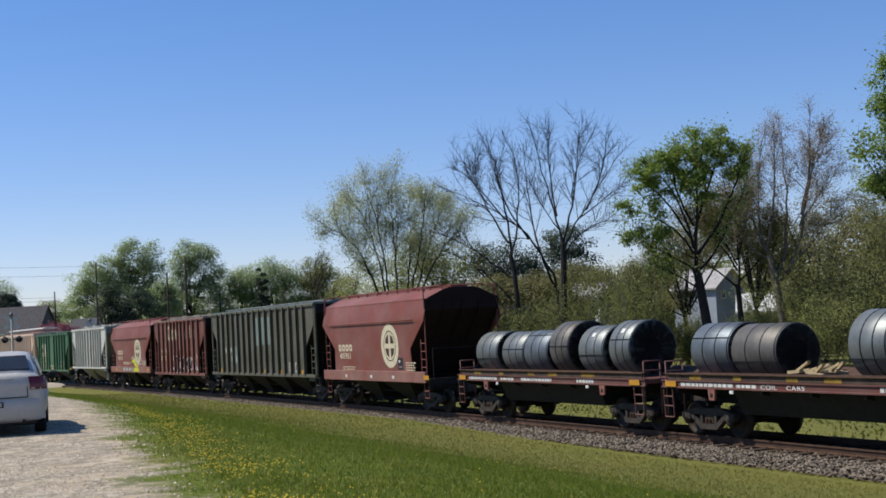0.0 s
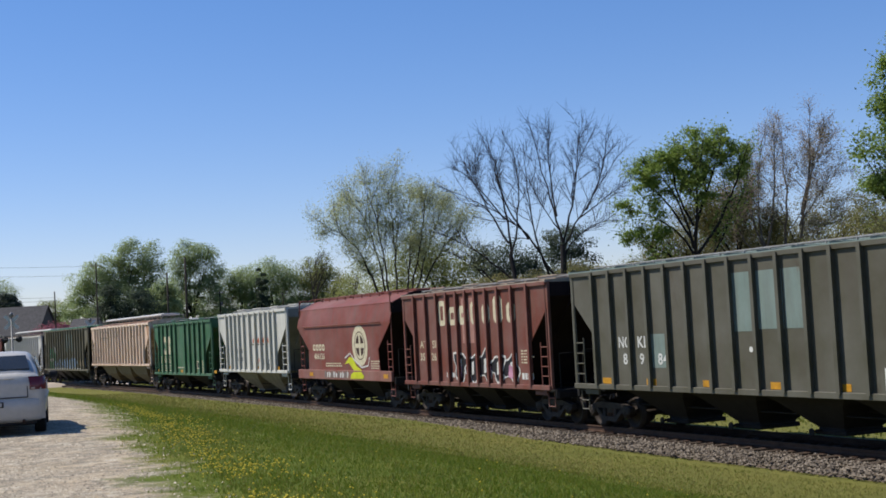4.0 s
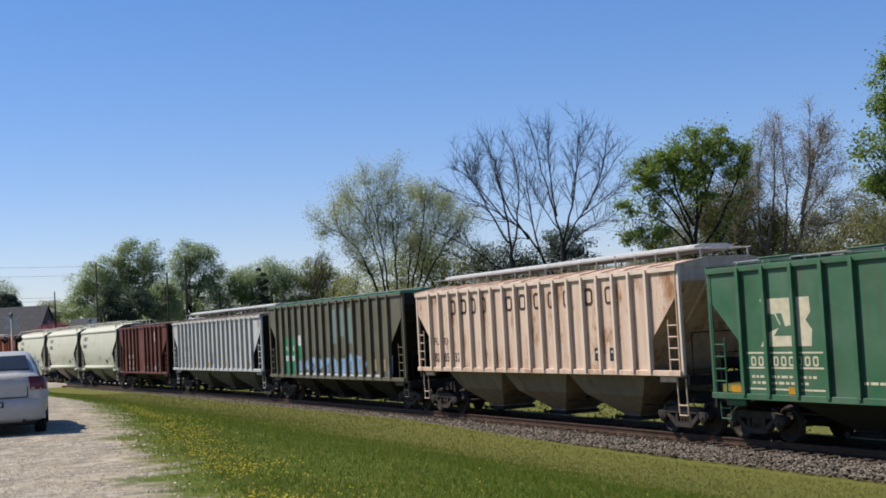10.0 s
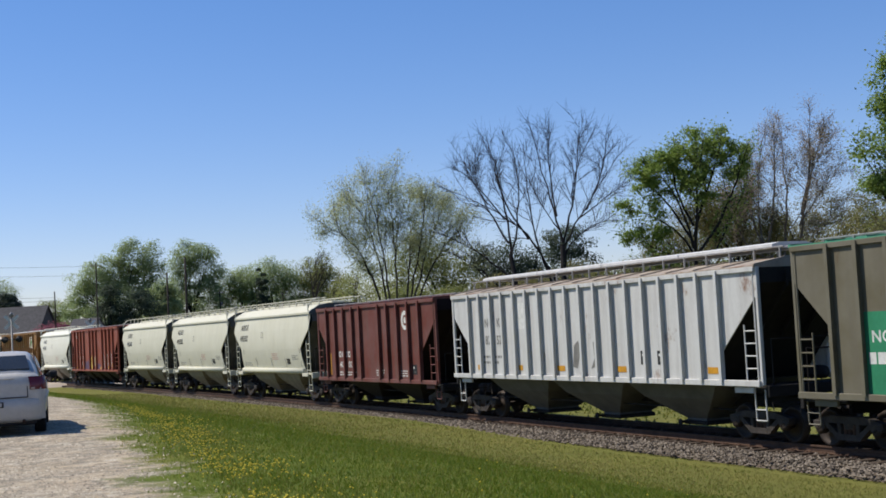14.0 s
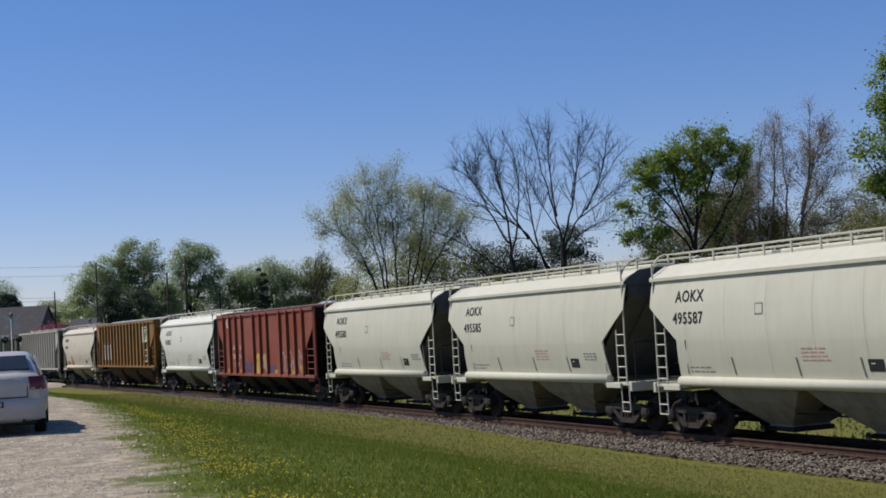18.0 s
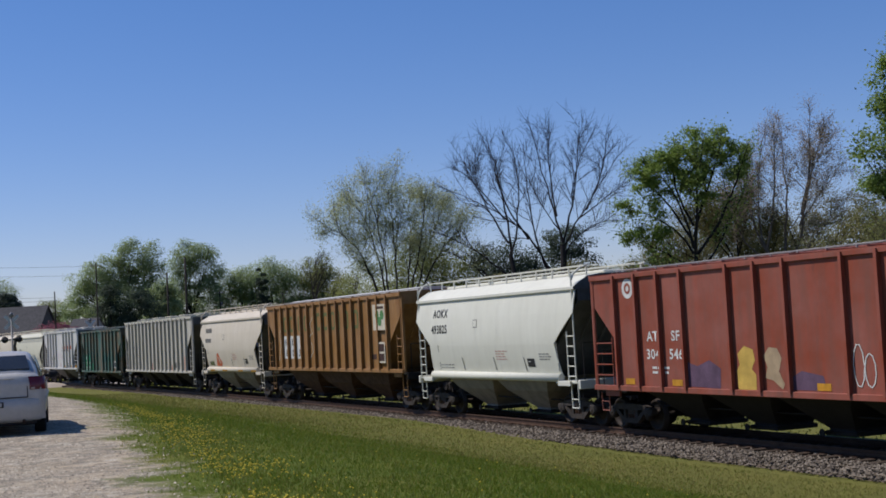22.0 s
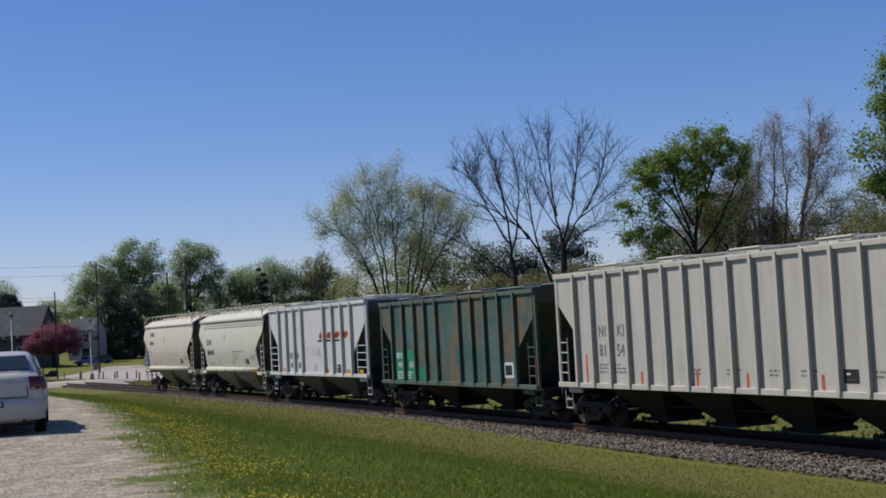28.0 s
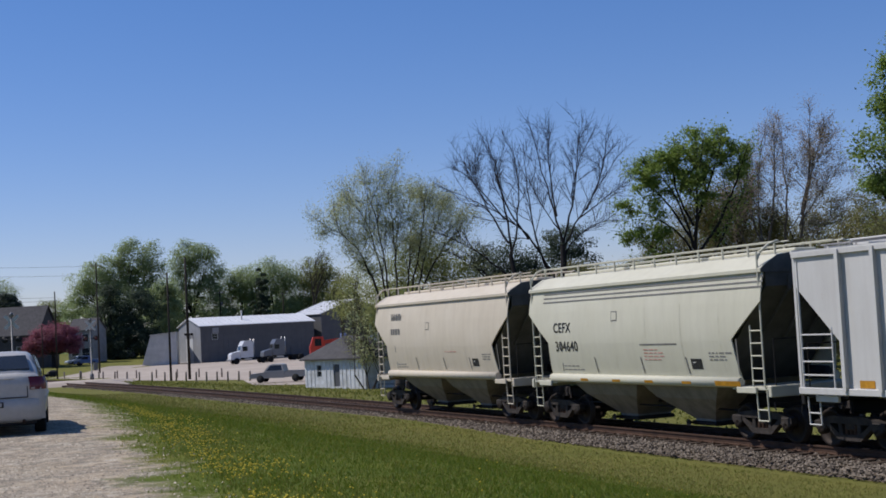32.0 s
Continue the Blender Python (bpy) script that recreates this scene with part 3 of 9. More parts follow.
        turned(bm, [(-0.02, 0.24), (-0.02, 0.28), (0.02, 0.28), (0.02, 0.24)], 16, "x", (-(hb + 0.12), 0.55, sill + 1.25))
        for k in range(3):
            a = k * math.pi / 3
            tube(bm, (-(hb + 0.12), 0.55 - 0.26 * math.cos(a), sill + 1.25 - 0.26 * math.sin(a)), (-(hb + 0.12), 0.55 + 0.26 * math.cos(a), sill + 1.25 + 0.26 * math.sin(a)), 0.014, n=5)
        tube(bm, (-(hb + 0.12), 0.55, sill + 1.25), (-(hb - 0.6), 0.55, sill + 1.25), 0.03, n=6)
        part("brake_wheel", bm, RUSTY, car)
        for s in (-1, 1):
            bm = bmesh.new()
            for y in (-1.3, 1.3):
                tube(bm, (s * (hb + 0.06), y, sill - 0.1), (s * (hb + 0.06), y, sill + 1.0), 0.018, n=5)
            tube(bm, (s * (hb + 0.06), -1.3, sill + 1.0), (s * (hb + 0.06), 1.3, sill + 1.0), 0.018, n=5)
            part("end_rail", bm, BLACK, car)
        bm = bmesh.new()
        turned(bm, [(-0.4, 0.0), (-0.4, 0.16), (0.4, 0.16), (0.4, 0.0)], 12, "x", (hb - 1.0, 0.75, sill + 0.12))
        part("air_tank", bm, BLACK, car)
        bm = bmesh.new()
        tube(bm, (-hb + 1.0, -0.75, 0.68), (hb - 1.0, -0.75, 0.68), 0.025, n=6)
        part("brake_pipe", bm, BLACK, car)

    def bulge(self, z):
        """Half the width at the height z."""
        k = (z - self.sill) / (self.eave - self.sill)
        if self.crease:
            if k < 0.75:
                return 1.54 + 0.04 * k / 0.75
            return 1.58 - 0.16 * (k - 0.75) / 0.25
        if not self.smooth:
            return self.w
        return 1.21 + 0.37 * math.sin(math.pi * min(1.0, max(0.0, 0.15 + 0.66 * k)))

    def roofing(self, kind, roof, trim, rise, end_mat):
        car, hb, e = self.car, self.hb, self.eave
        w = self.bulge(e)
        bm = bmesh.new()
        if self.crease:
            prof = [(-w - 0.01, e - 0.02), (-w - 0.01, e + 0.02), (-0.72, e + 0.34), (-0.5, e + 0.40), (0.5, e + 0.40), (0.72, e + 0.34), (w + 0.01, e + 0.02), (w + 0.01, e - 0.02)]
        elif self.smooth:
            prof = [(-w - 0.08, e - 0.03), (-w - 0.08, e + 0.05), (-w + 0.02, e + 0.13), (-1.0, e + 0.36), (-0.55, e + 0.42), (0.55, e + 0.42), (1.0, e + 0.36), (w - 0.02, e + 0.13), (w + 0.08, e + 0.05), (w + 0.08, e - 0.03)]
        else:
            prof = [(-w - 0.06, e - 0.02), (-w - 0.06, e + 0.03), (-0.62, e + rise), (0.62, e + rise), (w + 0.06, e + 0.03), (w + 0.06, e - 0.02)]
        ringed(bm, [[(x, y, z) for y, z in prof] for x in (-hb - 0.02, hb + 0.02)], closed=True, smooth=False)
        bmesh.ops.recalc_face_normals(bm, faces=bm.faces)
        part("roof", bm, roof, car)
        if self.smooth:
            # an added plate in end_mat puts the end's shade over the roof cap
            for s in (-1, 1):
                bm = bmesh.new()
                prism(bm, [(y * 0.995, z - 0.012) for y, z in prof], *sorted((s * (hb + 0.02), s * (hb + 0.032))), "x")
                part("end_cap", bm, end_mat, car, "dark end plate that holds the end's shade in its colour")
        top = e + (0.40 if self.crease else 0.42 if self.smooth else rise)
        if not self.smooth and not self.crease:
            n = max(6, round(hb * 2 / 1.2))
            bm = bmesh.new()
            prism(bm, [(-w - 0.05, e + 0.03), (-0.62, e + rise - 0.02), (0.62, e + rise - 0.02), (w + 0.05, e + 0.03), (w + 0.05, e + 0.065), (0.62, e + rise + 0.035), (-0.62, e + rise + 0.035), (-w - 0.05, e + 0.065)], -0.03, 0.03, "x")
            seam = meshed("roof_seam", bm, roof)
            for k in range(n + 1):
                part("roof_seam", seam, roof, car, at=pose(-hb + 2 * hb * k / n, 0, 0))
        # hatches
        high = kind == "white_trough" and rise > 0.1
        if kind in ("trough", "white_trough"):
            n = 4 if hb > 7 else 3
            hm = HATCH_WHITE if kind == "white_trough" else roof
            for k in range(n):
                a, b = -hb + 0.5 + (2 * hb - 1.0) * k / n, -hb + 0.5 + (2 * hb - 1.0) * (k + 1) / n
                bm = bmesh.new()
                lift = (0.24 if high else 0.03) if kind == "white_trough" else -0.05
                prism(bm, [(-0.62, top + lift), (-0.62, top + lift + 0.10), (-0.36, top + lift + 0.15), (0.36, top + lift + 0.15), (0.62, top + lift + 0.10), (0.62, top + lift)], a + 0.03, b - 0.03, "x")
                part("hatch_cover", bm, hm, car)
        elif kind == "hatches":
            n = 4 if hb < 6.3 else 5
            for k in range(n):
                c = -hb + 2 * hb * (k + 0.5) / n
                for y in (-0.42, 0.42):
                    bm = bmesh.new()
                    bevelled(bm, c - 0.55, c + 0.55, y - 0.33, y + 0.33, top, top + 0.13, 0.03)
                    bevelled(bm, c - 0.6, c + 0.6, y - 0.37, y + 0.37, top + 0.13, top + 0.17, 0.015)
                    part("hatch_cover", bm, roof, car)
        else:
            n = 3
            for k in range(n):
                c = -hb + 2 * hb * (k + 0.5) / n
                bm = bmesh.new()
                bevelled(bm, c - hb / n + 0.15, c + hb / n - 0.15, -0.32, 0.32, top, top + 0.1, 0.03)
                part("hatch_cover", bm, roof, car)
        # running boards on posts
        raised = 0.22 if (self.smooth or self.crease) else 0.27 if high else 0.12
        yb = 0.72 if self.crease else 0.95 if self.smooth else 0.74
        zb = (e + 0.68 if self.smooth and not self.crease else top + (0.1 if self.crease else raised))
        for s in (-1, 1):
            bm = bmesh.new()
            bevelled(bm, -hb - 0.05, hb + 0.05, s * yb - 0.02, s * yb + 0.02, zb - 0.035, zb, 0.006)
            bevelled(bm, -hb - 0.05, hb + 0.05, s * (yb - 0.3) - 0.02, s * (yb - 0.3) + 0.02, zb - 0.03, zb, 0.006)
            for k in range(int(hb * 2 / 0.35)):
                x = -hb + 0.1 + k * 0.35
                box(bm, x, x + 0.03, s * yb - 0.28 * (s > 0) , s * yb + 0.28 * (s < 0), zb - 0.025, zb - 0.005)
            part("running_board", bm, trim if self.smooth else WALKWAY, car)
        n = max(8, round(hb * 2 / 1.0))
        zr = e + 0.36 if self.smooth else top - 0.03
        bm = bmesh.new()
        bevelled(bm, -0.022, 0.022, -0.022, 0.022, zr - 0.05 - zb, 0, 0.004)
        board = trim if self.smooth else WALKWAY
        post = meshed("post", bm, board)
        for k in range(n + 1):
            for s in (-1, 1):
                part("post", post, board, car, at=pose(-hb + 0.1 + (2 * hb - 0.2) * k / n, s * yb, zb - 0.003))
        if self.smooth:
            # the corner rails bend from the running board down to the ladders
            for e2 in (-1, 1):
                for s in (-1, 1):
                    bm = bmesh.new()
                    pts = [(e2 * (hb + 0.02), s * yb, zb), (e2 * (hb - 0.02), s * (yb + 0.25), zb - 0.08), (e2 * (hb - 0.09), s * 1.40, self.eave + 0.42), (e2 * (hb - 0.11), s * 1.47, self.eave + 0.25)]
                    for a, b in zip(pts, pts[1:]):
                        tube(bm, a, b, 0.03, n=6)
                    part("corner_rail", bm, trim, car)

    # ---- markings on the near side ----
    def panel(self, x0, x1, z0, z1, material, name="marking", label="", lift=0.004):
        bm = bmesh.new()
        x0, x1 = x0 + self.shift, x1 + self.shift
        zz = [z0 + (z1 - z0) * i / 4 for i in range(5)]
        ringed(bm, [[(x0, -self.bulge(z) - lift, z), (x1, -self.bulge(z) - lift, z)] for z in zz], cap=False)
        return part(name, bm, material, self.car, label)

    def text(self, words, x, z, size, material, flat=1.0, label=""):
        me = lettering(words, size, flat)
        for v in me.vertices:
            v.co = (x + self.shift + v.co.x, -self.bulge(z + v.co.z) - 0.008, z + v.co.z)
        me.materials.append(material)
        ob = new("lettering", me)
        ob.parent = self.car
        if label:
            ob["label"] = label
        return ob

    def stencil(self, words, x, z, size, material, flat=1.0):
        """Words set one to a panel, between the ribs, from the panel that holds x."""
        k = max(i for i, u in enumerate(self.rib_x) if u <= x + self.shift)
        for i, w in enumerate(words):
            ob = self.text(w, 0.0, z, size, material, flat)
            a, b = self.rib_x[k + i], self.rib_x[k + i + 1]
            xs = [v.co.x for v in ob.data.vertices]
            wide = max(xs) - min(xs)
            fit = min(1.0, 0.66 * (b - a) / wide)
            for v in ob.data.vertices:
                v.co.x = (a + b) / 2 + 0.08 + (v.co.x - min(xs) - wide / 2) * fit

    def bars(self, x, z, wide, rows, material, h=0.05, pitch=0.1, seed=1):
        """Rows of small print, as plain bars."""
        rnd = random.Random(seed)
        bm = bmesh.new()
        for r in range(rows):
            u = x + self.shift
            while u < x + self.shift + wide * rnd.uniform(0.75, 1.0):
                l = rnd.uniform(0.08, 0.25)
                zz = z - r * pitch
                y = -self.bulge(zz) - 0.006
                ringed(bm, [[(u, y, zz), (u + l, y, zz)], [(u, y, zz + h), (u + l, y, zz + h)]], cap=False)
                u += l + 0.05
        return part("small_print", bm, material, self.car)

    def blob(self, pts, material, name="marking", label="", lift=0.006):
        """A flat patch of paint from (x, z) points."""
        bm = bmesh.new()
        bm.faces.new([bm.verts.new((x + self.shift, -self.bulge(z) - lift, z)) for x, z in pts])
        return part(name, bm, material, self.car, label)

    def disc(self, x, z, r, material, n=28, lift=0.006, rx=None, name="marking", label="", inner=0.0):
        bm = bmesh.new()
        rx = rx or r
        rings = []
        for k in (inner, 0.5 * (inner + 1), 1.0):
            ring = []
            for i in range(n):
                a = i * math.tau / n
                zz = z + k * r * math.sin(a)
                ring.append((x + self.shift + k * rx * math.cos(a), -self.bulge(zz) - lift, zz))
            rings.append(ring)
        vs = ringed(bm, rings, closed=True, cap=False)
        if inner == 0:
            bmesh.ops.remove_doubles(bm, verts=bm.verts, dist=1e-4)
        return part(name, bm, material, self.car, label)

    def placards(self, x, z, w=0.42, h=0.5, n=1, pitch=0.6):
        for k in range(n):
            a = x + k * pitch
            self.panel(a, a + w, z, z + h, INK, "placard", "black inspection stencil box", 0.005)
            self.panel(a + w * 0.2, a + w * 0.45, z + h * 0.6, z + h - 0.08, WHITE, "stencil", "", 0.009)
            self.panel(a + w * 0.25, a + w * 0.8, z + 0.08, z + h * 0.3, GREY_INK, "stencil", "", 0.009)

    def scrawl(self, x0, x1, z0, z1, letters, fill, edge, seed, width=0.055):
        """Spray-can writing that cannot be read: swollen plain shapes with an outline."""
        rnd = random.Random(seed)
        step = (x1 - x0) / letters
        for k in range(letters):
            cx, cz = x0 + step * (k + 0.5), (z0 + z1) / 2 + rnd.uniform(-0.06, 0.06)
            rx, rz = step * rnd.uniform(0.52, 0.66), (z1 - z0) / 2 * rnd.uniform(0.8, 1.1)
            ph, n = rnd.uniform(0, 6), 18
            shape = [(math.cos(i * math.tau / n), math.sin(i * math.tau / n), 1 + 0.22 * math.sin(3 * i * math.tau / n + ph) + 0.16 * math.sin(5 * i * math.tau / n + 2 * ph)) for i in range(n)]
            self.blob([(cx + a * q * rx, cz + b * q * rz) for a, b, q in shape], edge, "spray_paint", lift=0.006 + 0.0015 * k)
            self.blob([(cx + a * q * (rx - width), cz + b * q * (rz - width)) for a, b, q in shape], fill, "spray_paint", lift=0.0068 + 0.0015 * k)
            self.blob([(cx - rx * 0.2, cz - rz * 0.5), (cx + rx * 0.12, cz - rz * 0.42), (cx + rx * 0.15, cz + rz * 0.5), (cx - rx * 0.12, cz + rz * 0.42)], edge, "spray_paint", lift=0.0075 + 0.0015 * k)

    def line(self, pts, material, width=0.035, name="spray_paint"):
        """A painted stroke through (x, z) points."""
        bm = bmesh.new()
        left, right = [], []
        for i, (x, z) in enumerate(pts):
            a, b = pts[max(0, i - 1)], pts[min(len(pts) - 1, i + 1)]
            d = Vector((b[0] - a[0], b[1] - a[1])).normalized() * width / 2
            left.append((x + self.shift - d.y, -self.bulge(z) - 0.012, z + d.x))
            right.append((x + self.shift + d.y, -self.bulge(z) - 0.012, z - d.x))
        ringed(bm, [left, right], cap=False)
        return part(name, bm, material, self.car)


HATCH_WHITE = car_paint("hatch_white", (0.78, 0.76, 0.72), 0.25, 0.1)
WALKWAY = plain("galvanised_walkway", (0.36, 0.35, 0.33), 0.6, 0.4, 0.3, 6.0)
# where the couplers of the coil cars lie along the line at 16 s
ENDS = [177.0, 164.73, 152.4]
# the hoppers: the middle of each body along the line at 16 s, and half its length
BODIES = [(145.12, 5.25), (130.83, 8.00), (115.94, 5.44), (103.83, 5.33), (91.57, 5.47), (78.44, 6.16), (62.78, 8.21), (45.30, 7.95),
          (27.76, 8.26), (12.00, 6.05), (-0.97, 5.58), (-13.43, 5.58), (-25.95, 5.58), (-40.10, 7.40), (-54.25, 5.60), (-69.11, 7.99),
          (-83.76, 5.38), (-98.69, 7.98), (-114.15, 6.15), (-127.92, 6.11), (-140.92, 5.60), (-153.53, 5.55)]
# how far each car's markings are set out from the middle of its body
SETTING = [0.74, 0.00, 0.34, 0.60, 0.78, 0.66, 0.34, 0.10, 0.34, 0.40, 0.14, 0.35, 0.53, 0.48, 0.42, 0.39, 0.27, 0.50, 0.50, 0.59, 0.47, 0.60]
TRAIN = []


def span(k):
    return 2 * BODIES[k - 1][1]


def join(h, k):
    TRAIN.append((h.car, BODIES[k - 1][0]))
    h.shift = SETTING[k - 1]
    return h


P_RED = car_paint("oxide_red_paint", (0.245, 0.051, 0.033), 0.5, 0.05, dust=0.05)
P_RED2 = car_paint("brown_red_paint", (0.20, 0.047, 0.028), 0.45, 0.15, dust=0.1)
P_RED3 = car_paint("deep_red_paint", (0.17, 0.037, 0.023), 0.5, 0.05)
P_RED4 = car_paint("bright_oxide_paint", (0.335, 0.070, 0.032), 0.4, 0.15, (0.12, 0.045, 0.035))
P_OLIVE = car_paint("faded_olive_paint", (0.105, 0.098, 0.064), 0.45, 0.22, (0.075, 0.06, 0.042))
P_OLIVE2 = car_paint("olive_brown_paint", (0.155, 0.135, 0.082), 0.35, 0.12, (0.10, 0.07, 0.042))
P_GREY = car_paint("light_grey_paint", (0.73, 0.71, 0.63), 0.28, 0.0)
P_GREEN = car_paint("railway_green_paint", (0.03, 0.15, 0.062), 0.5, 0.03, dust=0.08)
P_TAN = car_paint("sun_bleached_tan_paint", (0.90, 0.66, 0.49), 0.55, 0.5, (0.30, 0.14, 0.06), grime=(0.34, 0.19, 0.11))
P_TANRIB = car_paint("bleached_rib_paint", (0.92, 0.74, 0.58), 0.3, 0.15, (0.30, 0.14, 0.06), grime=(0.4, 0.26, 0.17))
P_PALE = car_paint("bluish_grey_paint", (0.67, 0.66, 0.62), 0.42, 0.26, (0.20, 0.11, 0.07), grime=(0.26, 0.23, 0.21))
P_IVORY = car_paint("ivory_paint", (0.72, 0.69, 0.53), 0.16, 0.0, grime=(0.3, 0.27, 0.21))
P_WHITE = car_paint("clean_ivory_paint", (0.84, 0.82, 0.68), 0.14, 0.0, grime=(0.35, 0.32, 0.27))
P_OCHRE = car_paint("ochre_paint", (0.36, 0.175, 0.045), 0.45, 0.35, (0.20, 0.085, 0.025), grime=(0.12, 0.06, 0.025))
P_BEIGE = car_paint("dusty_beige_paint", (0.74, 0.65, 0.50), 0.2, 0.05, (0.36, 0.24, 0.14), grime=(0.32, 0.26, 0.19))
P_STONE = car_paint("stone_grey_paint", (0.62, 0.575, 0.475), 0.3, 0.08, (0.3, 0.22, 0.15), grime=(0.2, 0.17, 0.13))
P_TEAL = car_paint("rusting_teal_paint", (0.05, 0.135, 0.108), 0.4, 0.7, (0.155, 0.10, 0.058), grime=(0.05, 0.06, 0.05))
P_WGREY = car_paint("whitish_paint", (0.72, 0.70, 0.65), 0.25, 0.05, (0.36, 0.26, 0.2), grime=(0.33, 0.3, 0.27))
# Shade under the car is put into this colour, below the grime streaks.
P_BAY = car_paint("shaded_grimy_bay_paint", (0.30, 0.27, 0.22), 0.5, 0.1, grime=(0.06, 0.05, 0.04))
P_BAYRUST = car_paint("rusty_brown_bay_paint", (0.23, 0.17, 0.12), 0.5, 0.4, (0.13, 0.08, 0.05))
# Near-black red for the car ends: their shade is put into the colour.
P_REDEND = plain("shaded_red_end", (0.022, 0.012, 0.011), 0.85, 0.0, 0.4, 2.0)
P_SILLRED = car_paint("dusty_red_sill_paint", (0.28, 0.088, 0.064), 0.4, 0.3, (0.15, 0.06, 0.04), dust=0.2)
P_ROOFGREEN = car_paint("roof_green_paint", (0.06, 0.30, 0.17), 0.3, 0.1)
P_ROOFRUST = car_paint("rusting_beige_roof", (0.50, 0.41, 0.31), 0.4, 0.5, (0.24, 0.14, 0.09))
P_OLDTEAL = car_paint("pale_teal_patch", (0.215, 0.285, 0.25), 0.35, 0.1)
P_PATCH = plain("fresh_green_patch", (0.04, 0.24, 0.12), 0.5, 0.0, 0.2, 2.0)
BLUE_SPRAY = plain("pale_blue_spray", (0.30, 0.44, 0.66), 0.5, 0.0, 0.3, 3.0)
DARK_SPRAY = plain("black_spray", (0.03, 0.027, 0.03), 0.5, 0.0, 0.3, 3.0)
PINK_SPRAY = plain("pink_spray", (0.60, 0.30, 0.42), 0.5, 0.0, 0.4, 4.0)
LIME_SPRAY = plain("lime_spray", (0.62, 0.65, 0.03), 0.5, 0.0, 0.2, 3.0)
YOLK_SPRAY = plain("yellow_spray", (0.66, 0.44, 0.10), 0.5, 0.0, 0.3, 3.0)
SAND_SPRAY = plain("sand_spray", (0.45, 0.33, 0.20), 0.5, 0.0, 0.3, 3.0)
MAUVE_SPRAY = plain("faded_blue_spray", (0.14, 0.085, 0.13), 0.6, 0.0, 0.4, 3.0)
DULL_GREEN = plain("faded_green_lettering", (0.145, 0.16, 0.06), 0.6, 0.0, 0.3, 3.0)
RED_SPRAY = plain("orange_red_spray", (0.62, 0.15, 0.06), 0.5, 0.0, 0.3, 3.0)
HEX_GREEN = plain("hexagon_green", (0.10, 0.25, 0.085), 0.5, 0.0, 0.2, 3.0)
FADED_RED = plain("faded_red_lettering", (0.55, 0.30, 0.24), 0.6, 0.0, 0.3, 3.0)
BUFF = plain("buff_sign_board", (0.70, 0.62, 0.47), 0.6, 0.0, 0.25, 3.0)
DK_INK = plain("dark_faded_lettering", (0.085, 0.05, 0.035), 0.6, 0.0, 0.3, 3.0)
# Ivory and grey car ends: colour darkened because the ends stand in shade.
E_DARK = plain("shaded_end_grey", (0.12, 0.117, 0.106), 0.7, 0.0, 0.3, 2.0)
E_IVORY = plain("shaded_ivory_end", (0.29, 0.285, 0.25), 0.7, 0.0, 0.3, 2.0)
STRAP = plain("dark_steel_strap", (0.02, 0.02, 0.022), 0.5, 0.5, 0.2, 4.0)
COIL_A = plain("blue_grey_coil_steel", (0.17, 0.195, 0.215), 0.52, 0.55, 0.4, 2.0)
COIL_B = plain("brown_grey_coil_steel", (0.16, 0.15, 0.135), 0.58, 0.5, 0.4, 2.0)
COIL_C = plain("pale_coil_steel", (0.22, 0.235, 0.23), 0.5, 0.55, 0.35, 2.0)
DECK_RED = car_paint("deck_red_paint", (0.15, 0.042, 0.03), 0.4, 0.2)
STRAW = plain("splintered_timber", (0.50, 0.39, 0.22), 0.85, 0.0, 0.3, 4.0)
PAPER = plain("white_tag", (0.78, 0.78, 0.74), 0.6, 0.0, 0.1, 4.0)


PAD_RED = plain("faded_pad_red", (0.30, 0.13, 0.10), 0.8, 0.0, 0.4, 5.0)
OLD_YELLOW = plain("dull_yellow_paint", (0.30, 0.19, 0.035), 0.8, 0.0, 0.5, 5.0)


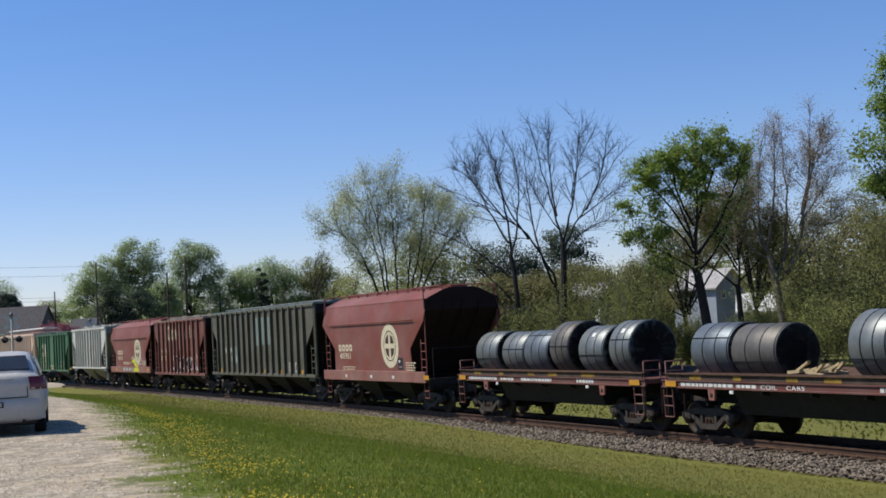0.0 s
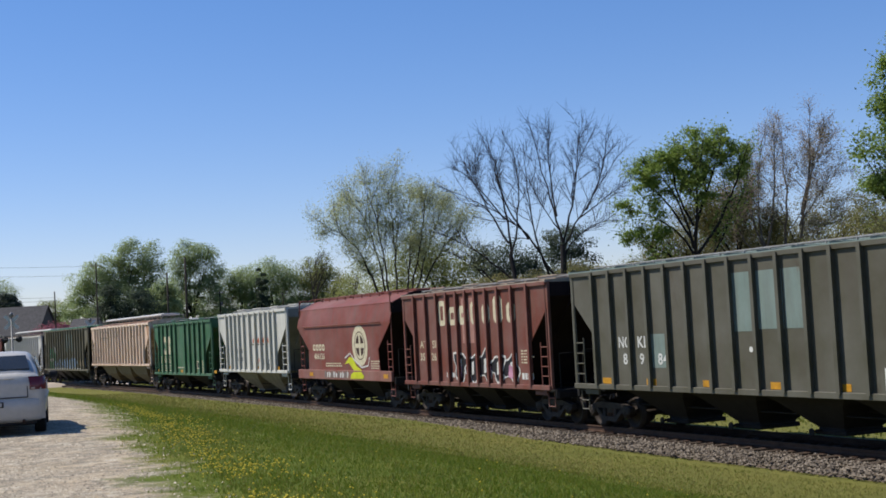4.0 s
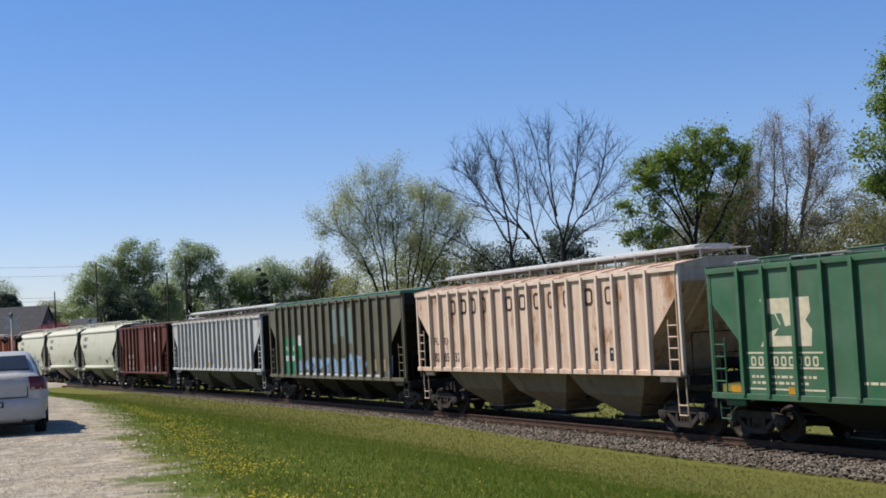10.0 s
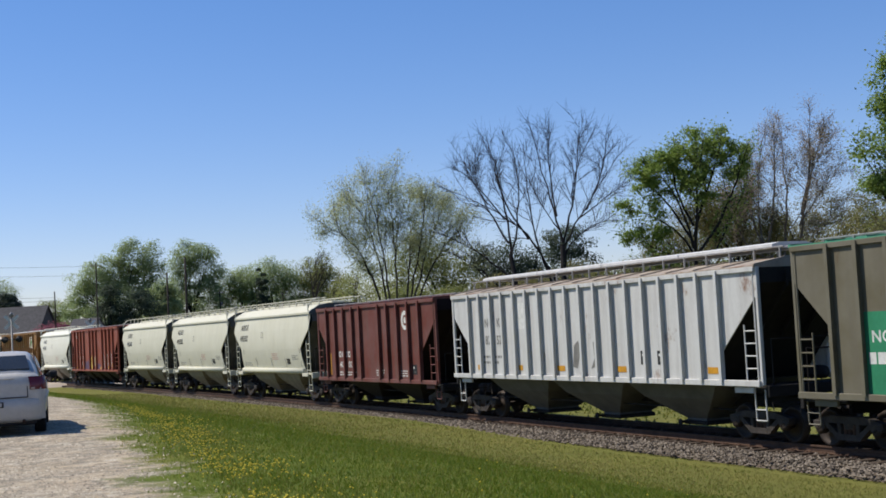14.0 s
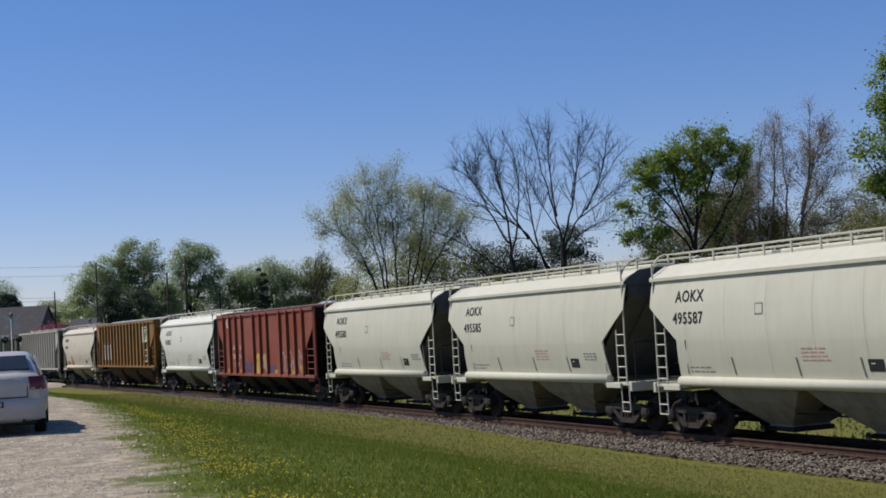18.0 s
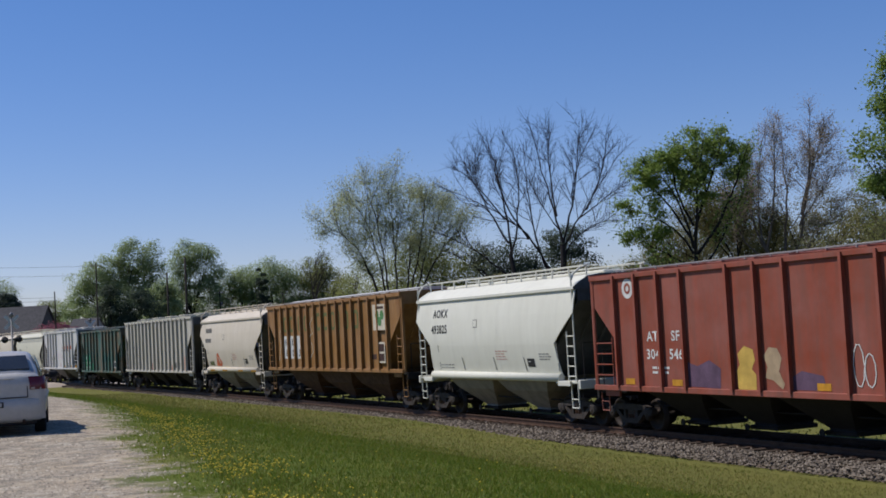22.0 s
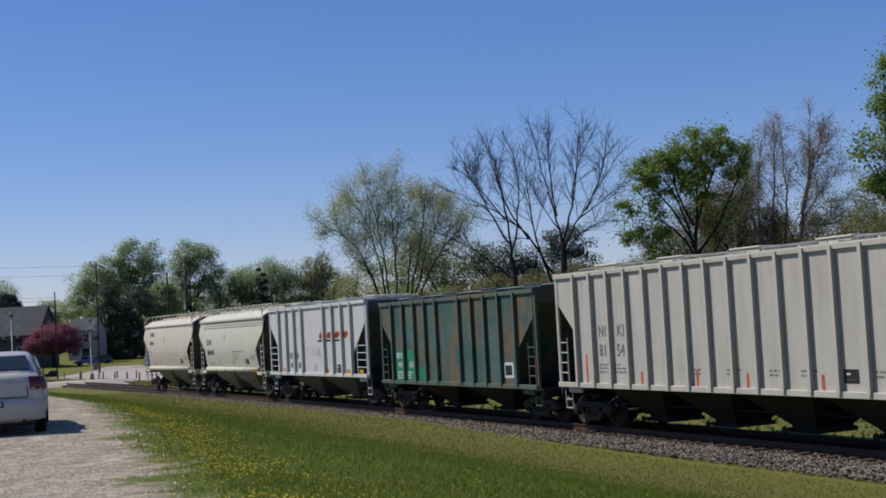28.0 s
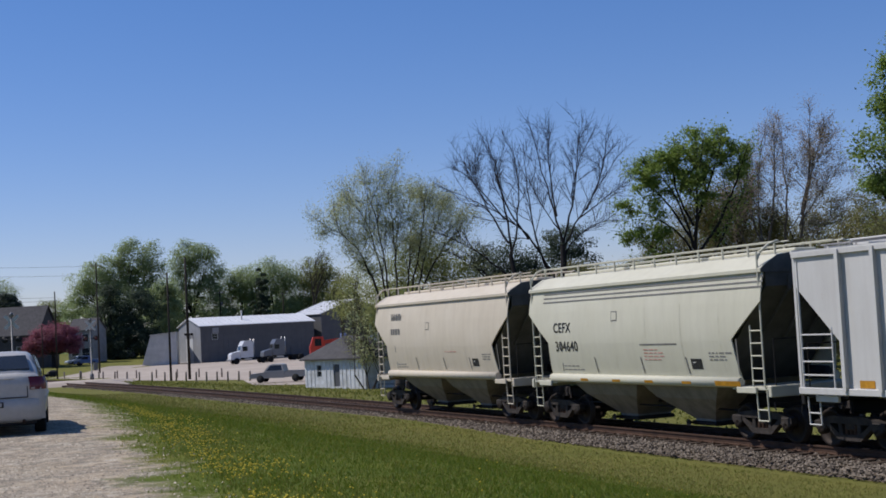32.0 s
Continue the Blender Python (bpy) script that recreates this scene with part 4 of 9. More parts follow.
def coil_car(k, label, coils, words):
    """A flat car with a trough for steel coils; its frame is the thing, the coils rest on it."""
    length = ENDS[k] - ENDS[k + 1]
    hb = length / 2 - 0.4
    car = thing("coil_car", label, "rail car", group="cars of the freight train")
    for s in (-1, 1):
        bm = bmesh.new()
        prism(bm, [(s * 1.42, 1.24), (s * 1.5, 1.24), (s * 1.5, 1.27), (s * 1.465, 1.28), (s * 1.465, 1.40), (s * 1.5, 1.41), (s * 1.5, 1.44), (s * 1.36, 1.44), (s * 1.36, 1.40), (s * 1.42, 1.40)], -hb, hb, "x")
        part("side_sill", bm, DECK_RED, car, "red-brown steel side sill")
        bm = bmesh.new()
        prism(bm, [(s * 0.25, 1.20), (s * 1.2, 1.62), (s * 1.35, 1.62), (s * 1.35, 1.46), (s * 0.4, 1.10)], -hb + 0.9, hb - 0.9, "x")
        part("cradle", bm, RUSTY, car)
        bm = bmesh.new()
        bevelled(bm, -hb + 0.2, hb - 0.2, s * 1.40 - 0.03, s * 1.40 + 0.03, 1.44, 1.57, 0.006)
        part("timber_rail", bm, TIE, car)
        bm = bmesh.new()
        bevelled(bm, -hb + 0.1, hb - 0.1, s * 1.40 - 0.08, s * 1.40 + 0.08, 1.574, 1.605, 0.006)
        part("rail_cap", bm, RUSTY, car)
        for x, w in ((-4.3, 0.5), (-0.6, 0.4), (0.75, 0.55), (2.8, 0.75), (-2.6, 0.3)):
            bm = bmesh.new()
            bevelled(bm, x - w / 2, x + w / 2, s * 1.435 - 0.004, s * 1.435 + 0.004, 1.45, 1.56, 0.002)
            part("painted_patch", bm, OLD_YELLOW, car, "dull yellow painted patch")
    bm = bmesh.new()
    bevelled(bm, -hb, hb, -0.3, 0.3, 0.78, 1.25, 0.03)
    part("centre_sill", bm, BLACK, car)
    bm = bmesh.new()
    prism(bm, [(-1.3, 1.23), (-1.0, 0.62), (1.0, 0.62), (1.3, 1.23)], -hb + 2.75, hb - 2.75, "x")
    part("trough_body", bm, BLACK, car, "black underside of the coil trough")
    for i in range(7):
        x = -hb + 0.6 + (2 * hb - 1.2) * i / 6
        bm = bmesh.new()
        prism(bm, [(-1.45, 1.3), (-1.45, 1.15), (-0.3, 0.85), (0.3, 0.85), (1.45, 1.15), (1.45, 1.3)], x - 0.05, x + 0.05, "x")
        part("cross_bearer", bm, BLACK, car)
    for s in (-1, 1):
        bm = bmesh.new()
        a, b = sorted((s * (hb - 0.95), s * hb))
        bevelled(bm, a, b, -1.45, 1.45, 1.30, 1.43, 0.015)
        part("end_deck", bm, DECK_RED, car)
        bm = bmesh.new()
        for y in (-1.42, -0.9):
            tube(bm, (s * (hb - 0.12), y, 0.5), (s * (hb - 0.12), y, 1.9), 0.02, n=6)
        tube(bm, (s * (hb - 0.12), -1.42, 1.9), (s * (hb - 0.12), -0.9, 1.9), 0.02, n=6)
        tube(bm, (s * (hb - 0.12), -1.42, 1.65), (s * (hb - 0.12), -0.9, 1.65), 0.02, n=6)
        part("hand_rail", bm, DECK_RED, car)
        bm = bmesh.new()
        x0 = s * (hb - 0.3)
        for dx in (-0.2, 0.2):
            tube(bm, (x0 + dx, -1.5, 1.2), (x0 + dx, -1.48, 0.5), 0.02, n=5)
        for z in (0.5, 0.78, 1.02):
            tube(bm, (x0 - 0.2, -1.49, z), (x0 + 0.2, -1.49, z), 0.02, n=5)
        part("sill_step", bm, DECK_RED, car)
        bm = bmesh.new()
        bevelled(bm, s * (hb - 0.45) - 0.24, s * (hb - 0.45) + 0.24, -1.525, -1.503, 1.27, 1.41, 0.006)
        part("yellow_plate", bm, YELLOW, car, "yellow reflector plate")
        bm = bmesh.new()
        prism(bm, [(s * (hb - 2.15) - 0.14, 1.235), (s * (hb - 2.15) - 0.11, 0.97), (s * (hb - 2.15) + 0.11, 0.97), (s * (hb - 2.15) + 0.14, 1.235)], -1.5, -1.44)
        pad = part("jacking_pad", bm, PAD_RED, car, "faded red jacking pad with a round hole")
        bm = bmesh.new()
        turned(bm, [(-1.506, 0.004), (-1.506, 0.055), (-1.5, 0.06)], 12, "y", (s * (hb - 2.15), 0, 1.09))
        part("hole", bm, BLACK, pad)
        bm = bmesh.new()
        bevelled(bm, s * (hb - 2.95) - 0.07, s * (hb - 2.95) + 0.07, -1.5, -1.47, 1.14, 1.22, 0.006)
        part("white_plate", bm, PAPER, car)
        part("coupler", COUPLER, TRUCK, car, at=pose(s * (hb - 0.1), 0, 0.87, 0, 0, 0 if s > 0 else 180) @ Matrix.Diagonal((0.9, 1, 1, 1)))
        add_truck(car, s * (hb - 1.35))
    bm = bmesh.new()
    tube(bm, (-1.2, -0.9, 0.85), (0.4, -0.9, 0.85), 0.17, n=12)
    part("brake_cylinder", bm, BLACK, car)
    # white stencilled bars and words on the sill
    rnd = random.Random(k)
    for x, w, h in ((-4.9, 2.0, 0.09), (-2.6, 0.75, 0.075), (-1.2, 1.9, 0.1), (2.2, 0.95, 0.1)):
        if words and -1.5 < x < 1:
            continue
        bm = bmesh.new()
        u = x
        while u < x + w:
            l = rnd.uniform(0.08, 0.22)
            box(bm, u, u + l, -1.472, -1.466, 1.29, 1.29 + h)
            u += l + 0.04
        part("small_print", bm, WHITE, car)
    if words:
        for x0, w in zip((-1.7, -0.78), words.split()):
            me = lettering(w, 0.2)
            for v in me.vertices:
                v.co = (x0 + v.co.x * 1.25, -1.472, 1.275 + v.co.z * 0.7)
            me.materials.append(WHITE)
            ob = new("lettering", me)
            ob.parent = car
            ob["label"] = "white stencilled word"
    TRAIN.append((car, (ENDS[k] + ENDS[k + 1]) / 2))
    # the load: each coil is a thing of its own and runs with the car
    for x0, x1, r, m, tied, name in coils:
        c = thing("steel_coil", name, "steel coil", group="steel coils on the flat cars")
        z, h = 1.42 + r, (x1 - x0) / 2
        bm = bmesh.new()
        inner = 0.27
        turned(bm, [(-h, inner), (-h, r - 0.015), (-h + 0.015, r), (h - 0.015, r), (h, r - 0.015), (h, inner), (-h, inner)], 36, "x")
        part("wound_sheet", bm, m, c)
        rings = max(4, int((r - inner) / 0.05))
        bm = bmesh.new()
        for i in range(rings):
            q = inner + (r - inner) * (i + 0.5) / rings
            turned(bm, [(h, q - 0.006), (h + 0.004, q), (h, q + 0.006)], 32, "x")
        part("wound_edge", bm, STRAP, c)
        for f in (-0.36, 0.3, 0.94):
            bm = bmesh.new()
            turned(bm, [(f * h - 0.018, r), (f * h - 0.018, r + 0.006), (f * h + 0.018, r + 0.006), (f * h + 0.018, r)], 32, "x")
            part("strap", bm, STRAP, c)
        for a in (tied, tied + 2.1):
            bm = bmesh.new()
            yy, zz = r * math.cos(a), r * math.sin(a)
            tube(bm, (-h - 0.005, yy * 1.006, zz * 1.006), (h + 0.005, yy * 1.006, zz * 1.006), 0.016, n=4)
            part("strap", bm, STRAP, c)
        if "white" in name:
            bm = bmesh.new()
            ringed(bm, [[(-0.08 + 0.16 * u, (r + 0.009) * math.cos(2.35 + 0.09 * v), (r + 0.009) * math.sin(2.35 + 0.09 * v)) for u in range(2)] for v in range(3)], cap=False)
            part("tag", bm, PAPER, c)
        LOADS.append((c, (ENDS[k] + ENDS[k + 1]) / 2, (x0 + x1) / 2, z))
    return car


LOADS = []
coil_car(0, "red-brown steel coil car carrying large strapped steel coils", [(-5.5, -3.91, 0.70, COIL_A, 2.65, "blue-grey steel coil with black straps"), (-3.82, -2.09, 0.67, COIL_B, 3.5, "brownish steel coil with a dark open end"),
         (0.54, 1.7, 0.785, COIL_C, 3.5, "large pale grey strapped steel coil"), (2.2, 4.0, 0.78, COIL_A, 2.9, "blue-grey steel coil with black straps")], "COIL CARS")
coil_car(1, "red-brown coil car loaded with a row of steel coils", [(-5.85, -4.27, 0.70, COIL_C, 3.42, "pale grey strapped steel coil"), (-3.92, -2.46, 0.683, COIL_C, 2.95, "grey steel coil with black straps"), (-2.37, -0.85, 0.692, COIL_A, 2.25, "blue-grey steel coil with black straps"),
         (-0.45, 0.68, 0.815, COIL_B, 3.05, "large brownish steel coil"), (1.14, 2.51, 0.728, COIL_C, 3.3, "pale strapped steel coil with a white tag"), (2.95, 4.03, 0.785, COIL_C, 2.8, "large steel coil with a torn white wrapper")], "")
# broken timber lying on the leading coil car's deck
rnd = random.Random(5)
wood = thing("timber_scraps", "pale splintered timber scraps on the coil car deck", "timber")
for i in range(14):
    bm = bmesh.new()
    x, y, a = rnd.uniform(-1.1, 0.2), rnd.uniform(-1.1, -0.3), rnd.uniform(-0.6, 0.6)
    w = rnd.uniform(0.25, 0.5)
    prism(bm, [(x, 0.0), (x + w, 0.25 * a + 0.1), (x + w, 0.25 * a + 0.16), (x, 0.07)], y, y + 0.09)
    part("board", bm, STRAW, wood)
LOADS.append((wood, (ENDS[0] + ENDS[1]) / 2, -0.3, 1.60))


def herald(h, x, z, r, m=CREAM):
    """A round railway herald, as plain shapes: a disc, a ring and a cross."""
    h.disc(x, z, r, m, name="herald", label="pale round herald with a cross", lift=0.006)
    h.disc(x, z, r * 0.70, INKBROWN, lift=0.009, inner=0.93, name="herald_ring")
    for dx in (-1, 1):
        for dz in (-1, 1):
            a = r * 0.11
            b = r * 0.56
            pts = [(x + dx * a, z + dz * a), (x + dx * b * 0.95, z + dz * a), (x + dx * b * 0.7, z + dz * b * 0.7), (x + dx * a, z + dz * b * 0.95)]
            h.blob(pts, INKBROWN, "herald_quarter", lift=0.010)


def letter_blocks(h, spots, m, thick=0.34, name="letter_block", lean=0.0):
    """Big letters of a company's name as plain shapes: one hollow rounded block for each."""
    for x0, x1, z0, z1 in spots:
        w, r = x1 - x0, 0.2 * (x1 - x0)
        t = w * thick * 0.85

        def block(g):
            a, b, c, d, q = x0 + g, x1 - g, z0 + g, z1 - g, max(0.01, r - g * 0.6)
            return [(a + q, c), (b - q, c), (b, c + q), (b, d - q), (b - q, d), (a + q, d), (a, d - q), (a, c + q)]
        bm = bmesh.new()
        rings = []
        for g in (0.0, t):
            pts = block(g)
            rings.append([(x + h.shift + lean * (z - z0), -h.bulge(z) - 0.006, z) for x, z in pts + pts[:1]])
        ringed(bm, rings, cap=False, smooth=False)
        part(name, bm, m, h.car)


def reflectors(h, xs, z=None, w=0.45, hgt=0.16, m=YELLOW):
    for x in xs:
        z0 = (h.sill + 0.08) if z is None else z
        h.panel(x - w / 2, x + w / 2, z0, z0 + hgt, m, "reflector", "yellow reflector strip", 0.008 if not h.smooth else 0.09 if h.crease else 0.17)


def stakes(h, xs, z0, z1, m=GREY_INK, lean=0.0):
    for x in xs:
        h.line([(x, z0), (x - lean, z1)], m, 0.05, "bracket")


INKBROWN = plain("dark_brown_ink", (0.075, 0.04, 0.03), 0.6, 0.0, 0.3, 4.0)

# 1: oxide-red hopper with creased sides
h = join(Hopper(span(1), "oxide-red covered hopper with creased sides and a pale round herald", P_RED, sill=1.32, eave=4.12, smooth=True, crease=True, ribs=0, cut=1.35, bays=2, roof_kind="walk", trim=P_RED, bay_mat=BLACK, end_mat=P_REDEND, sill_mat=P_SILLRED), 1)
letter_blocks(h, [(-4.2 + 0.4 * i, -3.88 + 0.4 * i, 2.28, 2.56) for i in range(4)], CREAM)
h.text("405961", -4.1, 1.98, 0.34, CREAM, 1.2)
herald(h, 1.27, 2.46, 0.84)
h.placards(1.95, 1.56, 0.5, 0.45)
h.bars(-3.8, 1.62, 1.5, 2, CREAM, 0.04, 0.09, 5)
h.bars(2.7, 1.8, 0.9, 4, CREAM, 0.04, 0.09, 6)
reflectors(h, (4.6,), 1.22)
reflectors(h, (-3.3, -0.6, 1.6), 1.22, 0.2, 0.12, WHITE)

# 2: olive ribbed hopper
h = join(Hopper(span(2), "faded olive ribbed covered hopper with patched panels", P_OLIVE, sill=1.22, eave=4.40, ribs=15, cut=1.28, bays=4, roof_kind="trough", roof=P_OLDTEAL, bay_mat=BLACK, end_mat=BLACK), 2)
h.panel(-0.6, 0.42, 2.62, 4.0, P_OLDTEAL, "patch", "pale teal repainted panel")
h.panel(0.48, 1.4, 2.66, 4.0, P_OLDTEAL, "patch")
h.panel(1.45, 2.2, 2.66, 4.0, P_OLDTEAL, "patch")
h.panel(-4.1, -3.35, 1.75, 2.62, P_OLDTEAL, "patch")
h.stencil(["NO", "KL"], -5.6, 2.28, 0.42, WHITE, 1.05)
h.stencil(["8", "91", "84"], -5.6, 1.84, 0.4, WHITE, 1.1)
for x in (4.43, 5.28):
    h.panel(x, x + 0.43, 1.36, 1.8, WHITE, "stencil_box")
    h.panel(x + 0.06, x + 0.37, 1.43, 1.73, P_OLIVE, "stencil_box", lift=0.008)
reflectors(h, (-6.3, -4.1, -1.6, 1.0, 3.2, 6.3))
h.disc(0.15, 2.2, 0.07, WHITE, 10)

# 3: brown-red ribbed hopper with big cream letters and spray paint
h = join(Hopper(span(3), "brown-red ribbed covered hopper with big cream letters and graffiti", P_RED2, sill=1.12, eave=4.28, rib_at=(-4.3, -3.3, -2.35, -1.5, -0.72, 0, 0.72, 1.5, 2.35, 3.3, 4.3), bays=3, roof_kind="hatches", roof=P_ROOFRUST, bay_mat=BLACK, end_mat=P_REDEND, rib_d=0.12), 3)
letter_blocks(h, [(-2.67, -2.08, 3.12, 3.98), (-1.84, -1.2, 3.12, 3.74), (-1.06, -0.26, 3.12, 3.76), (-0.1, 0.4, 3.12, 3.86), (0.74, 1.3, 3.12, 3.74), (1.56, 2.2, 3.12, 3.98), (2.48, 3.06, 3.12, 3.74)], CREAM, 0.36)
h.stencil(["AT", "SF"], -4.2, 2.36, 0.36, CREAM, 1.25)
h.stencil(["350", "269"], -4.2, 1.92, 0.36, CREAM, 1.15)
h.scrawl(-1.5, 3.1, 1.2, 2.25, 5, DARK_SPRAY, WHITE, 12, 0.07)
for a in (-1.3, 0.9, 2.4):
    h.blob([(a, 1.4), (a + 0.3, 1.35), (a + 0.34, 1.72), (a + 0.1, 1.8)], PINK_SPRAY, "spray_paint", lift=0.02)
h.panel(-0.8, 0.4, 2.5, 4.0, plain("bleached_streaks", (0.42, 0.22, 0.18), 0.7, 0, 0.4, 2.0), "patch", lift=0.002)
h.bars(3.3, 2.2, 0.7, 5, CREAM, 0.04, 0.09, 9)
h.bars(3.3, 1.34, 0.8, 1, WHITE, 0.2, 0.1, 10)
h.bars(-2.2, 1.34, 0.7, 1, WHITE, 0.16, 0.1, 11)

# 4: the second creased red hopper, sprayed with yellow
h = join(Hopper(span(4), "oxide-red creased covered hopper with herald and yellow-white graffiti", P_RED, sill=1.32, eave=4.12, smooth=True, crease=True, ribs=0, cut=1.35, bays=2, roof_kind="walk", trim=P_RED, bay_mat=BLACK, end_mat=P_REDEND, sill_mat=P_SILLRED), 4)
letter_blocks(h, [(-4.0 + 0.38 * i, -3.7 + 0.38 * i, 2.32, 2.6) for i in range(4)], CREAM)
h.text("406126", -3.9, 1.96, 0.34, CREAM, 1.2)
herald(h, 1.52, 2.5, 0.82)
h.blob([(-0.3, 1.75), (0.3, 2.05), (0.7, 2.0), (1.0, 1.7), (1.6, 1.5), (1.5, 1.42), (0.7, 1.5), (0.2, 1.8)], LIME_SPRAY, "spray_paint", "lime yellow spray paint")
h.blob([(0.5, 1.16), (1.9, 1.18), (2.0, 1.30), (1.7, 1.46), (0.9, 1.44), (0.6, 1.34)], LIME_SPRAY, "spray_paint", lift=0.096)
for i in range(11):
    x = -2.5 + 0.26 * i
    h.blob([(x, 1.2), (x + 0.13, 1.19), (x + 0.2, 1.44 - 0.05 * (i % 3)), (x + 0.04, 1.47 - 0.04 * (i % 2))], WHITE if i % 3 else GREY_INK, "spray_paint", lift=0.095)
h.line([(-0.2, 2.0), (0.4, 2.2), (0.9, 1.9), (1.6, 1.62), (2.3, 1.7), (2.5, 2.05)], WHITE, 0.06)
h.bars(-2.5, 1.75, 2.0, 2, CREAM, 0.05, 0.1, 5)
h.bars(2.6, 1.85, 0.9, 4, CREAM, 0.04, 0.09, 6)
reflectors(h, (4.2, -4.2), 1.22)

# 5: light-grey ribbed hopper
h = join(Hopper(span(5), "light grey ribbed covered hopper with an orange company name", P_GREY, sill=1.38, eave=4.30, rib_at=(-3.9, -3.19, -2.48, -1.74, -0.92, 0, 0.92, 1.74, 2.48, 3.19, 3.9), bays=2, roof_kind="hatches", bay_mat=P_BAY, end_mat=E_IVORY, ladder=0.6), 5)
letter_blocks(h, [(-0.55, -0.05, 2.76, 3.0), (0.2, 0.7, 2.76, 3.0), (0.95, 1.45, 2.76, 3.0), (1.75, 2.25, 2.76, 3.0)], ORANGE, 0.5, lean=0.5)
h.panel(-0.6, 1.75, 2.66, 2.71, INK, "underline")
h.bars(-3.1, 2.27, 1.1, 1, GREY_INK, 0.22, 0.3, 2)
h.bars(-3.1, 1.86, 1.1, 1, GREY_INK, 0.22, 0.3, 4)
h.placards(1.84, 1.45, 0.42, 0.5)
reflectors(h, (-4.6, -1.0, 0.1, 3.2))
h.bars(-0.2, 1.95, 0.6, 3, RED_SPRAY, 0.04, 0.09, 4)
h.bars(0.9, 1.9, 0.7, 3, GREY_INK, 0.04, 0.09, 5)

# 6: green ribbed hopper
h = join(Hopper(span(6), "green ribbed covered hopper with a cream herald and boxed print", P_GREEN, sill=1.12, eave=4.12, rib_at=(-4.87, -3.95, -2.95, -1.95, -1.0, 1.0, 1.95, 2.95, 3.95, 4.87), bays=2, roof_kind="hatches", bay_mat=BLACK, end_mat=P_GREEN, rib_d=0.12), 6)
h.blob([(-4.9, 2.26), (-3.15, 2.26), (-3.1, 2.62), (-3.3, 2.84), (-3.12, 3.0), (-3.14, 3.34), (-4.85, 3.34), (-4.7, 3.02), (-4.35, 2.98), (-4.15, 2.7), (-4.7, 2.55)], CREAM, "herald", "cream company herald")
h.blob([(-4.4, 2.5), (-3.6, 2.5), (-3.7, 2.75), (-4.0, 2.7), (-4.1, 3.0), (-4.3, 3.0), (-4.15, 2.75)], P_GREEN, "herald_cut", lift=0.01)
for z in (1.28, 1.76, 2.10):
    h.panel(-5.45, -2.75, z, z + 0.04, CREAM, "herald_line")
letter_blocks(h, [(-5.3 + 0.27 * i, -5.12 + 0.27 * i, 1.82, 2.04) for i in range(9)], CREAM, 0.3)
h.bars(-5.3, 1.55, 2.2, 2, CREAM, 0.06, 0.14, 7)
h.panel(2.49, 3.07, 1.43, 1.86, CREAM, "placard")
h.panel(2.56, 3.0, 1.50, 1.79, INK, "placard", lift=0.008)
reflectors(h, (-5.9, -3.8, -0.7, 2.2, 6.0))
h.bars(3.5, 1.85, 0.6, 8, CREAM, 0.04, 0.09, 8)
h.bars(-1.6, 1.45, 1.6, 1, CREAM, 0.06, 0.09, 9)

# 7: bleached tan ribbed hopper with white hatch covers
h = join(Hopper(span(7), "bleached tan ribbed covered hopper, rust-streaked, white hatch covers", P_TAN, sill=1.62, eave=4.30, ribs=17, bays=3, roof_kind="white_trough", rise=0.2, roof=P_TAN, bay_mat=P_BAYRUST, end_mat=P_TAN, cut=1.3, rib_w=0.06, rib_mat=P_TANRIB), 7)
letter_blocks(h, [(-5.72, -5.24, 3.46, 3.98), (-4.88, -4.4, 3.46, 3.98), (-4.1, -3.68, 3.46, 3.98), (-3.36, -2.92, 3.46, 3.98), (-1.52, -1.1, 3.46, 3.94), (-0.62, -0.2, 3.46, 3.96), (0.31, 0.72, 3.46, 3.96), (1.2, 1.58, 3.46, 3.96), (2.1, 2.5, 3.46, 3.96), (3.3, 3.75, 3.46, 3.96), (4.4, 4.8, 3.46, 3.96)], DK_INK, 0.24)
h.text("FU", -7.15, 2.46, 0.36, DK_INK, 1.05)
h.text("RX", -6.36, 2.46, 0.36, DK_INK, 1.05)
for x, two in ((-7.15, "82"), (-6.36, "85"), (-5.5, "32")):
    h.text(two, x, 1.88, 0.42, DK_INK, 1.05)
h.placards(3.7, 1.92, 0.36, 0.36, 2, 0.79)

# 8: olive-brown ribbed hopper, green roof edge, blue graffiti
h = join(Hopper(span(8), "olive-brown ribbed covered hopper with teal patches and pale blue graffiti", P_OLIVE2, sill=1.2, eave=4.44, ribs=15, cut=1.25, bays=4, roof_kind="trough", roof=P_ROOFGREEN, bay_mat=BLACK, end_mat=BLACK), 8)
h.panel(-6.1, -5.05, 1.25, 2.95, P_PATCH, "patch", "fresh green repainted patch")
h.panel(-5.0, -4.05, 1.25, 2.95, P_PATCH, "patch")
h.panel(-4.0, -3.36, 1.25, 2.55, P_PATCH, "patch")
h.panel(-4.05, -3.36, 2.57, 3.03, WHITE, "patch")
h.stencil(["NO", "KL"], -5.6, 2.33, 0.34, WHITE, 1.2)
h.bars(-5.8, 1.88, 1.5, 1, WHITE, 0.24, 0.3, 5)
h.panel(0.2, 1.22, 2.6, 4.05, P_OLDTEAL, "patch", "pale teal repainted panel")
h.panel(2.0, 3.05, 2.6, 4.05, P_OLDTEAL, "patch")
h.panel(1.25, 1.98, 2.9, 4.05, P_OLDTEAL, "patch")
h.scrawl(-4.1, 3.9, 1.3, 2.15, 8, BLUE_SPRAY, P_OLDTEAL, 31, 0.06)
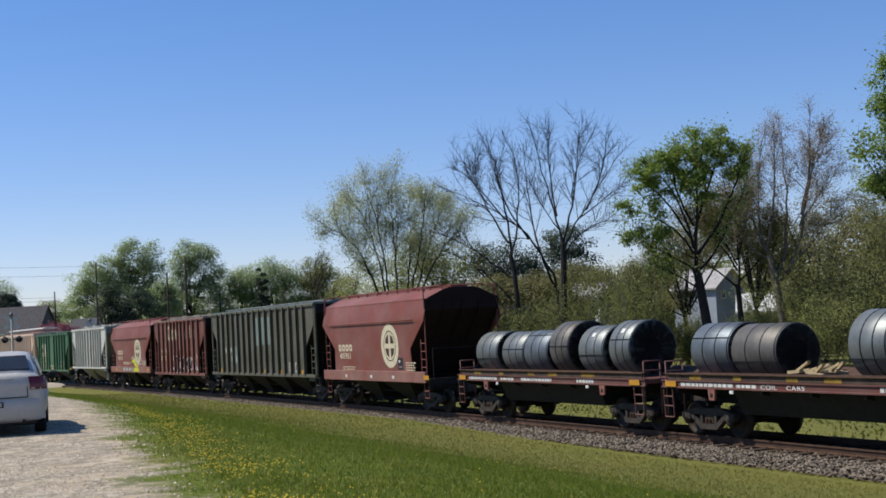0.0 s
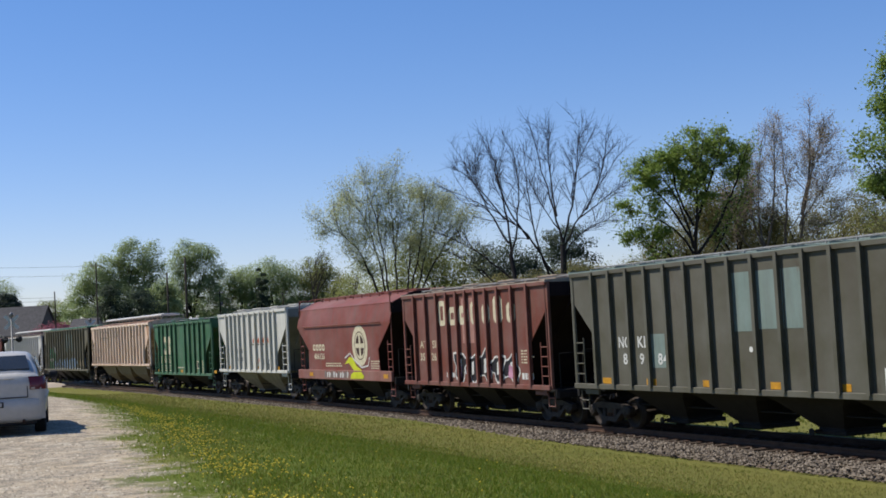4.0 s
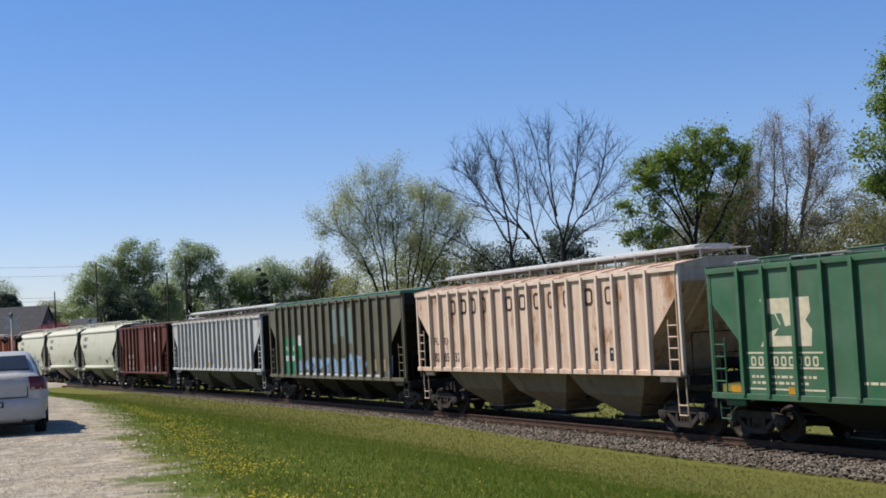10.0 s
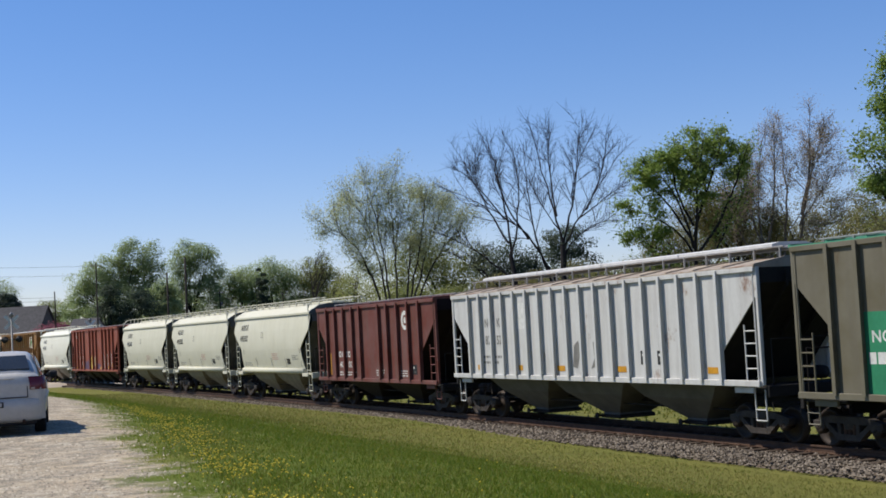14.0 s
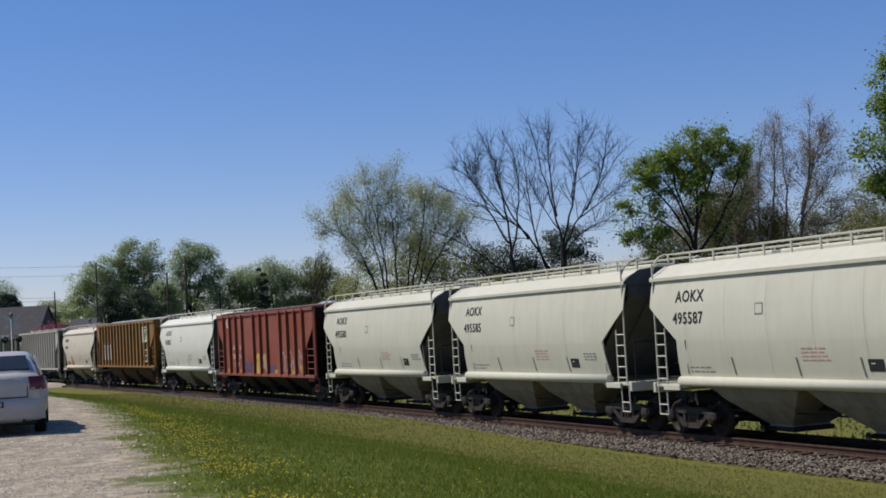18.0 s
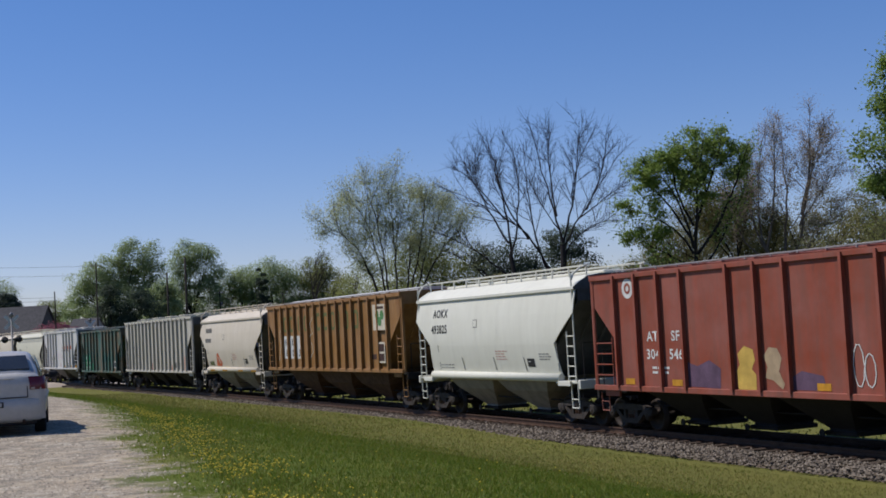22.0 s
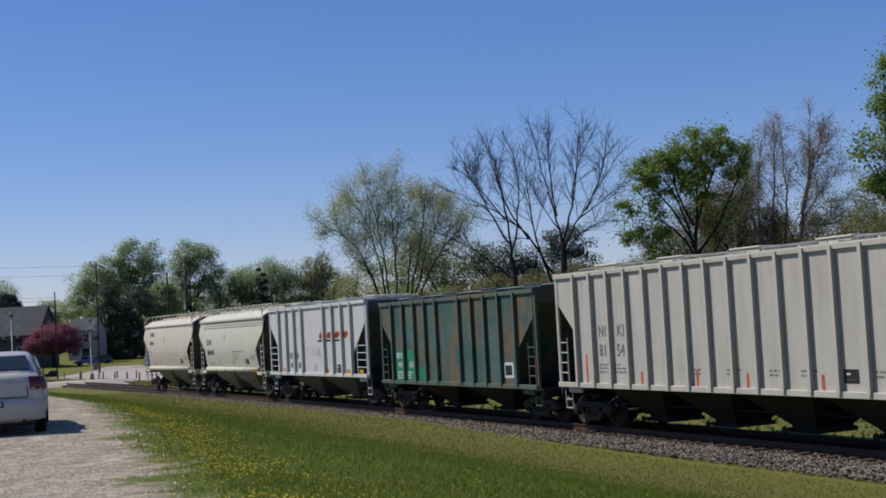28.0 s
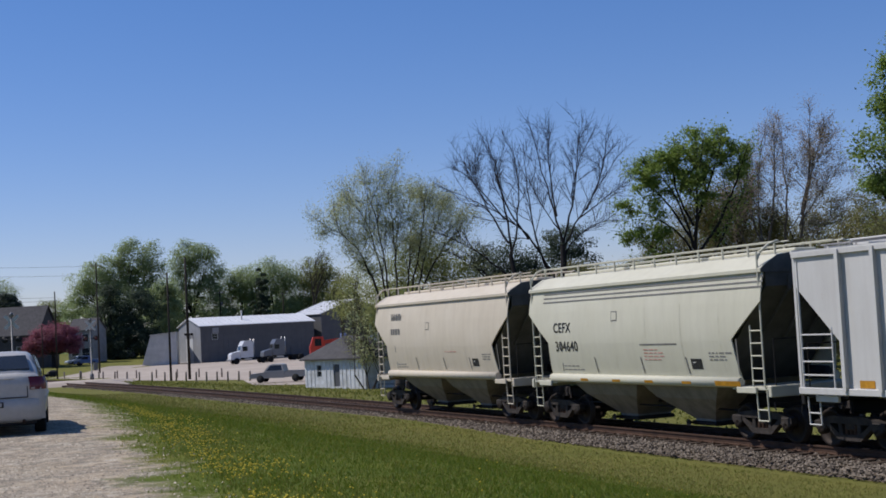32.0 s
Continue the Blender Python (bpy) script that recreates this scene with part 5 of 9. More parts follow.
h.line([(-4.0, 1.5), (-3.5, 2.2), (-3.1, 1.4), (-2.6, 2.2), (-2.0, 1.5), (-1.2, 2.15), (-0.6, 1.4), (0.3, 2.2), (1.0, 1.5), (1.8, 2.2), (2.6, 1.5), (3.6, 2.1)], INK, 0.05)
h.panel(-4.1, 5.5, 1.27, 1.36, WHITE, "stripe", lift=0.014)
for x in (4.6, 5.5):
    h.panel(x, x + 0.5, 1.5, 1.95, SAND_SPRAY, "stencil_box")
h.blob([(6.2, 1.4), (6.7, 1.4), (6.75, 2.1), (6.3, 2.0)], BLUE_SPRAY, "spray_paint")

# 9: pale bluish-grey ribbed hopper with a rusting roof
h = join(Hopper(span(9), "pale grey ribbed covered hopper with rusting roof and white hatches", P_PALE, sill=1.42, eave=4.1, ribs=17, cut=1.4, bays=3, roof_kind="white_trough", rise=0.2, roof=P_ROOFRUST, bay_mat=E_DARK, end_mat=BLACK, rib_w=0.06), 9)
h.stencil(["NO", "KL"], -6.2, 3.0, 0.38, GREY_INK, 0.95)
h.stencil(["821", "520"], -6.2, 2.44, 0.4, GREY_INK, 1.1)
h.bars(-6.4, 2.0, 1.4, 2, GREY_INK, 0.08, 0.18, 3)
h.placards(2.95, 1.83, 0.34, 0.36, 2, 0.78)
h.blob([(-0.6, 1.75), (-0.35, 1.7), (-0.15, 2.2), (-0.25, 2.5), (-0.5, 2.35)], GREY_INK, "spray_paint")
h.blob([(0.4, 1.7), (0.8, 1.8), (0.9, 2.4), (0.55, 2.45), (0.6, 2.0)], GREY_INK, "spray_paint")
reflectors(h, (-6.6, -3.9, -1.3, 2.0, 6.1), 1.62)
h.panel(-4.1, -3.45, 2.9, 3.7, WHITE, "patch", lift=0.002)

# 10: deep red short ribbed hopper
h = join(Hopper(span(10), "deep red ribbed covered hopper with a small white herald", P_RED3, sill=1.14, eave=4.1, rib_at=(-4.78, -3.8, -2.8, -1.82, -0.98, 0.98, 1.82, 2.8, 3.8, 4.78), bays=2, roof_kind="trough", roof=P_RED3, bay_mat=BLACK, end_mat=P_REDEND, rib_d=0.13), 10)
h.disc(3.0, 3.4, 0.36, WHITE, name="herald", label="white round herald")
h.disc(3.0, 3.4, 0.2, P_RED3, lift=0.01, inner=0.6, name="herald_ring")
letter_blocks(h, [(-4.0 + 0.34 * i, -3.75 + 0.34 * i, 2.04, 2.28) for i in range(4)], WHITE, 0.3)
h.stencil(["406", "004"], -3.9, 1.62, 0.36, WHITE, 1.15)
h.bars(-4.0, 1.4, 1.9, 2, WHITE, 0.05, 0.1, 6)
h.panel(-5.05, -4.95, 1.3, 2.2, YELLOW, "reflector")
h.panel(-1.7, -1.6, 1.3, 1.8, YELLOW, "reflector")
h.panel(1.12, 1.25, 1.3, 1.75, YELLOW, "reflector")
h.bars(0.0, 1.5, 0.8, 3, WHITE, 0.04, 0.09, 8)
h.bars(2.4, 1.5, 0.8, 3, WHITE, 0.04, 0.09, 9)
h.placards(3.5, 1.4, 0.4, 0.36)


def ivory(k, label, paint, marks, number, seed, drop=0.0):
    """The smooth-sided two-bay hoppers."""
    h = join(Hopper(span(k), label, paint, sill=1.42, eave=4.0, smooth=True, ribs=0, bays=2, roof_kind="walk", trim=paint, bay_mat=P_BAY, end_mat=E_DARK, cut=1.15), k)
    if marks:
        h.text(marks, -4.55, 3.40 - drop, 0.40, INK, 1.0)
        h.text(number, -4.65 if drop == 0 else -4.5, 2.86 - drop, 0.40, INK, 1.0)
    else:
        h.bars(-4.5, 3.40, 1.0, 1, GREY_INK, 0.25, 0.3, seed)
        h.bars(-4.5, 2.87, 1.1, 1, GREY_INK, 0.22, 0.3, seed + 1)
    h.panel(-1.33, -1.03, 3.0, 3.27, GREY_INK, "stencil_box")
    h.panel(-1.30, -1.06, 3.03, 3.24, paint, "stencil_box", lift=0.008)
    stakes(h, (-2.35, 0.0, 2.05), 1.6, 2.02, GREY_INK, 0.04)
    stakes(h, (-4.3, 4.05), 1.6, 2.45, GREY_INK, -0.12)
    h.bars(0.15, 2.2, 0.8, 4 if seed < 14 else 1, FADED_RED, 0.03, 0.085, seed)
    h.placards(2.2, 1.72, 0.46, 0.26)
    h.bars(3.0, 2.1, 0.7, 3, GREY_INK, 0.035, 0.08, seed + 2)
    h.bars(-4.2, 1.75, 1.0, 2, GREY_INK, 0.04, 0.1, seed + 3)
    return h


ivory(11, "ivory smooth-sided covered hopper with black lettering", P_IVORY, "AOKX", "495587", 3)
ivory(12, "ivory smooth-sided covered hopper with black lettering", P_IVORY, "AOKX", "495585", 5)
ivory(13, "ivory smooth-sided covered hopper with black lettering", P_IVORY, "AOKX", "495580", 7)

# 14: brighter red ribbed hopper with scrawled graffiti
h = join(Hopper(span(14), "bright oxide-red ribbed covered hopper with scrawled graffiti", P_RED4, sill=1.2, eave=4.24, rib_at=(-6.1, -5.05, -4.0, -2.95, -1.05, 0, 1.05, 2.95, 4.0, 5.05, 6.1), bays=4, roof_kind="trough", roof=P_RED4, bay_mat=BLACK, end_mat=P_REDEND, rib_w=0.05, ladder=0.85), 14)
h.disc(-6.0, 3.85, 0.27, WHITE, name="herald", label="small white herald")
h.disc(-6.0, 3.85, 0.15, P_RED4, lift=0.01, inner=0.5, name="herald_ring")
h.stencil(["AT", "SF"], -4.9, 2.44, 0.36, WHITE, 1.1)
h.stencil(["304", "546"], -4.9, 1.98, 0.36, WHITE, 1.1)
h.bars(-5.0, 1.72, 0.9, 2, WHITE, 0.06, 0.12, 5)
h.blob([(-3.45, 1.3), (-2.1, 1.27), (-2.05, 1.75), (-2.5, 1.95), (-3.0, 1.8), (-3.4, 1.9)], MAUVE_SPRAY, "spray_paint")
h.blob([(-1.4, 1.27), (-0.72, 1.27), (-0.7, 1.62), (-0.86, 1.75), (-0.72, 1.95), (-0.78, 2.2), (-1.1, 2.28), (-1.36, 2.1), (-1.3, 1.85), (-1.42, 1.7)], YOLK_SPRAY, "spray_paint", "yellow spray paint")
h.blob([(-0.38, 1.55), (-0.1, 1.5), (0.22, 1.3), (0.3, 1.42), (0.12, 1.7), (0.24, 2.0), (0.1, 2.22), (-0.2, 2.25), (-0.4, 2.05), (-0.28, 1.8)], SAND_SPRAY, "spray_paint")
h.blob([(0.5, 1.3), (1.7, 1.3), (1.6, 1.62), (0.9, 1.72), (0.6, 1.6)], MAUVE_SPRAY, "spray_paint")
for i, (x, dz, tall) in enumerate(((2.72, 0.0, 0.45), (3.05, -0.1, 0.35), (3.75, 0.1, 0.36), (3.95, -0.3, 0.34), (4.25, -0.05, 0.3), (4.9, 0.1, 0.42), (5.1, -0.05, 0.46))):
    h.line([(x + 0.16 * math.cos(a * 0.62 + i * 1.7), 1.85 + dz + tall * math.sin(a * 0.62 + i * 1.7)) for a in range(11)], WHITE, 0.03)
reflectors(h, (-6.1, -3.9, 1.6, 4.0, 5.4), 1.3)
h.panel(5.0, 5.4, 1.46, 1.7, YELLOW, "spray_paint", lift=0.016)

ivory(15, "clean ivory smooth-sided covered hopper with black lettering", P_WHITE, "AOKX", "493825", 9)

# 16: ochre ribbed hopper with a buff sign board
h = join(Hopper(span(16), "ochre ribbed covered hopper with faded green letters and buff sign", P_OCHRE, sill=1.52, eave=4.42, ribs=15, cut=1.28, bays=3, roof_kind="white_trough", rise=0.06, roof=P_OCHRE, bay_mat=RUSTY, end_mat=P_OCHRE, rib_w=0.055), 16)
letter_blocks(h, [(-6.1, -5.55, 3.2, 3.9), (-5.25, -4.7, 3.2, 3.9), (-4.5, -4.35, 3.2, 3.9), (-4.1, -3.5, 3.2, 3.9), (-3.3, -2.7, 3.2, 3.9), (-1.7, -1.1, 3.2, 3.95), (-0.85, -0.2, 3.2, 3.95), (0.1, 0.6, 3.2, 3.95), (0.95, 1.15, 3.2, 3.95), (1.6, 2.15, 3.2, 3.95), (2.65, 3.25, 3.2, 3.95)], DULL_GREEN, 0.26)
for i in range(3):
    h.panel(h.rib_x[1 + i] - h.shift + 0.06, h.rib_x[2 + i] - h.shift - 0.06, 1.98, 3.02, WHITE, "patch", "white repainted panel")
h.stencil(["NO", "KL"], -5.6, 2.58, 0.42, INK, 1.05)
h.stencil(["83", "05", "33"], -5.6, 2.1, 0.42, INK, 1.05)
h.panel(5.0, 6.36, 3.08, 4.08, BUFF, "sign_board", "buff sign board with green hexagons", 0.10)
for dx, dz in ((0.0, 0.0), (-0.24, 0.24), (0.24, 0.24)):
    h.blob([(5.68 + dx + 0.2 * math.cos(a * math.pi / 3), 3.42 + dz + 0.2 * math.sin(a * math.pi / 3)) for a in range(6)], HEX_GREEN, "hexagon", lift=0.106)
h.panel(5.3, 6.1, 3.9, 4.0, INKBROWN, "sign_line", lift=0.106)
h.panel(5.4, 6.05, 1.82, 2.62, BUFF, "stencil_box", lift=0.09)
h.panel(5.48, 5.97, 2.26, 2.55, INKBROWN, "stencil_box", lift=0.096)
h.panel(5.48, 5.97, 1.89, 2.18, INKBROWN, "stencil_box", lift=0.096)
h.panel(4.5, 5.0, 1.95, 2.15, INKBROWN, "stencil_box", lift=0.006)
h.line([(-2.9, 1.8), (-2.6, 2.5), (-2.75, 2.9), (-2.2, 3.1), (-2.5, 3.5), (-2.1, 3.8), (-2.0, 3.4)], BUFF, 0.05)
h.line([(-2.6, 2.0), (-2.2, 2.3), (-2.4, 2.7)], BUFF, 0.05)
h.line([(-6.9, 1.9), (-6.6, 2.6), (-6.7, 3.2), (-6.4, 3.5)], BUFF, 0.04)

# 17: dusty beige smooth hopper
h = ivory(17, "dusty beige smooth-sided covered hopper with an orange spray mark", P_BEIGE, "", "", 11)
h.blob([(-2.9, 1.6), (-2.0, 1.58), (-1.8, 1.8), (-2.1, 2.0), (-2.3, 2.3), (-2.6, 2.25), (-2.75, 1.95)], RED_SPRAY, "spray_paint", "orange-red spray paint")
h.blob([(-4.1, 1.62), (-3.3, 1.62), (-3.35, 1.85), (-4.05, 1.85)], DULL_GREEN, "spray_paint")
reflectors(h, (-3.5, -1.2, 1.5, 3.6), 1.33, 0.8, 0.08)

# 18: long stone-grey ribbed hopper
h = join(Hopper(span(18), "long stone-grey ribbed covered hopper with black lettering", P_STONE, sill=1.24, eave=4.40, ribs=15, cut=1.17, bays=4, roof_kind="hatches", roof=P_IVORY, bay_mat=BLACK, end_mat=E_DARK, rib_w=0.06), 18)
h.stencil(["NO", "KL"], -5.9, 2.6, 0.44, GREY_INK, 0.95)
h.stencil(["818", "548"], -5.9, 2.06, 0.46, GREY_INK, 0.95)
h.bars(-6.2, 1.8, 1.4, 3, GREY_INK, 0.04, 0.1, 4)
for x, z in ((-6.9, 2.1), (-4.1, 1.65), (-1.6, 1.7), (0.4, 1.65), (3.0, 1.65), (5.75, 2.15)):
    h.panel(x - 0.05, x + 0.05, 1.3, z, RED_SPRAY, "reflector")
h.placards(3.66, 1.47, 0.46, 0.3)
for x in (-1.9, -0.4, 1.2, 2.3, 4.6):
    h.bars(x, 1.7, 0.5, 2, GREY_INK, 0.04, 0.1, int(x * 7) + 20)

# 19: rusting teal ribbed hopper
h = join(Hopper(span(19), "rusting teal ribbed covered hopper with a fresh green patch", P_TEAL, sill=1.12, eave=4.08, rib_at=(-4.93, -3.87, -2.85, -1.9, -0.93, 0.93, 1.9, 2.85, 3.87, 4.93), bays=2, roof_kind="hatches", bay_mat=BLACK, end_mat=P_TEAL, rib_d=0.12), 19)
h.panel(-5.35, -4.55, 1.2, 2.3, P_PATCH, "patch", "fresh green repainted patch")
h.panel(-4.4, -3.55, 1.2, 2.3, P_PATCH, "patch")
h.panel(-3.3, -2.65, 1.2, 1.7, P_PATCH, "patch")
letter_blocks(h, [(-5.2, -4.95, 2.0, 2.2), (-4.85, -4.6, 2.0, 2.2)], WHITE, 0.3)
h.stencil(["462", "633"], -5.0, 1.66, 0.3, WHITE, 1.2)
h.bars(-5.2, 1.45, 1.5, 3, WHITE, 0.05, 0.1, 5)
h.panel(3.45, 4.1, 1.37, 1.86, WHITE, "placard")
h.panel(3.55, 4.0, 1.46, 1.77, INK, "placard", lift=0.008)

# 20: whitish ribbed hopper with the orange name
h = join(Hopper(span(20), "whitish ribbed covered hopper with an orange company name", P_WGREY, sill=1.3, eave=4.30, rib_at=(-4.58, -3.52, -2.45, -1.4, 1.4, 2.45, 3.52, 4.58), bays=2, roof_kind="hatches", roof=P_WGREY, bay_mat=E_DARK, end_mat=E_DARK, rib_w=0.06, ladder=1.0), 20)
letter_blocks(h, [(-0.05, 0.65, 2.84, 3.12), (0.9, 1.55, 2.84, 3.12), (1.85, 2.45, 2.84, 3.12), (2.8, 3.4, 2.84, 3.12)], ORANGE, 0.5, lean=0.5)
h.panel(-0.15, 2.9, 2.71, 2.79, INK, "underline")
h.bars(-3.9, 2.0, 1.4, 1, GREY_INK, 0.24, 0.3, 2)
h.stencil(["407", "003"], -3.7, 1.56, 0.36, INK, 1.1)
h.placards(2.1, 1.38, 0.42, 0.36)
h.line([(-1.8, 2.42), (-1.45, 2.52), (-1.5, 1.98), (-1.2, 2.42), (-1.12, 2.0), (-0.9, 2.5), (-0.75, 2.05), (-0.5, 2.5), (-0.42, 2.2), (-0.2, 2.15), (-0.1, 2.5), (-0.12, 2.1), (0.1, 2.4), (0.0, 2.25), (0.4, 1.85)], PINK_SPRAY, 0.03)
h.bars(-1.75, 1.75, 0.7, 4, WHITE, 0.06, 0.11, 21)
h.bars(-0.75, 1.68, 0.5, 4, FADED_RED, 0.03, 0.08, 22)
reflectors(h, (-4.6, 0.9, 3.4, 4.8))

# 21 and 22: the last two smooth hoppers
h = ivory(21, "ivory smooth-sided covered hopper with yellow reflectors on its sill", P_IVORY, "CEFX", "304640", 13, 0.66)
for z in (3.62, 3.74, 3.86):
    h.panel(-5.2, 5.2, z, z + 0.035, GREY_INK, "roof_groove", lift=0.012)
reflectors(h, (-3.0, -1.3, 0.3, 2.0), 1.35, 0.4, 0.07)
reflectors(h, (3.7,), 1.33, 1.0, 0.12)
h.panel(0.0, 1.7, 2.33, 2.37, GREY_INK, "small_print")
ivory(22, "weathered ivory smooth-sided covered hopper at the train's end", P_BEIGE, "", "", 15)


# ---- the parked sedan on the gravel ----
GLASS = plain("dark_car_glass", (0.03, 0.035, 0.04), 0.08, 0.0, 0.2, 2.0)
CAR_WHITE = plain("white_car_paint", (0.53, 0.50, 0.45), 0.35, 0.0, 0.06, 1.0)
CAR_GREY = plain("silver_car_paint", (0.45, 0.46, 0.47), 0.3, 0.4, 0.08, 1.0)
CAR_BLUE = plain("blue_car_paint", (0.10, 0.17, 0.40), 0.3, 0.2, 0.1, 1.0)
TYRE = plain("tyre_rubber", (0.02, 0.02, 0.02), 0.85, 0.0, 0.3, 5.0)
RIM = plain("wheel_rim", (0.35, 0.35, 0.36), 0.4, 0.7, 0.2, 5.0)
TAIL = plain("red_tail_light", (0.15, 0.012, 0.018), 0.2, 0.0, 0.2, 4.0)
AMBER = plain("amber_lens", (0.55, 0.42, 0.36), 0.2, 0.0, 0.2, 4.0)
PLASTIC = plain("black_plastic", (0.025, 0.025, 0.027), 0.5, 0.0, 0.2, 4.0)
CHROME = plain("chrome_trim", (0.5, 0.5, 0.5), 0.4, 1.0, 0.1, 4.0)


def wheel_parts(parent, x, y, r=0.31, w=0.2):
    bm = bmesh.new()
    turned(bm, [(-w / 2, r * 0.62), (-w / 2, r * 0.95), (-w / 2 + 0.03, r), (w / 2 - 0.03, r), (w / 2, r * 0.95), (w / 2, r * 0.62)], 24, "x", (x, y, r))
    bmesh.ops.recalc_face_normals(bm, faces=bm.faces)
    wheel = part("wheel", bm, TYRE, parent, "black rubber tyre")
    bm = bmesh.new()
    turned(bm, [(-w / 2 + 0.03, 0.02), (-w / 2 + 0.02, r * 0.6), (w / 2 - 0.02, r * 0.6), (w / 2 - 0.03, 0.02)], 20, "x", (x, y, r))
    bmesh.ops.recalc_face_normals(bm, faces=bm.faces)
    part("rim", bm, RIM, wheel)


def sedan(at):
    """A four-door sedan: y points ahead from its rear bumper, x to its right."""
    car = thing("sedan", "white four-door sedan parked on the gravel, seen from behind", "car", at)

    def ring(y, w, zb, zs, zt, crown):
        half = [(0.55 * w, zb), (0.90 * w, zb + 0.03), (0.985 * w, zb + 0.14), (w, 0.58), (0.995 * w, zs - 0.06), (0.95 * w, zs), (0.84 * w, zt), (0.45 * w, zt + crown)]
        return [(x, y, z) for x, z in half] + [(-x, y, z) for x, z in half[::-1]]
    rows = [(-0.02, 0.74, 0.36, 0.78, 0.88, 0.01), (0.0, 0.80, 0.28, 0.88, 1.00, 0.015), (0.06, 0.845, 0.23, 0.93, 1.055, 0.02), (0.2, 0.86, 0.22, 0.94, 1.065, 0.03), (0.5, 0.865, 0.22, 0.94, 1.05, 0.03),
            (0.95, 0.87, 0.22, 0.93, 1.0, 0.03), (2.0, 0.87, 0.22, 0.91, 0.97, 0.02), (3.0, 0.87, 0.22, 0.90, 0.95, 0.03), (3.6, 0.86, 0.22, 0.86, 0.92, 0.04), (4.2, 0.83, 0.22, 0.74, 0.82, 0.04), (4.45, 0.76, 0.25, 0.62, 0.70, 0.03), (4.52, 0.66, 0.3, 0.52, 0.58, 0.02)]
    bm = bmesh.new()
    ringed(bm, [ring(*r) for r in rows], closed=True)
    bmesh.ops.recalc_face_normals(bm, faces=bm.faces)
    part("body", bm, CAR_WHITE, car, "white painted body with a high boot lid")
    # cabin
    def cab(y, w0, z0, w1, z1):
        half = [(w0, z0), (0.5 * (w0 + w1) + 0.02, 0.5 * (z0 + z1)), (w1, z1 - 0.04), (w1 - 0.07, z1), (w1 * 0.5, z1 + 0.02)]
        return [(x, y, z) for x, z in half] + [(-x, y, z) for x, z in half[::-1]]
    bm = bmesh.new()
    cabs = [(0.52, 0.74, 1.03, 0.70, 1.07), (0.75, 0.755, 1.0, 0.655, 1.20), (1.05, 0.765, 0.98, 0.60, 1.375), (1.3, 0.77, 0.97, 0.585, 1.435), (1.9, 0.775, 0.96, 0.585, 1.455), (2.5, 0.775, 0.95, 0.58, 1.425), (2.9, 0.765, 0.95, 0.60, 1.26), (3.35, 0.73, 0.94, 0.66, 0.99)]
    ringed(bm, [cab(*c) for c in cabs], closed=True)
    bmesh.ops.recalc_face_normals(bm, faces=bm.faces)
    part("cabin", bm, CAR_WHITE, car)
    # rear screen, side windows, windscreen: panes just proud of the cabin
    bm = bmesh.new()
    pts = [(-0.60, 0.615, 1.125), (0.60, 0.615, 1.125), (0.595, 0.72, 1.205), (0.53, 1.0, 1.365), (-0.53, 1.0, 1.365), (-0.595, 0.72, 1.205)]
    up = [(x, y - 0.03, z + 0.03) for x, y, z in pts]
    bm.faces.new([bm.verts.new(p) for p in up])
    ringed(bm, [up + up[:1], pts + pts[:1]], cap=False, smooth=False)
    part("rear_window", bm, GLASS, car, "dark tinted rear window")
    for s in (-1, 1):
        for y0, y1 in ((1.1, 1.85), (1.92, 2.75)):
            bm = bmesh.new()
            bm.faces.new([bm.verts.new(p) for p in ((s * 0.785, y0, 1.0), (s * 0.785, y1, 1.0), (s * 0.70, y1 - 0.08, 1.27), (s * 0.645, y1 - 0.25, 1.39), (s * 0.645, y0 + 0.15, 1.39))])
            part("side_window", bm, GLASS, car)
        # tail lights wrap round the corner
        bm = bmesh.new()
        low = [(0.61, -0.04), (0.75, -0.025), (0.85, 0.035), (0.89, 0.15), (0.89, 0.34)]
        high = [(0.59, 0.0), (0.71, 0.01), (0.815, 0.055), (0.865, 0.18), (0.87, 0.38)]
        rows = []
        for z, f in ((0.79, 0.0), (0.85, 0.0), (0.92, 0.1), (0.97, 0.6), (1.02, 1.0)):
            rows.append([(s * (a[0] + (b[0] - a[0]) * f), a[1] + (b[1] - a[1]) * f, z) for a, b in zip(low, high)])
        ringed(bm, rows, cap=False)
        lamp = part("tail_light", bm, TAIL, car, "dark red tail light wrapping the corner")
        bm = bmesh.new()
        bevelled(bm, *sorted((s * 0.63, s * 0.70)), -0.05, 0.0, 0.80, 0.83, 0.006)
        part("reversing_lens", bm, AMBER, lamp)
        bm = bmesh.new()
        bevelled(bm, *sorted((s * 0.90, s * 1.06)), 2.55, 2.67, 0.93, 1.06, 0.03)
        tube(bm, (s * 0.80, 2.65, 0.96), (s * 0.92, 2.62, 0.97), 0.03, n=6)
        part("mirror", bm, PLASTIC, car, "black door mirror")
        for y in (0.88, 3.55):
            wheel_parts(car, s * 0.755, y)
        bm = bmesh.new()
        for z in (0.60,):
            bevelled(bm, *sorted((s * 0.862, s * 0.878)), 0.45, 3.9, z, z + 0.05, 0.005)
        part("side_moulding", bm, CAR_WHITE, car)
    # boot lid seam, bumper, plate, badge, exhaust
    bm = bmesh.new()
    for s in (-1, 1):
        tube(bm, (s * 0.575, -0.03, 0.66), (s * 0.57, -0.012, 0.86), 0.011, n=4)
        tube(bm, (s * 0.57, -0.012, 0.86), (s * 0.55, 0.03, 1.03), 0.011, n=4)
    tube(bm, (-0.57, -0.03, 0.665), (0.57, -0.03, 0.665), 0.012, n=4)
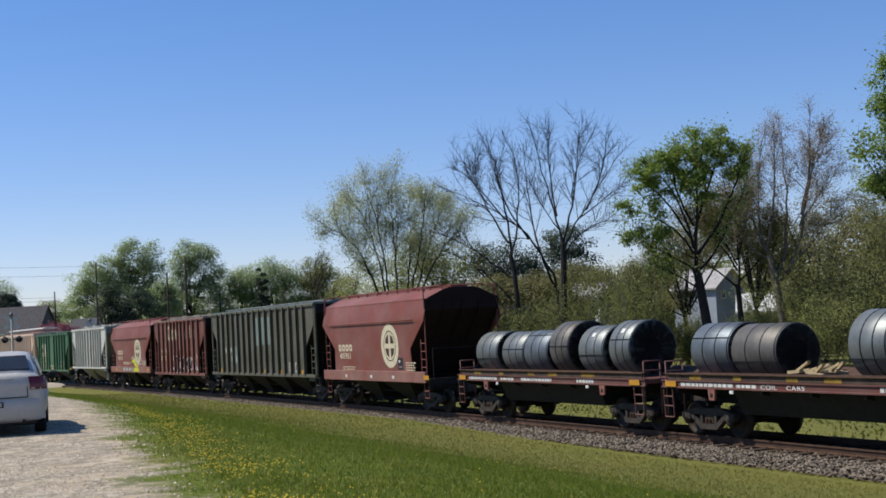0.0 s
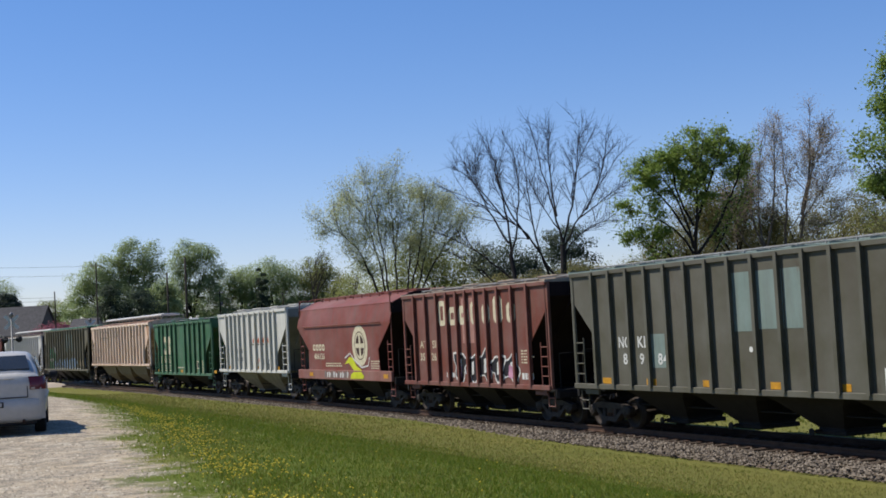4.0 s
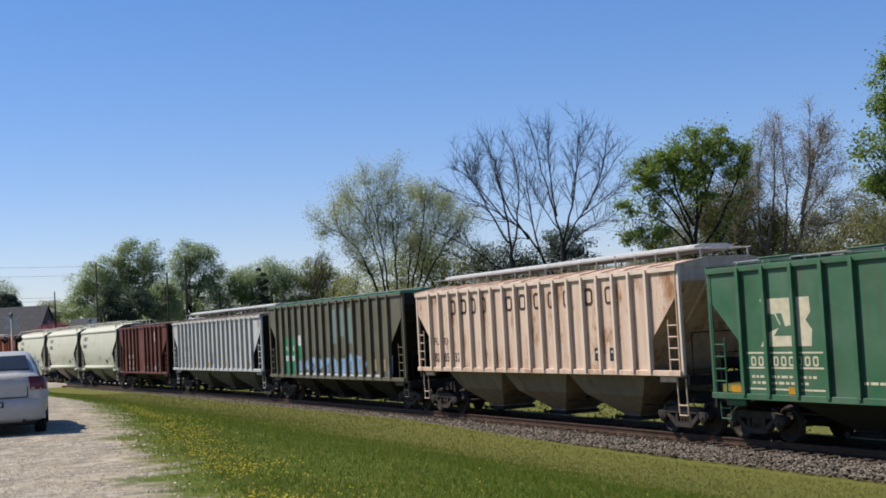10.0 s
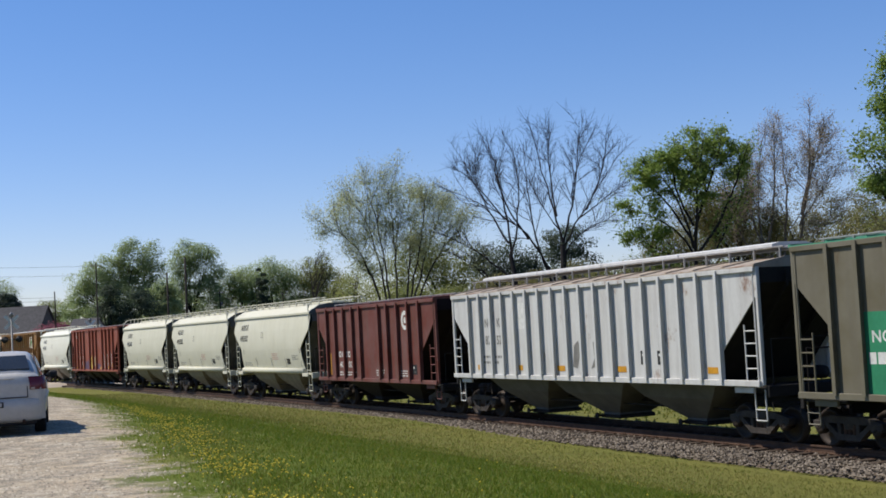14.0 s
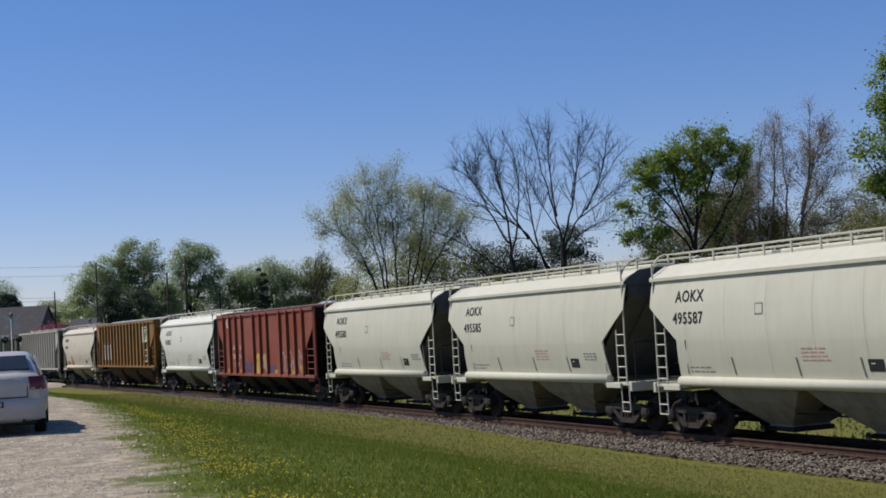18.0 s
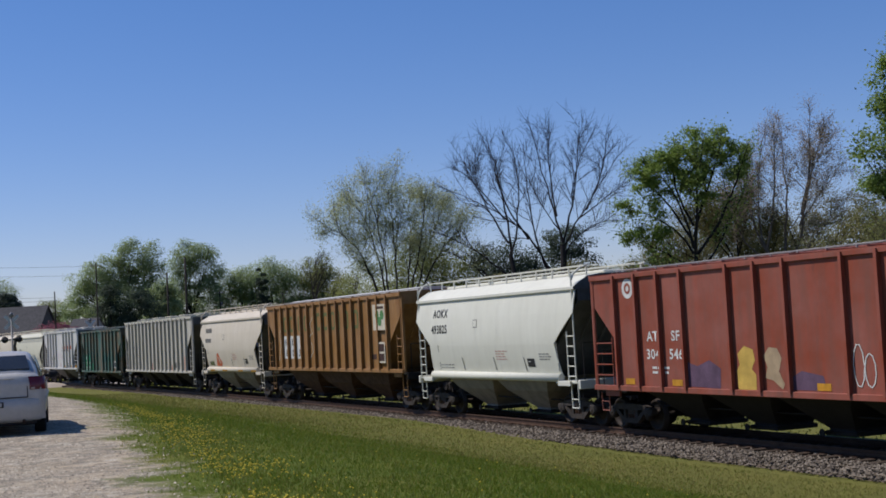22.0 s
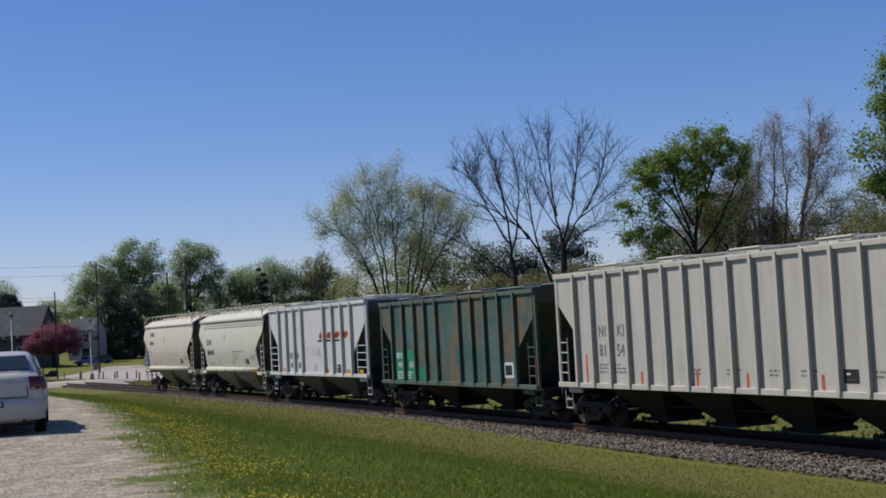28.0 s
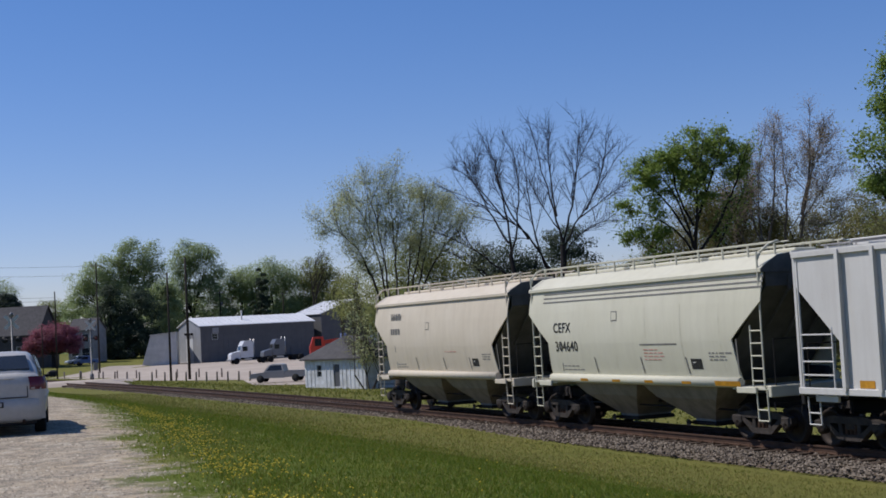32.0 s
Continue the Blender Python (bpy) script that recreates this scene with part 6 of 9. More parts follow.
    part("boot_seam", bm, PLASTIC, car)
    bm = bmesh.new()
    rows = [[(x, -0.06 * (1 - (x / 0.86) ** 4) + (0.12 if abs(x) > 0.8 else 0), z) for x in [-0.86 + 1.72 * i / 16 for i in range(17)]] for z in (0.27, 0.34, 0.50, 0.62, 0.655)]
    rows[0] = [(x, y + 0.04, z) for x, y, z in rows[0]]
    rows[-1] = [(x, y + 0.05, z) for x, y, z in rows[-1]]
    ringed(bm, rows, cap=False)
    part("bumper", bm, CAR_WHITE, car, "white rear bumper")
    bm = bmesh.new()
    bevelled(bm, -0.17, 0.17, -0.075, -0.058, 0.50, 0.60, 0.006)
    plate = part("plate", bm, PLASTIC, car, "dark-framed licence plate")
    bm = bmesh.new()
    bevelled(bm, -0.14, 0.14, -0.082, -0.073, 0.52, 0.585, 0.004)
    part("plate_bar", bm, CAR_GREY, plate)
    bm = bmesh.new()
    bevelled(bm, -0.35, 0.35, -0.014, 0.01, 0.985, 1.01, 0.006)
    part("boot_handle", bm, CAR_WHITE, car)
    bm = bmesh.new()
    turned(bm, [(-0.012, 0.0), (-0.012, 0.045), (0.012, 0.05)], 16, "y", (0, -0.01, 0.86))
    part("badge", bm, PLASTIC, car)
    bm = bmesh.new()
    tube(bm, (0.5, -0.05, 0.25), (0.5, 0.4, 0.25), 0.03, n=10)
    part("exhaust", bm, RUSTY, car)
    bm = bmesh.new()
    bevelled(bm, -0.7, 0.7, 0.1, 4.3, 0.17, 0.3, 0.03)
    part("underbody", bm, PLASTIC, car)


sedan(Matrix.LocRotScale(Vector((-7.97, 23.16, ground_z(-7.97, 23.16) + 0.005)), Euler((0, 0, radians(16.0))), None))

# ---- beyond the line: lot, road, crossing ----
CONCRETE = plain("pale_concrete", (0.50, 0.42, 0.34), 0.9, 0.0, 0.2, 0.15, bump=0.1)


def sheet(name, label, pts, material, lift):
    bm = bmesh.new()
    bm.faces.new([bm.verts.new((x, y, lift)) for x, y in pts])
    bmesh.ops.recalc_face_normals(bm, faces=bm.faces)
    ob = part(name, bm, material)
    tagged(ob, label, name, kind="structure")


def along(pts, y):
    for (y0, x0), (y1, x1) in zip(pts, pts[1:]):
        if y <= y1:
            return x0 + (x1 - x0) * (y - y0) / (y1 - y0)
    return pts[-1][1]


def lot_sheet():
    bm = bmesh.new()
    west = ((119, -17.5), (141, -22), (158, -40), (178, -56), (215, -60), (240, -58), (258, -57), (264, -57), (300, -55))
    east = ((119, -11.5), (141, -9), (160, -4), (300, -4))
    rings = []
    for j in range(61):
        y = 119 + 3 * j
        a, b = along(west, y), along(east, y)
        rings.append([(a + (b - a) * i / 30, y, ground_z(a + (b - a) * i / 30, y) + 0.05) for i in range(31)])
    ringed(bm, rings, cap=False)
    tagged(part("pavement", bm, CONCRETE), "pale concrete lot beside the metal building", "pavement", kind="structure")


lot_sheet()


def crossing_road():
    bm = bmesh.new()
    rings = []
    for i in range(41):
        d = -70 + 3.5 * i
        p, a = on_line(-76)
        p = p + (Vector((-0.2, 0.98, 0)) if d > 0 else Vector((0.9, 0.43, 0))) * d
        z = max(ground_z(p.x, p.y) + 0.03, 0.0 - max(0, abs(d) - 3.5) * 0.07) if d > 0 else max(ground_z(p.x, p.y) + 0.02, -max(0, abs(d) - 3.5) * 0.07)
        t = (Vector((0.98, 0.2, 0)) if d > 0 else Vector((0.7, -0.72, 0))) * 3.4
        rings.append([(p.x - t.x * 1.7, p.y - t.y * 1.7, z - 0.7), (p.x - t.x, p.y - t.y, z - 0.01), (p.x, p.y, z + 0.02), (p.x + t.x, p.y + t.y, z - 0.01), (p.x + t.x * 1.7, p.y + t.y * 1.7, z - 0.7)])
    ringed(bm, rings, cap=False, smooth=False)
    tagged(part("road", bm, CONCRETE), "pale road over the level crossing", "road", kind="structure")


crossing_road()
POLE_WOOD = plain("dark_pole_wood", (0.05, 0.04, 0.032), 0.9, 0.0, 0.4, 3.0)
POST_WOOD = plain("grey_post_wood", (0.36, 0.30, 0.24), 0.9, 0.0, 0.4, 3.0)
SIGN_GREY = plain("sign_aluminium", (0.20, 0.20, 0.20), 0.5, 0.3, 0.2, 3.0)
LAMP_RED = plain("unlit_red_lens", (0.12, 0.015, 0.015), 0.3, 0.0, 0.2, 3.0)


def fence_posts():
    line = [(-44.5, 160), (-31, 148), (-20.5, 136.5)]
    root = thing("bollard_fence", "row of short grey wooden posts along the lot", "fence")
    bm = bmesh.new()
    turned(bm, [(-0.3, 0.10), (1.0, 0.095), (1.06, 0.05)], 8, "z")
    post = meshed("post", bm, POST_WOOD)
    n = 16
    for i in range(n):
        f = i / (n - 1) * 2
        k = min(1, int(f))
        (x0, y0), (x1, y1) = line[k], line[k + 1]
        x, y = x0 + (x1 - x0) * (f - k), y0 + (y1 - y0) * (f - k)
        part("post", post, POST_WOOD, root, at=pose(x, y, ground_z(x, y), rz=i * 37))
    for i in range(13):
        x, y = -66 + i * 3.3, 196 - i * 3.5
        part("post", post, POST_WOOD, root, at=pose(x, y, -1.46, rz=i * 31))


fence_posts()


def utility_pole(x, y, h, label, arms=0, r=0.15, turn=0.0, box_at=None):
    z = ground_z(x, y)
    root = thing("utility_pole", label, "utility pole", pose(x, y, z, 0, 0, turn))
    bm = bmesh.new()
    turned(bm, [(-0.5, r), (h * 0.5, r * 0.85), (h, r * 0.65)], 10, "z")
    part("pole", bm, POLE_WOOD, root)
    for k in range(arms):
        bm = bmesh.new()
        bevelled(bm, -1.2, 1.2, -0.06, 0.06, h - 0.5 - k * 1.0, h - 0.37 - k * 1.0, 0.01)
        arm = part("crossarm", bm, POST_WOOD, root)
        for u in (-1.1, -0.6, 0.6, 1.1):
            bm = bmesh.new()
            turned(bm, [(h - 0.37 - k, 0.03), (h - 0.3 - k, 0.06), (h - 0.2 - k, 0.04)], 8, "z", (u, 0, 0))
            part("insulator", bm, SIGN_GREY, arm)
    if box_at:
        bm = bmesh.new()
        turned(bm, [(box_at, 0.02), (box_at, 0.28), (box_at + 0.9, 0.28), (box_at + 0.95, 0.1)], 12, "z", (0.4, 0, 0))
        part("transformer", bm, SIGN_GREY, root)
    return root


utility_pole(-31.46, 150, 12.26, "thin dark wooden utility pole beside the lot", r=0.14)
utility_pole(-29.74, 152, 14.07, "tall dark wooden utility pole beside the lot", r=0.17)
utility_pole(-55.28, 210, 17.45, "wooden utility pole carrying two wires by the trees", 1, turn=60)
utility_pole(-50.18, 170, 11.23, "thin wooden utility pole by the crossing", 0, 0.12)
utility_pole(-56.23, 330, 16.23, "utility pole with crossarm behind the metal building", 1, 0.2, 10, 12.5)
utility_pole(-40.51, 330, 15.11, "utility pole with crossarm behind the metal building", 1, 0.2, 10)
utility_pole(-61.16, 200, 7.98, "thin sign pole near the redbud", 0, 0.1)


def wires():
    WIRE = plain("wire", (0.10, 0.10, 0.11), 0.6, 0.3, 0.1, 2.0)
    for a, b, name in (((-54.7, 210, 15.5), (-84.94, 190, 16.29), "overhead_wire"), ((-54.76, 210, 14.06), (-84.97, 190, 14.99), "overhead_wire"), ((-49.88, 170, 9.36), (-63.29, 150, 10.1), "overhead_wire"), ((-49.9, 170, 9), (-63.32, 150, 9.2), "overhead_wire")):
        bm = bmesh.new()
        a, b = Vector(a), Vector(b)
        pts = [a.lerp(b, k / 10) - Vector((0, 0, 0.35 * math.sin(k / 10 * math.pi))) for k in range(11)]
        for p, q in zip(pts, pts[1:]):
            tube(bm, p, q, 0.022, n=4, cap=False)
        tagged(part(name, bm, WIRE), "thin dark overhead wire between poles", "wire")


wires()


def crossing_signal(x, y, z, h, turn, label):
    root = thing("crossing_signal", label, "crossing signal", pose(x, y, z, 0, 0, turn))
    bm = bmesh.new()
    turned(bm, [(-0.2, 0.18), (0.3, 0.18), (0.35, 0.06), (h, 0.05)], 10, "z")
    part("mast", bm, SIGN_GREY, root, "grey aluminium mast")
    for s in (-1, 1):
        bm = bmesh.new()
        c, d = math.cos(s * 0.8), math.sin(s * 0.8)
        prism(bm, [(-0.6 * c - 0.1 * d, h - 0.35 - 0.6 * d + 0.1 * c), (-0.6 * c + 0.1 * d, h - 0.35 - 0.6 * d - 0.1 * c), (0.6 * c + 0.1 * d, h - 0.35 + 0.6 * d - 0.1 * c), (0.6 * c - 0.1 * d, h - 0.35 + 0.6 * d + 0.1 * c)], -0.1 - 0.012 * s, -0.09 - 0.012 * s)
        part("crossbuck", bm, WHITE, root, "white crossbuck board")
        bm = bmesh.new()
        turned(bm, [(-0.1, 0.0), (-0.1, 0.22), (-0.07, 0.22), (-0.07, 0.0)], 18, "y", (s * 0.45, 0, h - 1.5))
        disc = part("lamp_disc", bm, PLASTIC, root, "black signal backing disc")
        bm = bmesh.new()
        turned(bm, [(-0.16, 0.0), (-0.14, 0.10), (-0.1, 0.12)], 14, "y", (s * 0.45, 0, h - 1.5))
        turned(bm, [(-0.3, 0.13), (-0.1, 0.13)], 14, "y", (s * 0.45, 0, h - 1.5))
        part("lens", bm, LAMP_RED, disc)
    bm = bmesh.new()
    tube(bm, (-0.5, 0, h - 1.5), (0.5, 0, h - 1.5), 0.03, n=6)
    part("lamp_arm", bm, PLASTIC, root)
    bm = bmesh.new()
    turned(bm, [(h, 0.05), (h + 0.05, 0.16), (h + 0.25, 0.12), (h + 0.3, 0.0)], 12, "z")
    part("bell", bm, SIGN_GREY, root)
    bm = bmesh.new()
    bevelled(bm, 0.15, 0.55, -0.25, 0.25, 0.6, 1.3, 0.03)
    part("gate_motor", bm, SIGN_GREY, root)


crossing_signal(*(-32.04, 119, 0.18), 5.0, 20, "grey crossing signal mast with black lamp discs and crossbuck")
crossing_signal(*(-28.91, 88, 0.93), 4.3, 200, "crossing signal mast with black lamps standing behind the sedan")

# ---- buildings ----
METAL_DARK = plain("dark_grey_cladding", (0.135, 0.135, 0.142), 0.6, 0.1, 0.15, 0.8)
METAL_MID = plain("grey_cladding", (0.34, 0.345, 0.355), 0.6, 0.1, 0.15, 0.8)
GALVANISED = plain("galvanised_cladding", (0.66, 0.64, 0.60), 0.6, 0.0, 0.2, 0.8)
METAL_ROOF = plain("white_metal_roof", (0.80, 0.80, 0.80), 0.5, 0.0, 0.1, 0.3)
HOUSE_WHITE = plain("white_siding", (0.66, 0.68, 0.70), 0.7, 0.0, 0.12, 1.0)
SHED_WHITE = plain("flaking_white_boards", (0.80, 0.82, 0.84), 0.8, 0.0, 0.3, 1.6, other=(0.42, 0.41, 0.39))
# White walls given blue-grey, so that their shade is in the colour.
SIDING_SHADED = plain("shaded_white_siding", (0.36, 0.40, 0.47), 0.7, 0.0, 0.15, 1.0)
SIDING_GREY = plain("weathered_grey_siding", (0.30, 0.30, 0.31), 0.7, 0.0, 0.35, 0.6)
SHINGLE = plain("grey_shingles", (0.10, 0.095, 0.095), 0.9, 0.0, 0.3, 2.0, bump=0.3)
SHINGLE2 = plain("pale_shingles", (0.42, 0.40, 0.39), 0.9, 0.0, 0.25, 2.0, bump=0.2)
BRICK_DARK = plain("dark_house_siding", (0.09, 0.085, 0.085), 0.8, 0.0, 0.3, 1.0)
PANE = plain("window_glass", (0.03, 0.035, 0.045), 0.1, 0.0, 0.2, 2.0)


def pierced(bm, length, y0, y1, eave, holes):
    """A wall from y0 to y1 in one piece, with the holes (from, to, sill, head) cut through it."""
    xs = sorted({0.0, length} | {v for h in holes for v in h[:2]})
    zs = sorted({-0.4, eave} | {max(-0.4, v) for h in holes for v in h[2:]})
    solid = {(i, j) for i in range(len(xs) - 1) for j in range(len(zs) - 1)
             if not any(h[0] <= xs[i] < h[1] and h[2] <= zs[j] < h[3] for h in holes)}
    dots = {}

    def dot(i, j, y):
        if (i, j, y) not in dots:
            dots[i, j, y] = bm.verts.new((xs[i], y, zs[j]))
        return dots[i, j, y]
    for i, j in solid:
        ring = ((i, j), (i + 1, j), (i + 1, j + 1), (i, j + 1))
        bm.faces.new([dot(a, b, y0) for a, b in ring])
        bm.faces.new([dot(a, b, y1) for a, b in ring[::-1]])
        for k, (di, dj) in enumerate(((0, -1), (1, 0), (0, 1), (-1, 0))):
            if (i + di, j + dj) not in solid:
                (a, b), (c, d) = ring[k], ring[(k + 1) % 4]
                bm.faces.new((dot(c, d, y0), dot(a, b, y0), dot(a, b, y1), dot(c, d, y1)))


def building(name, label, category, at, length, depth, eave, rise, wall, roof, openings=(), over=0.3, ribs=0.0, gable=None, hip=False):
    """A gabled building: x along its ridge, the front wall at y = 0. openings: wall, from, to, sill, head, kind."""
    root = thing(name, label, category, at)
    t = 0.15
    for side, (y0, y1) in (("front", (0, t)), ("back", (depth - t, depth))):
        cuts = sorted(o[1:] for o in openings if o[0] == side)
        bm = bmesh.new()
        pierced(bm, length, y0, y1, eave, [c[:4] for c in cuts])
        part("wall", bm, wall, root)
        for a, b, s, hd, kind in cuts:
            bm = bmesh.new()
            m = 0.06
            ya = y0 + 0.05
            if kind == "window":
                box(bm, a + m, b - m, ya + 0.04, ya + 0.06, s + m, hd - m)
                win = part("window", bm, PANE, root)
                bm = bmesh.new()
                for r in ((a, a + m, s, hd), (b - m, b, s, hd), (a + m, b - m, s, s + m), (a + m, b - m, hd - m, hd), (a + m, b - m, (s + hd) / 2 - 0.02, (s + hd) / 2 + 0.02)):
                    box(bm, r[0], r[1], ya - 0.06, ya + 0.06, r[2], r[3])
                part("frame", bm, HOUSE_WHITE, win)
            else:
                bevelled(bm, a + 0.02, b - 0.02, ya + 0.02, ya + 0.08, max(0, s), hd - 0.02, 0.01)
                part("door", bm, HOUSE_WHITE if kind == "white_door" else METAL_DARK, root)
        if ribs:
            bm = bmesh.new()
            box(bm, -0.03, 0.03, -0.03, 0.0, -0.3, eave)
            seam = meshed("cladding_rib", bm, wall)
            if side == "front":
                n = int(length / ribs)
                for i in range(n):
                    x = ribs * (i + 0.5)
                    if all(not (o[1] - 0.05 < x < o[2] + 0.05) for o in openings if o[0] == "front"):
                        part("cladding_rib", seam, wall, root, at=pose(x, 0, 0))
    for x0, x1, side in ((0, t, "left"), (length - t, length, "right")):
        bm = bmesh.new()
        prism(bm, [(t, -0.4), (depth - t, -0.4), (depth - t, eave), (depth / 2, eave + (0.01 if hip else rise * 0.97)), (t, eave)], x0, x1, "x")
        part("gable_wall", bm, gable or wall, root)
        for o in openings:
            if o[0] == side:
                _, a, b, s, hd, kind = o
                bm = bmesh.new()
                xa = x0 - 0.05 if side == "left" else x1 + 0.002
                bevelled(bm, xa, xa + 0.048, a, b, s, hd, 0.005)
                win = part("window" if kind == "window" else "door", bm, PANE if kind == "window" else HOUSE_WHITE, root)
                if kind == "window":
                    bm = bmesh.new()
                    for r in ((a - 0.08, a, s - 0.08, hd + 0.08), (b, b + 0.08, s - 0.08, hd + 0.08), (a, b, s - 0.08, s), (a, b, hd, hd + 0.08)):
                        box(bm, xa - 0.012, xa + 0.05, *r)
                    part("frame", bm, HOUSE_WHITE, win)
    sl = rise / (depth / 2)
    if hip:
        c, e, u = depth / 2, eave - 0.05, eave + rise
        low = [(-over, -over, e), (length + over, -over, e), (length + over, depth + over, e), (-over, depth + over, e)]
        ridge = [(c, c, u), (max(c + 0.1, length - c), c, u)]
        for pts in ((low[0], low[1], ridge[1], ridge[0]), (low[1], low[2], ridge[1]), (low[2], low[3], ridge[0], ridge[1]), (low[3], low[0], ridge[0])):
            bm = bmesh.new()
            a = [bm.verts.new(p) for p in pts]
            b = [bm.verts.new((p[0], p[1], p[2] + 0.12)) for p in pts]
            bm.faces.new(a[::-1]), bm.faces.new(b)
            for k in range(len(a)):
                bm.faces.new((a[k], a[(k + 1) % len(a)], b[(k + 1) % len(a)], b[k]))
            part("roof", bm, roof, root)
        return root
    for s in (0, 1):
        bm = bmesh.new()
        y_e, y_r = (-over, depth / 2) if s == 0 else (depth + over, depth / 2)
        z_e, z_r = eave - over * sl, eave + rise
        prism(bm, [(y_e, z_e), (y_r, z_r), (y_r, z_r + 0.14), (y_e, z_e + 0.14)], -over, length + over, "x")
        part("roof", bm, roof, root)
        if roof == METAL_ROOF and s == 0:
            bm = bmesh.new()
            prism(bm, [(y_e, z_e + 0.14), (y_r, z_r + 0.14), (y_r, z_r + 0.19), (y_e, z_e + 0.19)], -0.03, 0.03, "x")
            seam = meshed("roof_seam", bm, roof)
            for i in range(int(length / 1.2) + 1):
                part("roof_seam", seam, roof, root, at=pose(i * 1.2, 0, 0))
    return root


def faced(a, b):
    """The pose of a front wall that runs from a to b on the ground."""
    a, b = Vector(a), Vector(b)
    d = b - a
    return Matrix.LocRotScale(Vector((a.x, a.y, -1.46)), Euler((0, 0, math.atan2(d.y, d.x))), None), math.hypot(d.x, d.y)


m, L = faced((-46.54, 250, -1.28), (-26.3, 261.5, -2.22))
# gable lighter than the front wall: the sun on it is put into colour
shop = building("metal_building", "dark grey metal-clad workshop with a white metal roof", "building", m, L, 13.0, 6.9, 1.6, METAL_DARK, METAL_ROOF,
                [("front", 2.2, 3.4, 4.3, 5.4, "window"), ("front", 6.0, 7.0, 0, 2.2, "door"), ("front", 17, 18.2, 0, 2.2, "door"), ("left", 4.5, 8.5, 0.0, 4.6, "door")], ribs=1.0, gable=METAL_MID)
corner, turn = Vector((-24.9, 263.0, -1.46)), radians(-60.4)
m = Matrix.LocRotScale(corner - 15.0 * Vector((math.cos(turn), math.sin(turn), 0)), Euler((0, 0, turn)), None)
building("metal_building", "dark metal building with a white roof, gable end to the lot", "building", m, 15.0, 15.0, 8.3, 2.6, METAL_DARK, METAL_ROOF, [("right", 9, 12, 0, 3.6, "door")], ribs=1.0)
bm = bmesh.new()
tube(bm, (9.6, 3.4, 7.2), (9.6, 3.4, 9.4), 0.16, n=10)
turned(bm, [(9.4, 0.24), (9.55, 0.24), (9.7, 0.02)], 10, "z", (9.6, 3.4, 0))
part("flue", bm, GALVANISED, shop, "pale metal flue with a cap")
bm = bmesh.new()
bevelled(bm, 2.3, 3.6, -0.12, -0.01, 5.5, 6.5, 0.03)
part("wall_unit", bm, METAL_MID, shop)
for y in (4.6, 6.4, 8.2):
    bm = bmesh.new()
    bevelled(bm, -0.4, -0.02, y - 0.2, y + 0.2, 5.3, 5.75, 0.04)
    part("wall_lamp", bm, BLACK, shop)
# low lean-to with a sloping side
m, L = faced((-57.27, 247, -1.36), (-50.73, 248, -1.42))
lean = thing("lean_to_shed", "grey sheet-metal lean-to shed with a sloping side", "shed", m)
bm = bmesh.new()
prism(bm, [(0, -0.4), (L, -0.4), (L, 6.0), (1.9, 5.6)], 0, 9)
part("cladding", bm, GALVANISED, lean)
bm = bmesh.new()
prism(bm, [(1.7, 5.62), (L + 0.1, 6.03), (L + 0.1, 6.15), (1.7, 5.75)], -0.2, 9.2)
part("roof", bm, GALVANISED, lean)
for i in range(6):
    bm = bmesh.new()
    x = 1.2 + i * 0.95
    box(bm, x, x + 0.06, -0.03, 0.0, -0.2, 5.3 if x > 2 else 3.0)
    part("cladding_rib", bm, GALVANISED, lean)

# small flaking shed by the line
m, L = faced((-11.64, 107, -1.34), (-6.5, 102.5, -1.48))
m = Matrix.Translation((0, 0, 0.25)) @ m
building("shed", "small flaking white wooden shed with a grey hipped roof", "shed", m, L, 4.6, 2.15, 1.7, SHED_WHITE, SHINGLE, [("front", 1.35, 2.0, 0.75, 1.75, "window"), ("front", 3.3, 4.0, 0.0, 1.75, "door")], ribs=0.45, hip=True)

# houses glimpsed through the trees
building("house", "white gabled house with a light roof behind the trees, shade in its wall colour", "house", Matrix.LocRotScale(Vector((20.3, 118, 1.43)), Euler((0, 0, radians(-50))), None), 4.7, 4.2, 3.8, 1.5, SIDING_SHADED, SHINGLE2, [("right", 0.75, 1.25, 2.85, 3.5, "window"), ("right", 2.65, 3.15, 2.85, 3.5, "window"), ("front", 1.2, 2.0, 1.4, 2.5, "window")])
building("house", "low house with a sunlit white metal roof behind the trees", "house", Matrix.LocRotScale(Vector((23.2, 105, 0.5)), Euler((0, 0, radians(-15))), None), 2.9, 4.0, 2.5, 1.3, HOUSE_WHITE, METAL_ROOF, [("front", 1.2, 2.2, 1.0, 2.2, "window"), ("right", 1.6, 2.4, 1.2, 2.2, "window")])
building("house", "long grey-roofed outbuilding behind the bare tree", "house", Matrix.LocRotScale(Vector((4.6, 125, 0.56)), Euler((0, 0, radians(-10))), None), 9.0, 6.0, 3.0, 1.5, METAL_MID, SHINGLE, [("front", 2, 3, 1, 2, "window")])
building("house", "small white gabled house behind the bare tree", "house", Matrix.LocRotScale(Vector((12.04, 135, 0.27)), Euler((0, 0, radians(-60))), None), 6.0, 3.2, 4.6, 1.7, HOUSE_WHITE, SHINGLE2, [("front", 1, 1.8, 2.6, 3.6, "window")])
building("house", "dark house with a steep gabled roof by the crossing", "house", Matrix.LocRotScale(Vector((-84.25, 240, -0.6)), Euler((0, 0, radians(-8))), None), 10.5, 9.0, 6.2, 5.0, BRICK_DARK, SHINGLE, [("front", 2, 3, 2.6, 4, "window"), ("front", 6.5, 7.5, 2.6, 4, "window"), ("right", 3, 4, 3, 4.2, "window")])
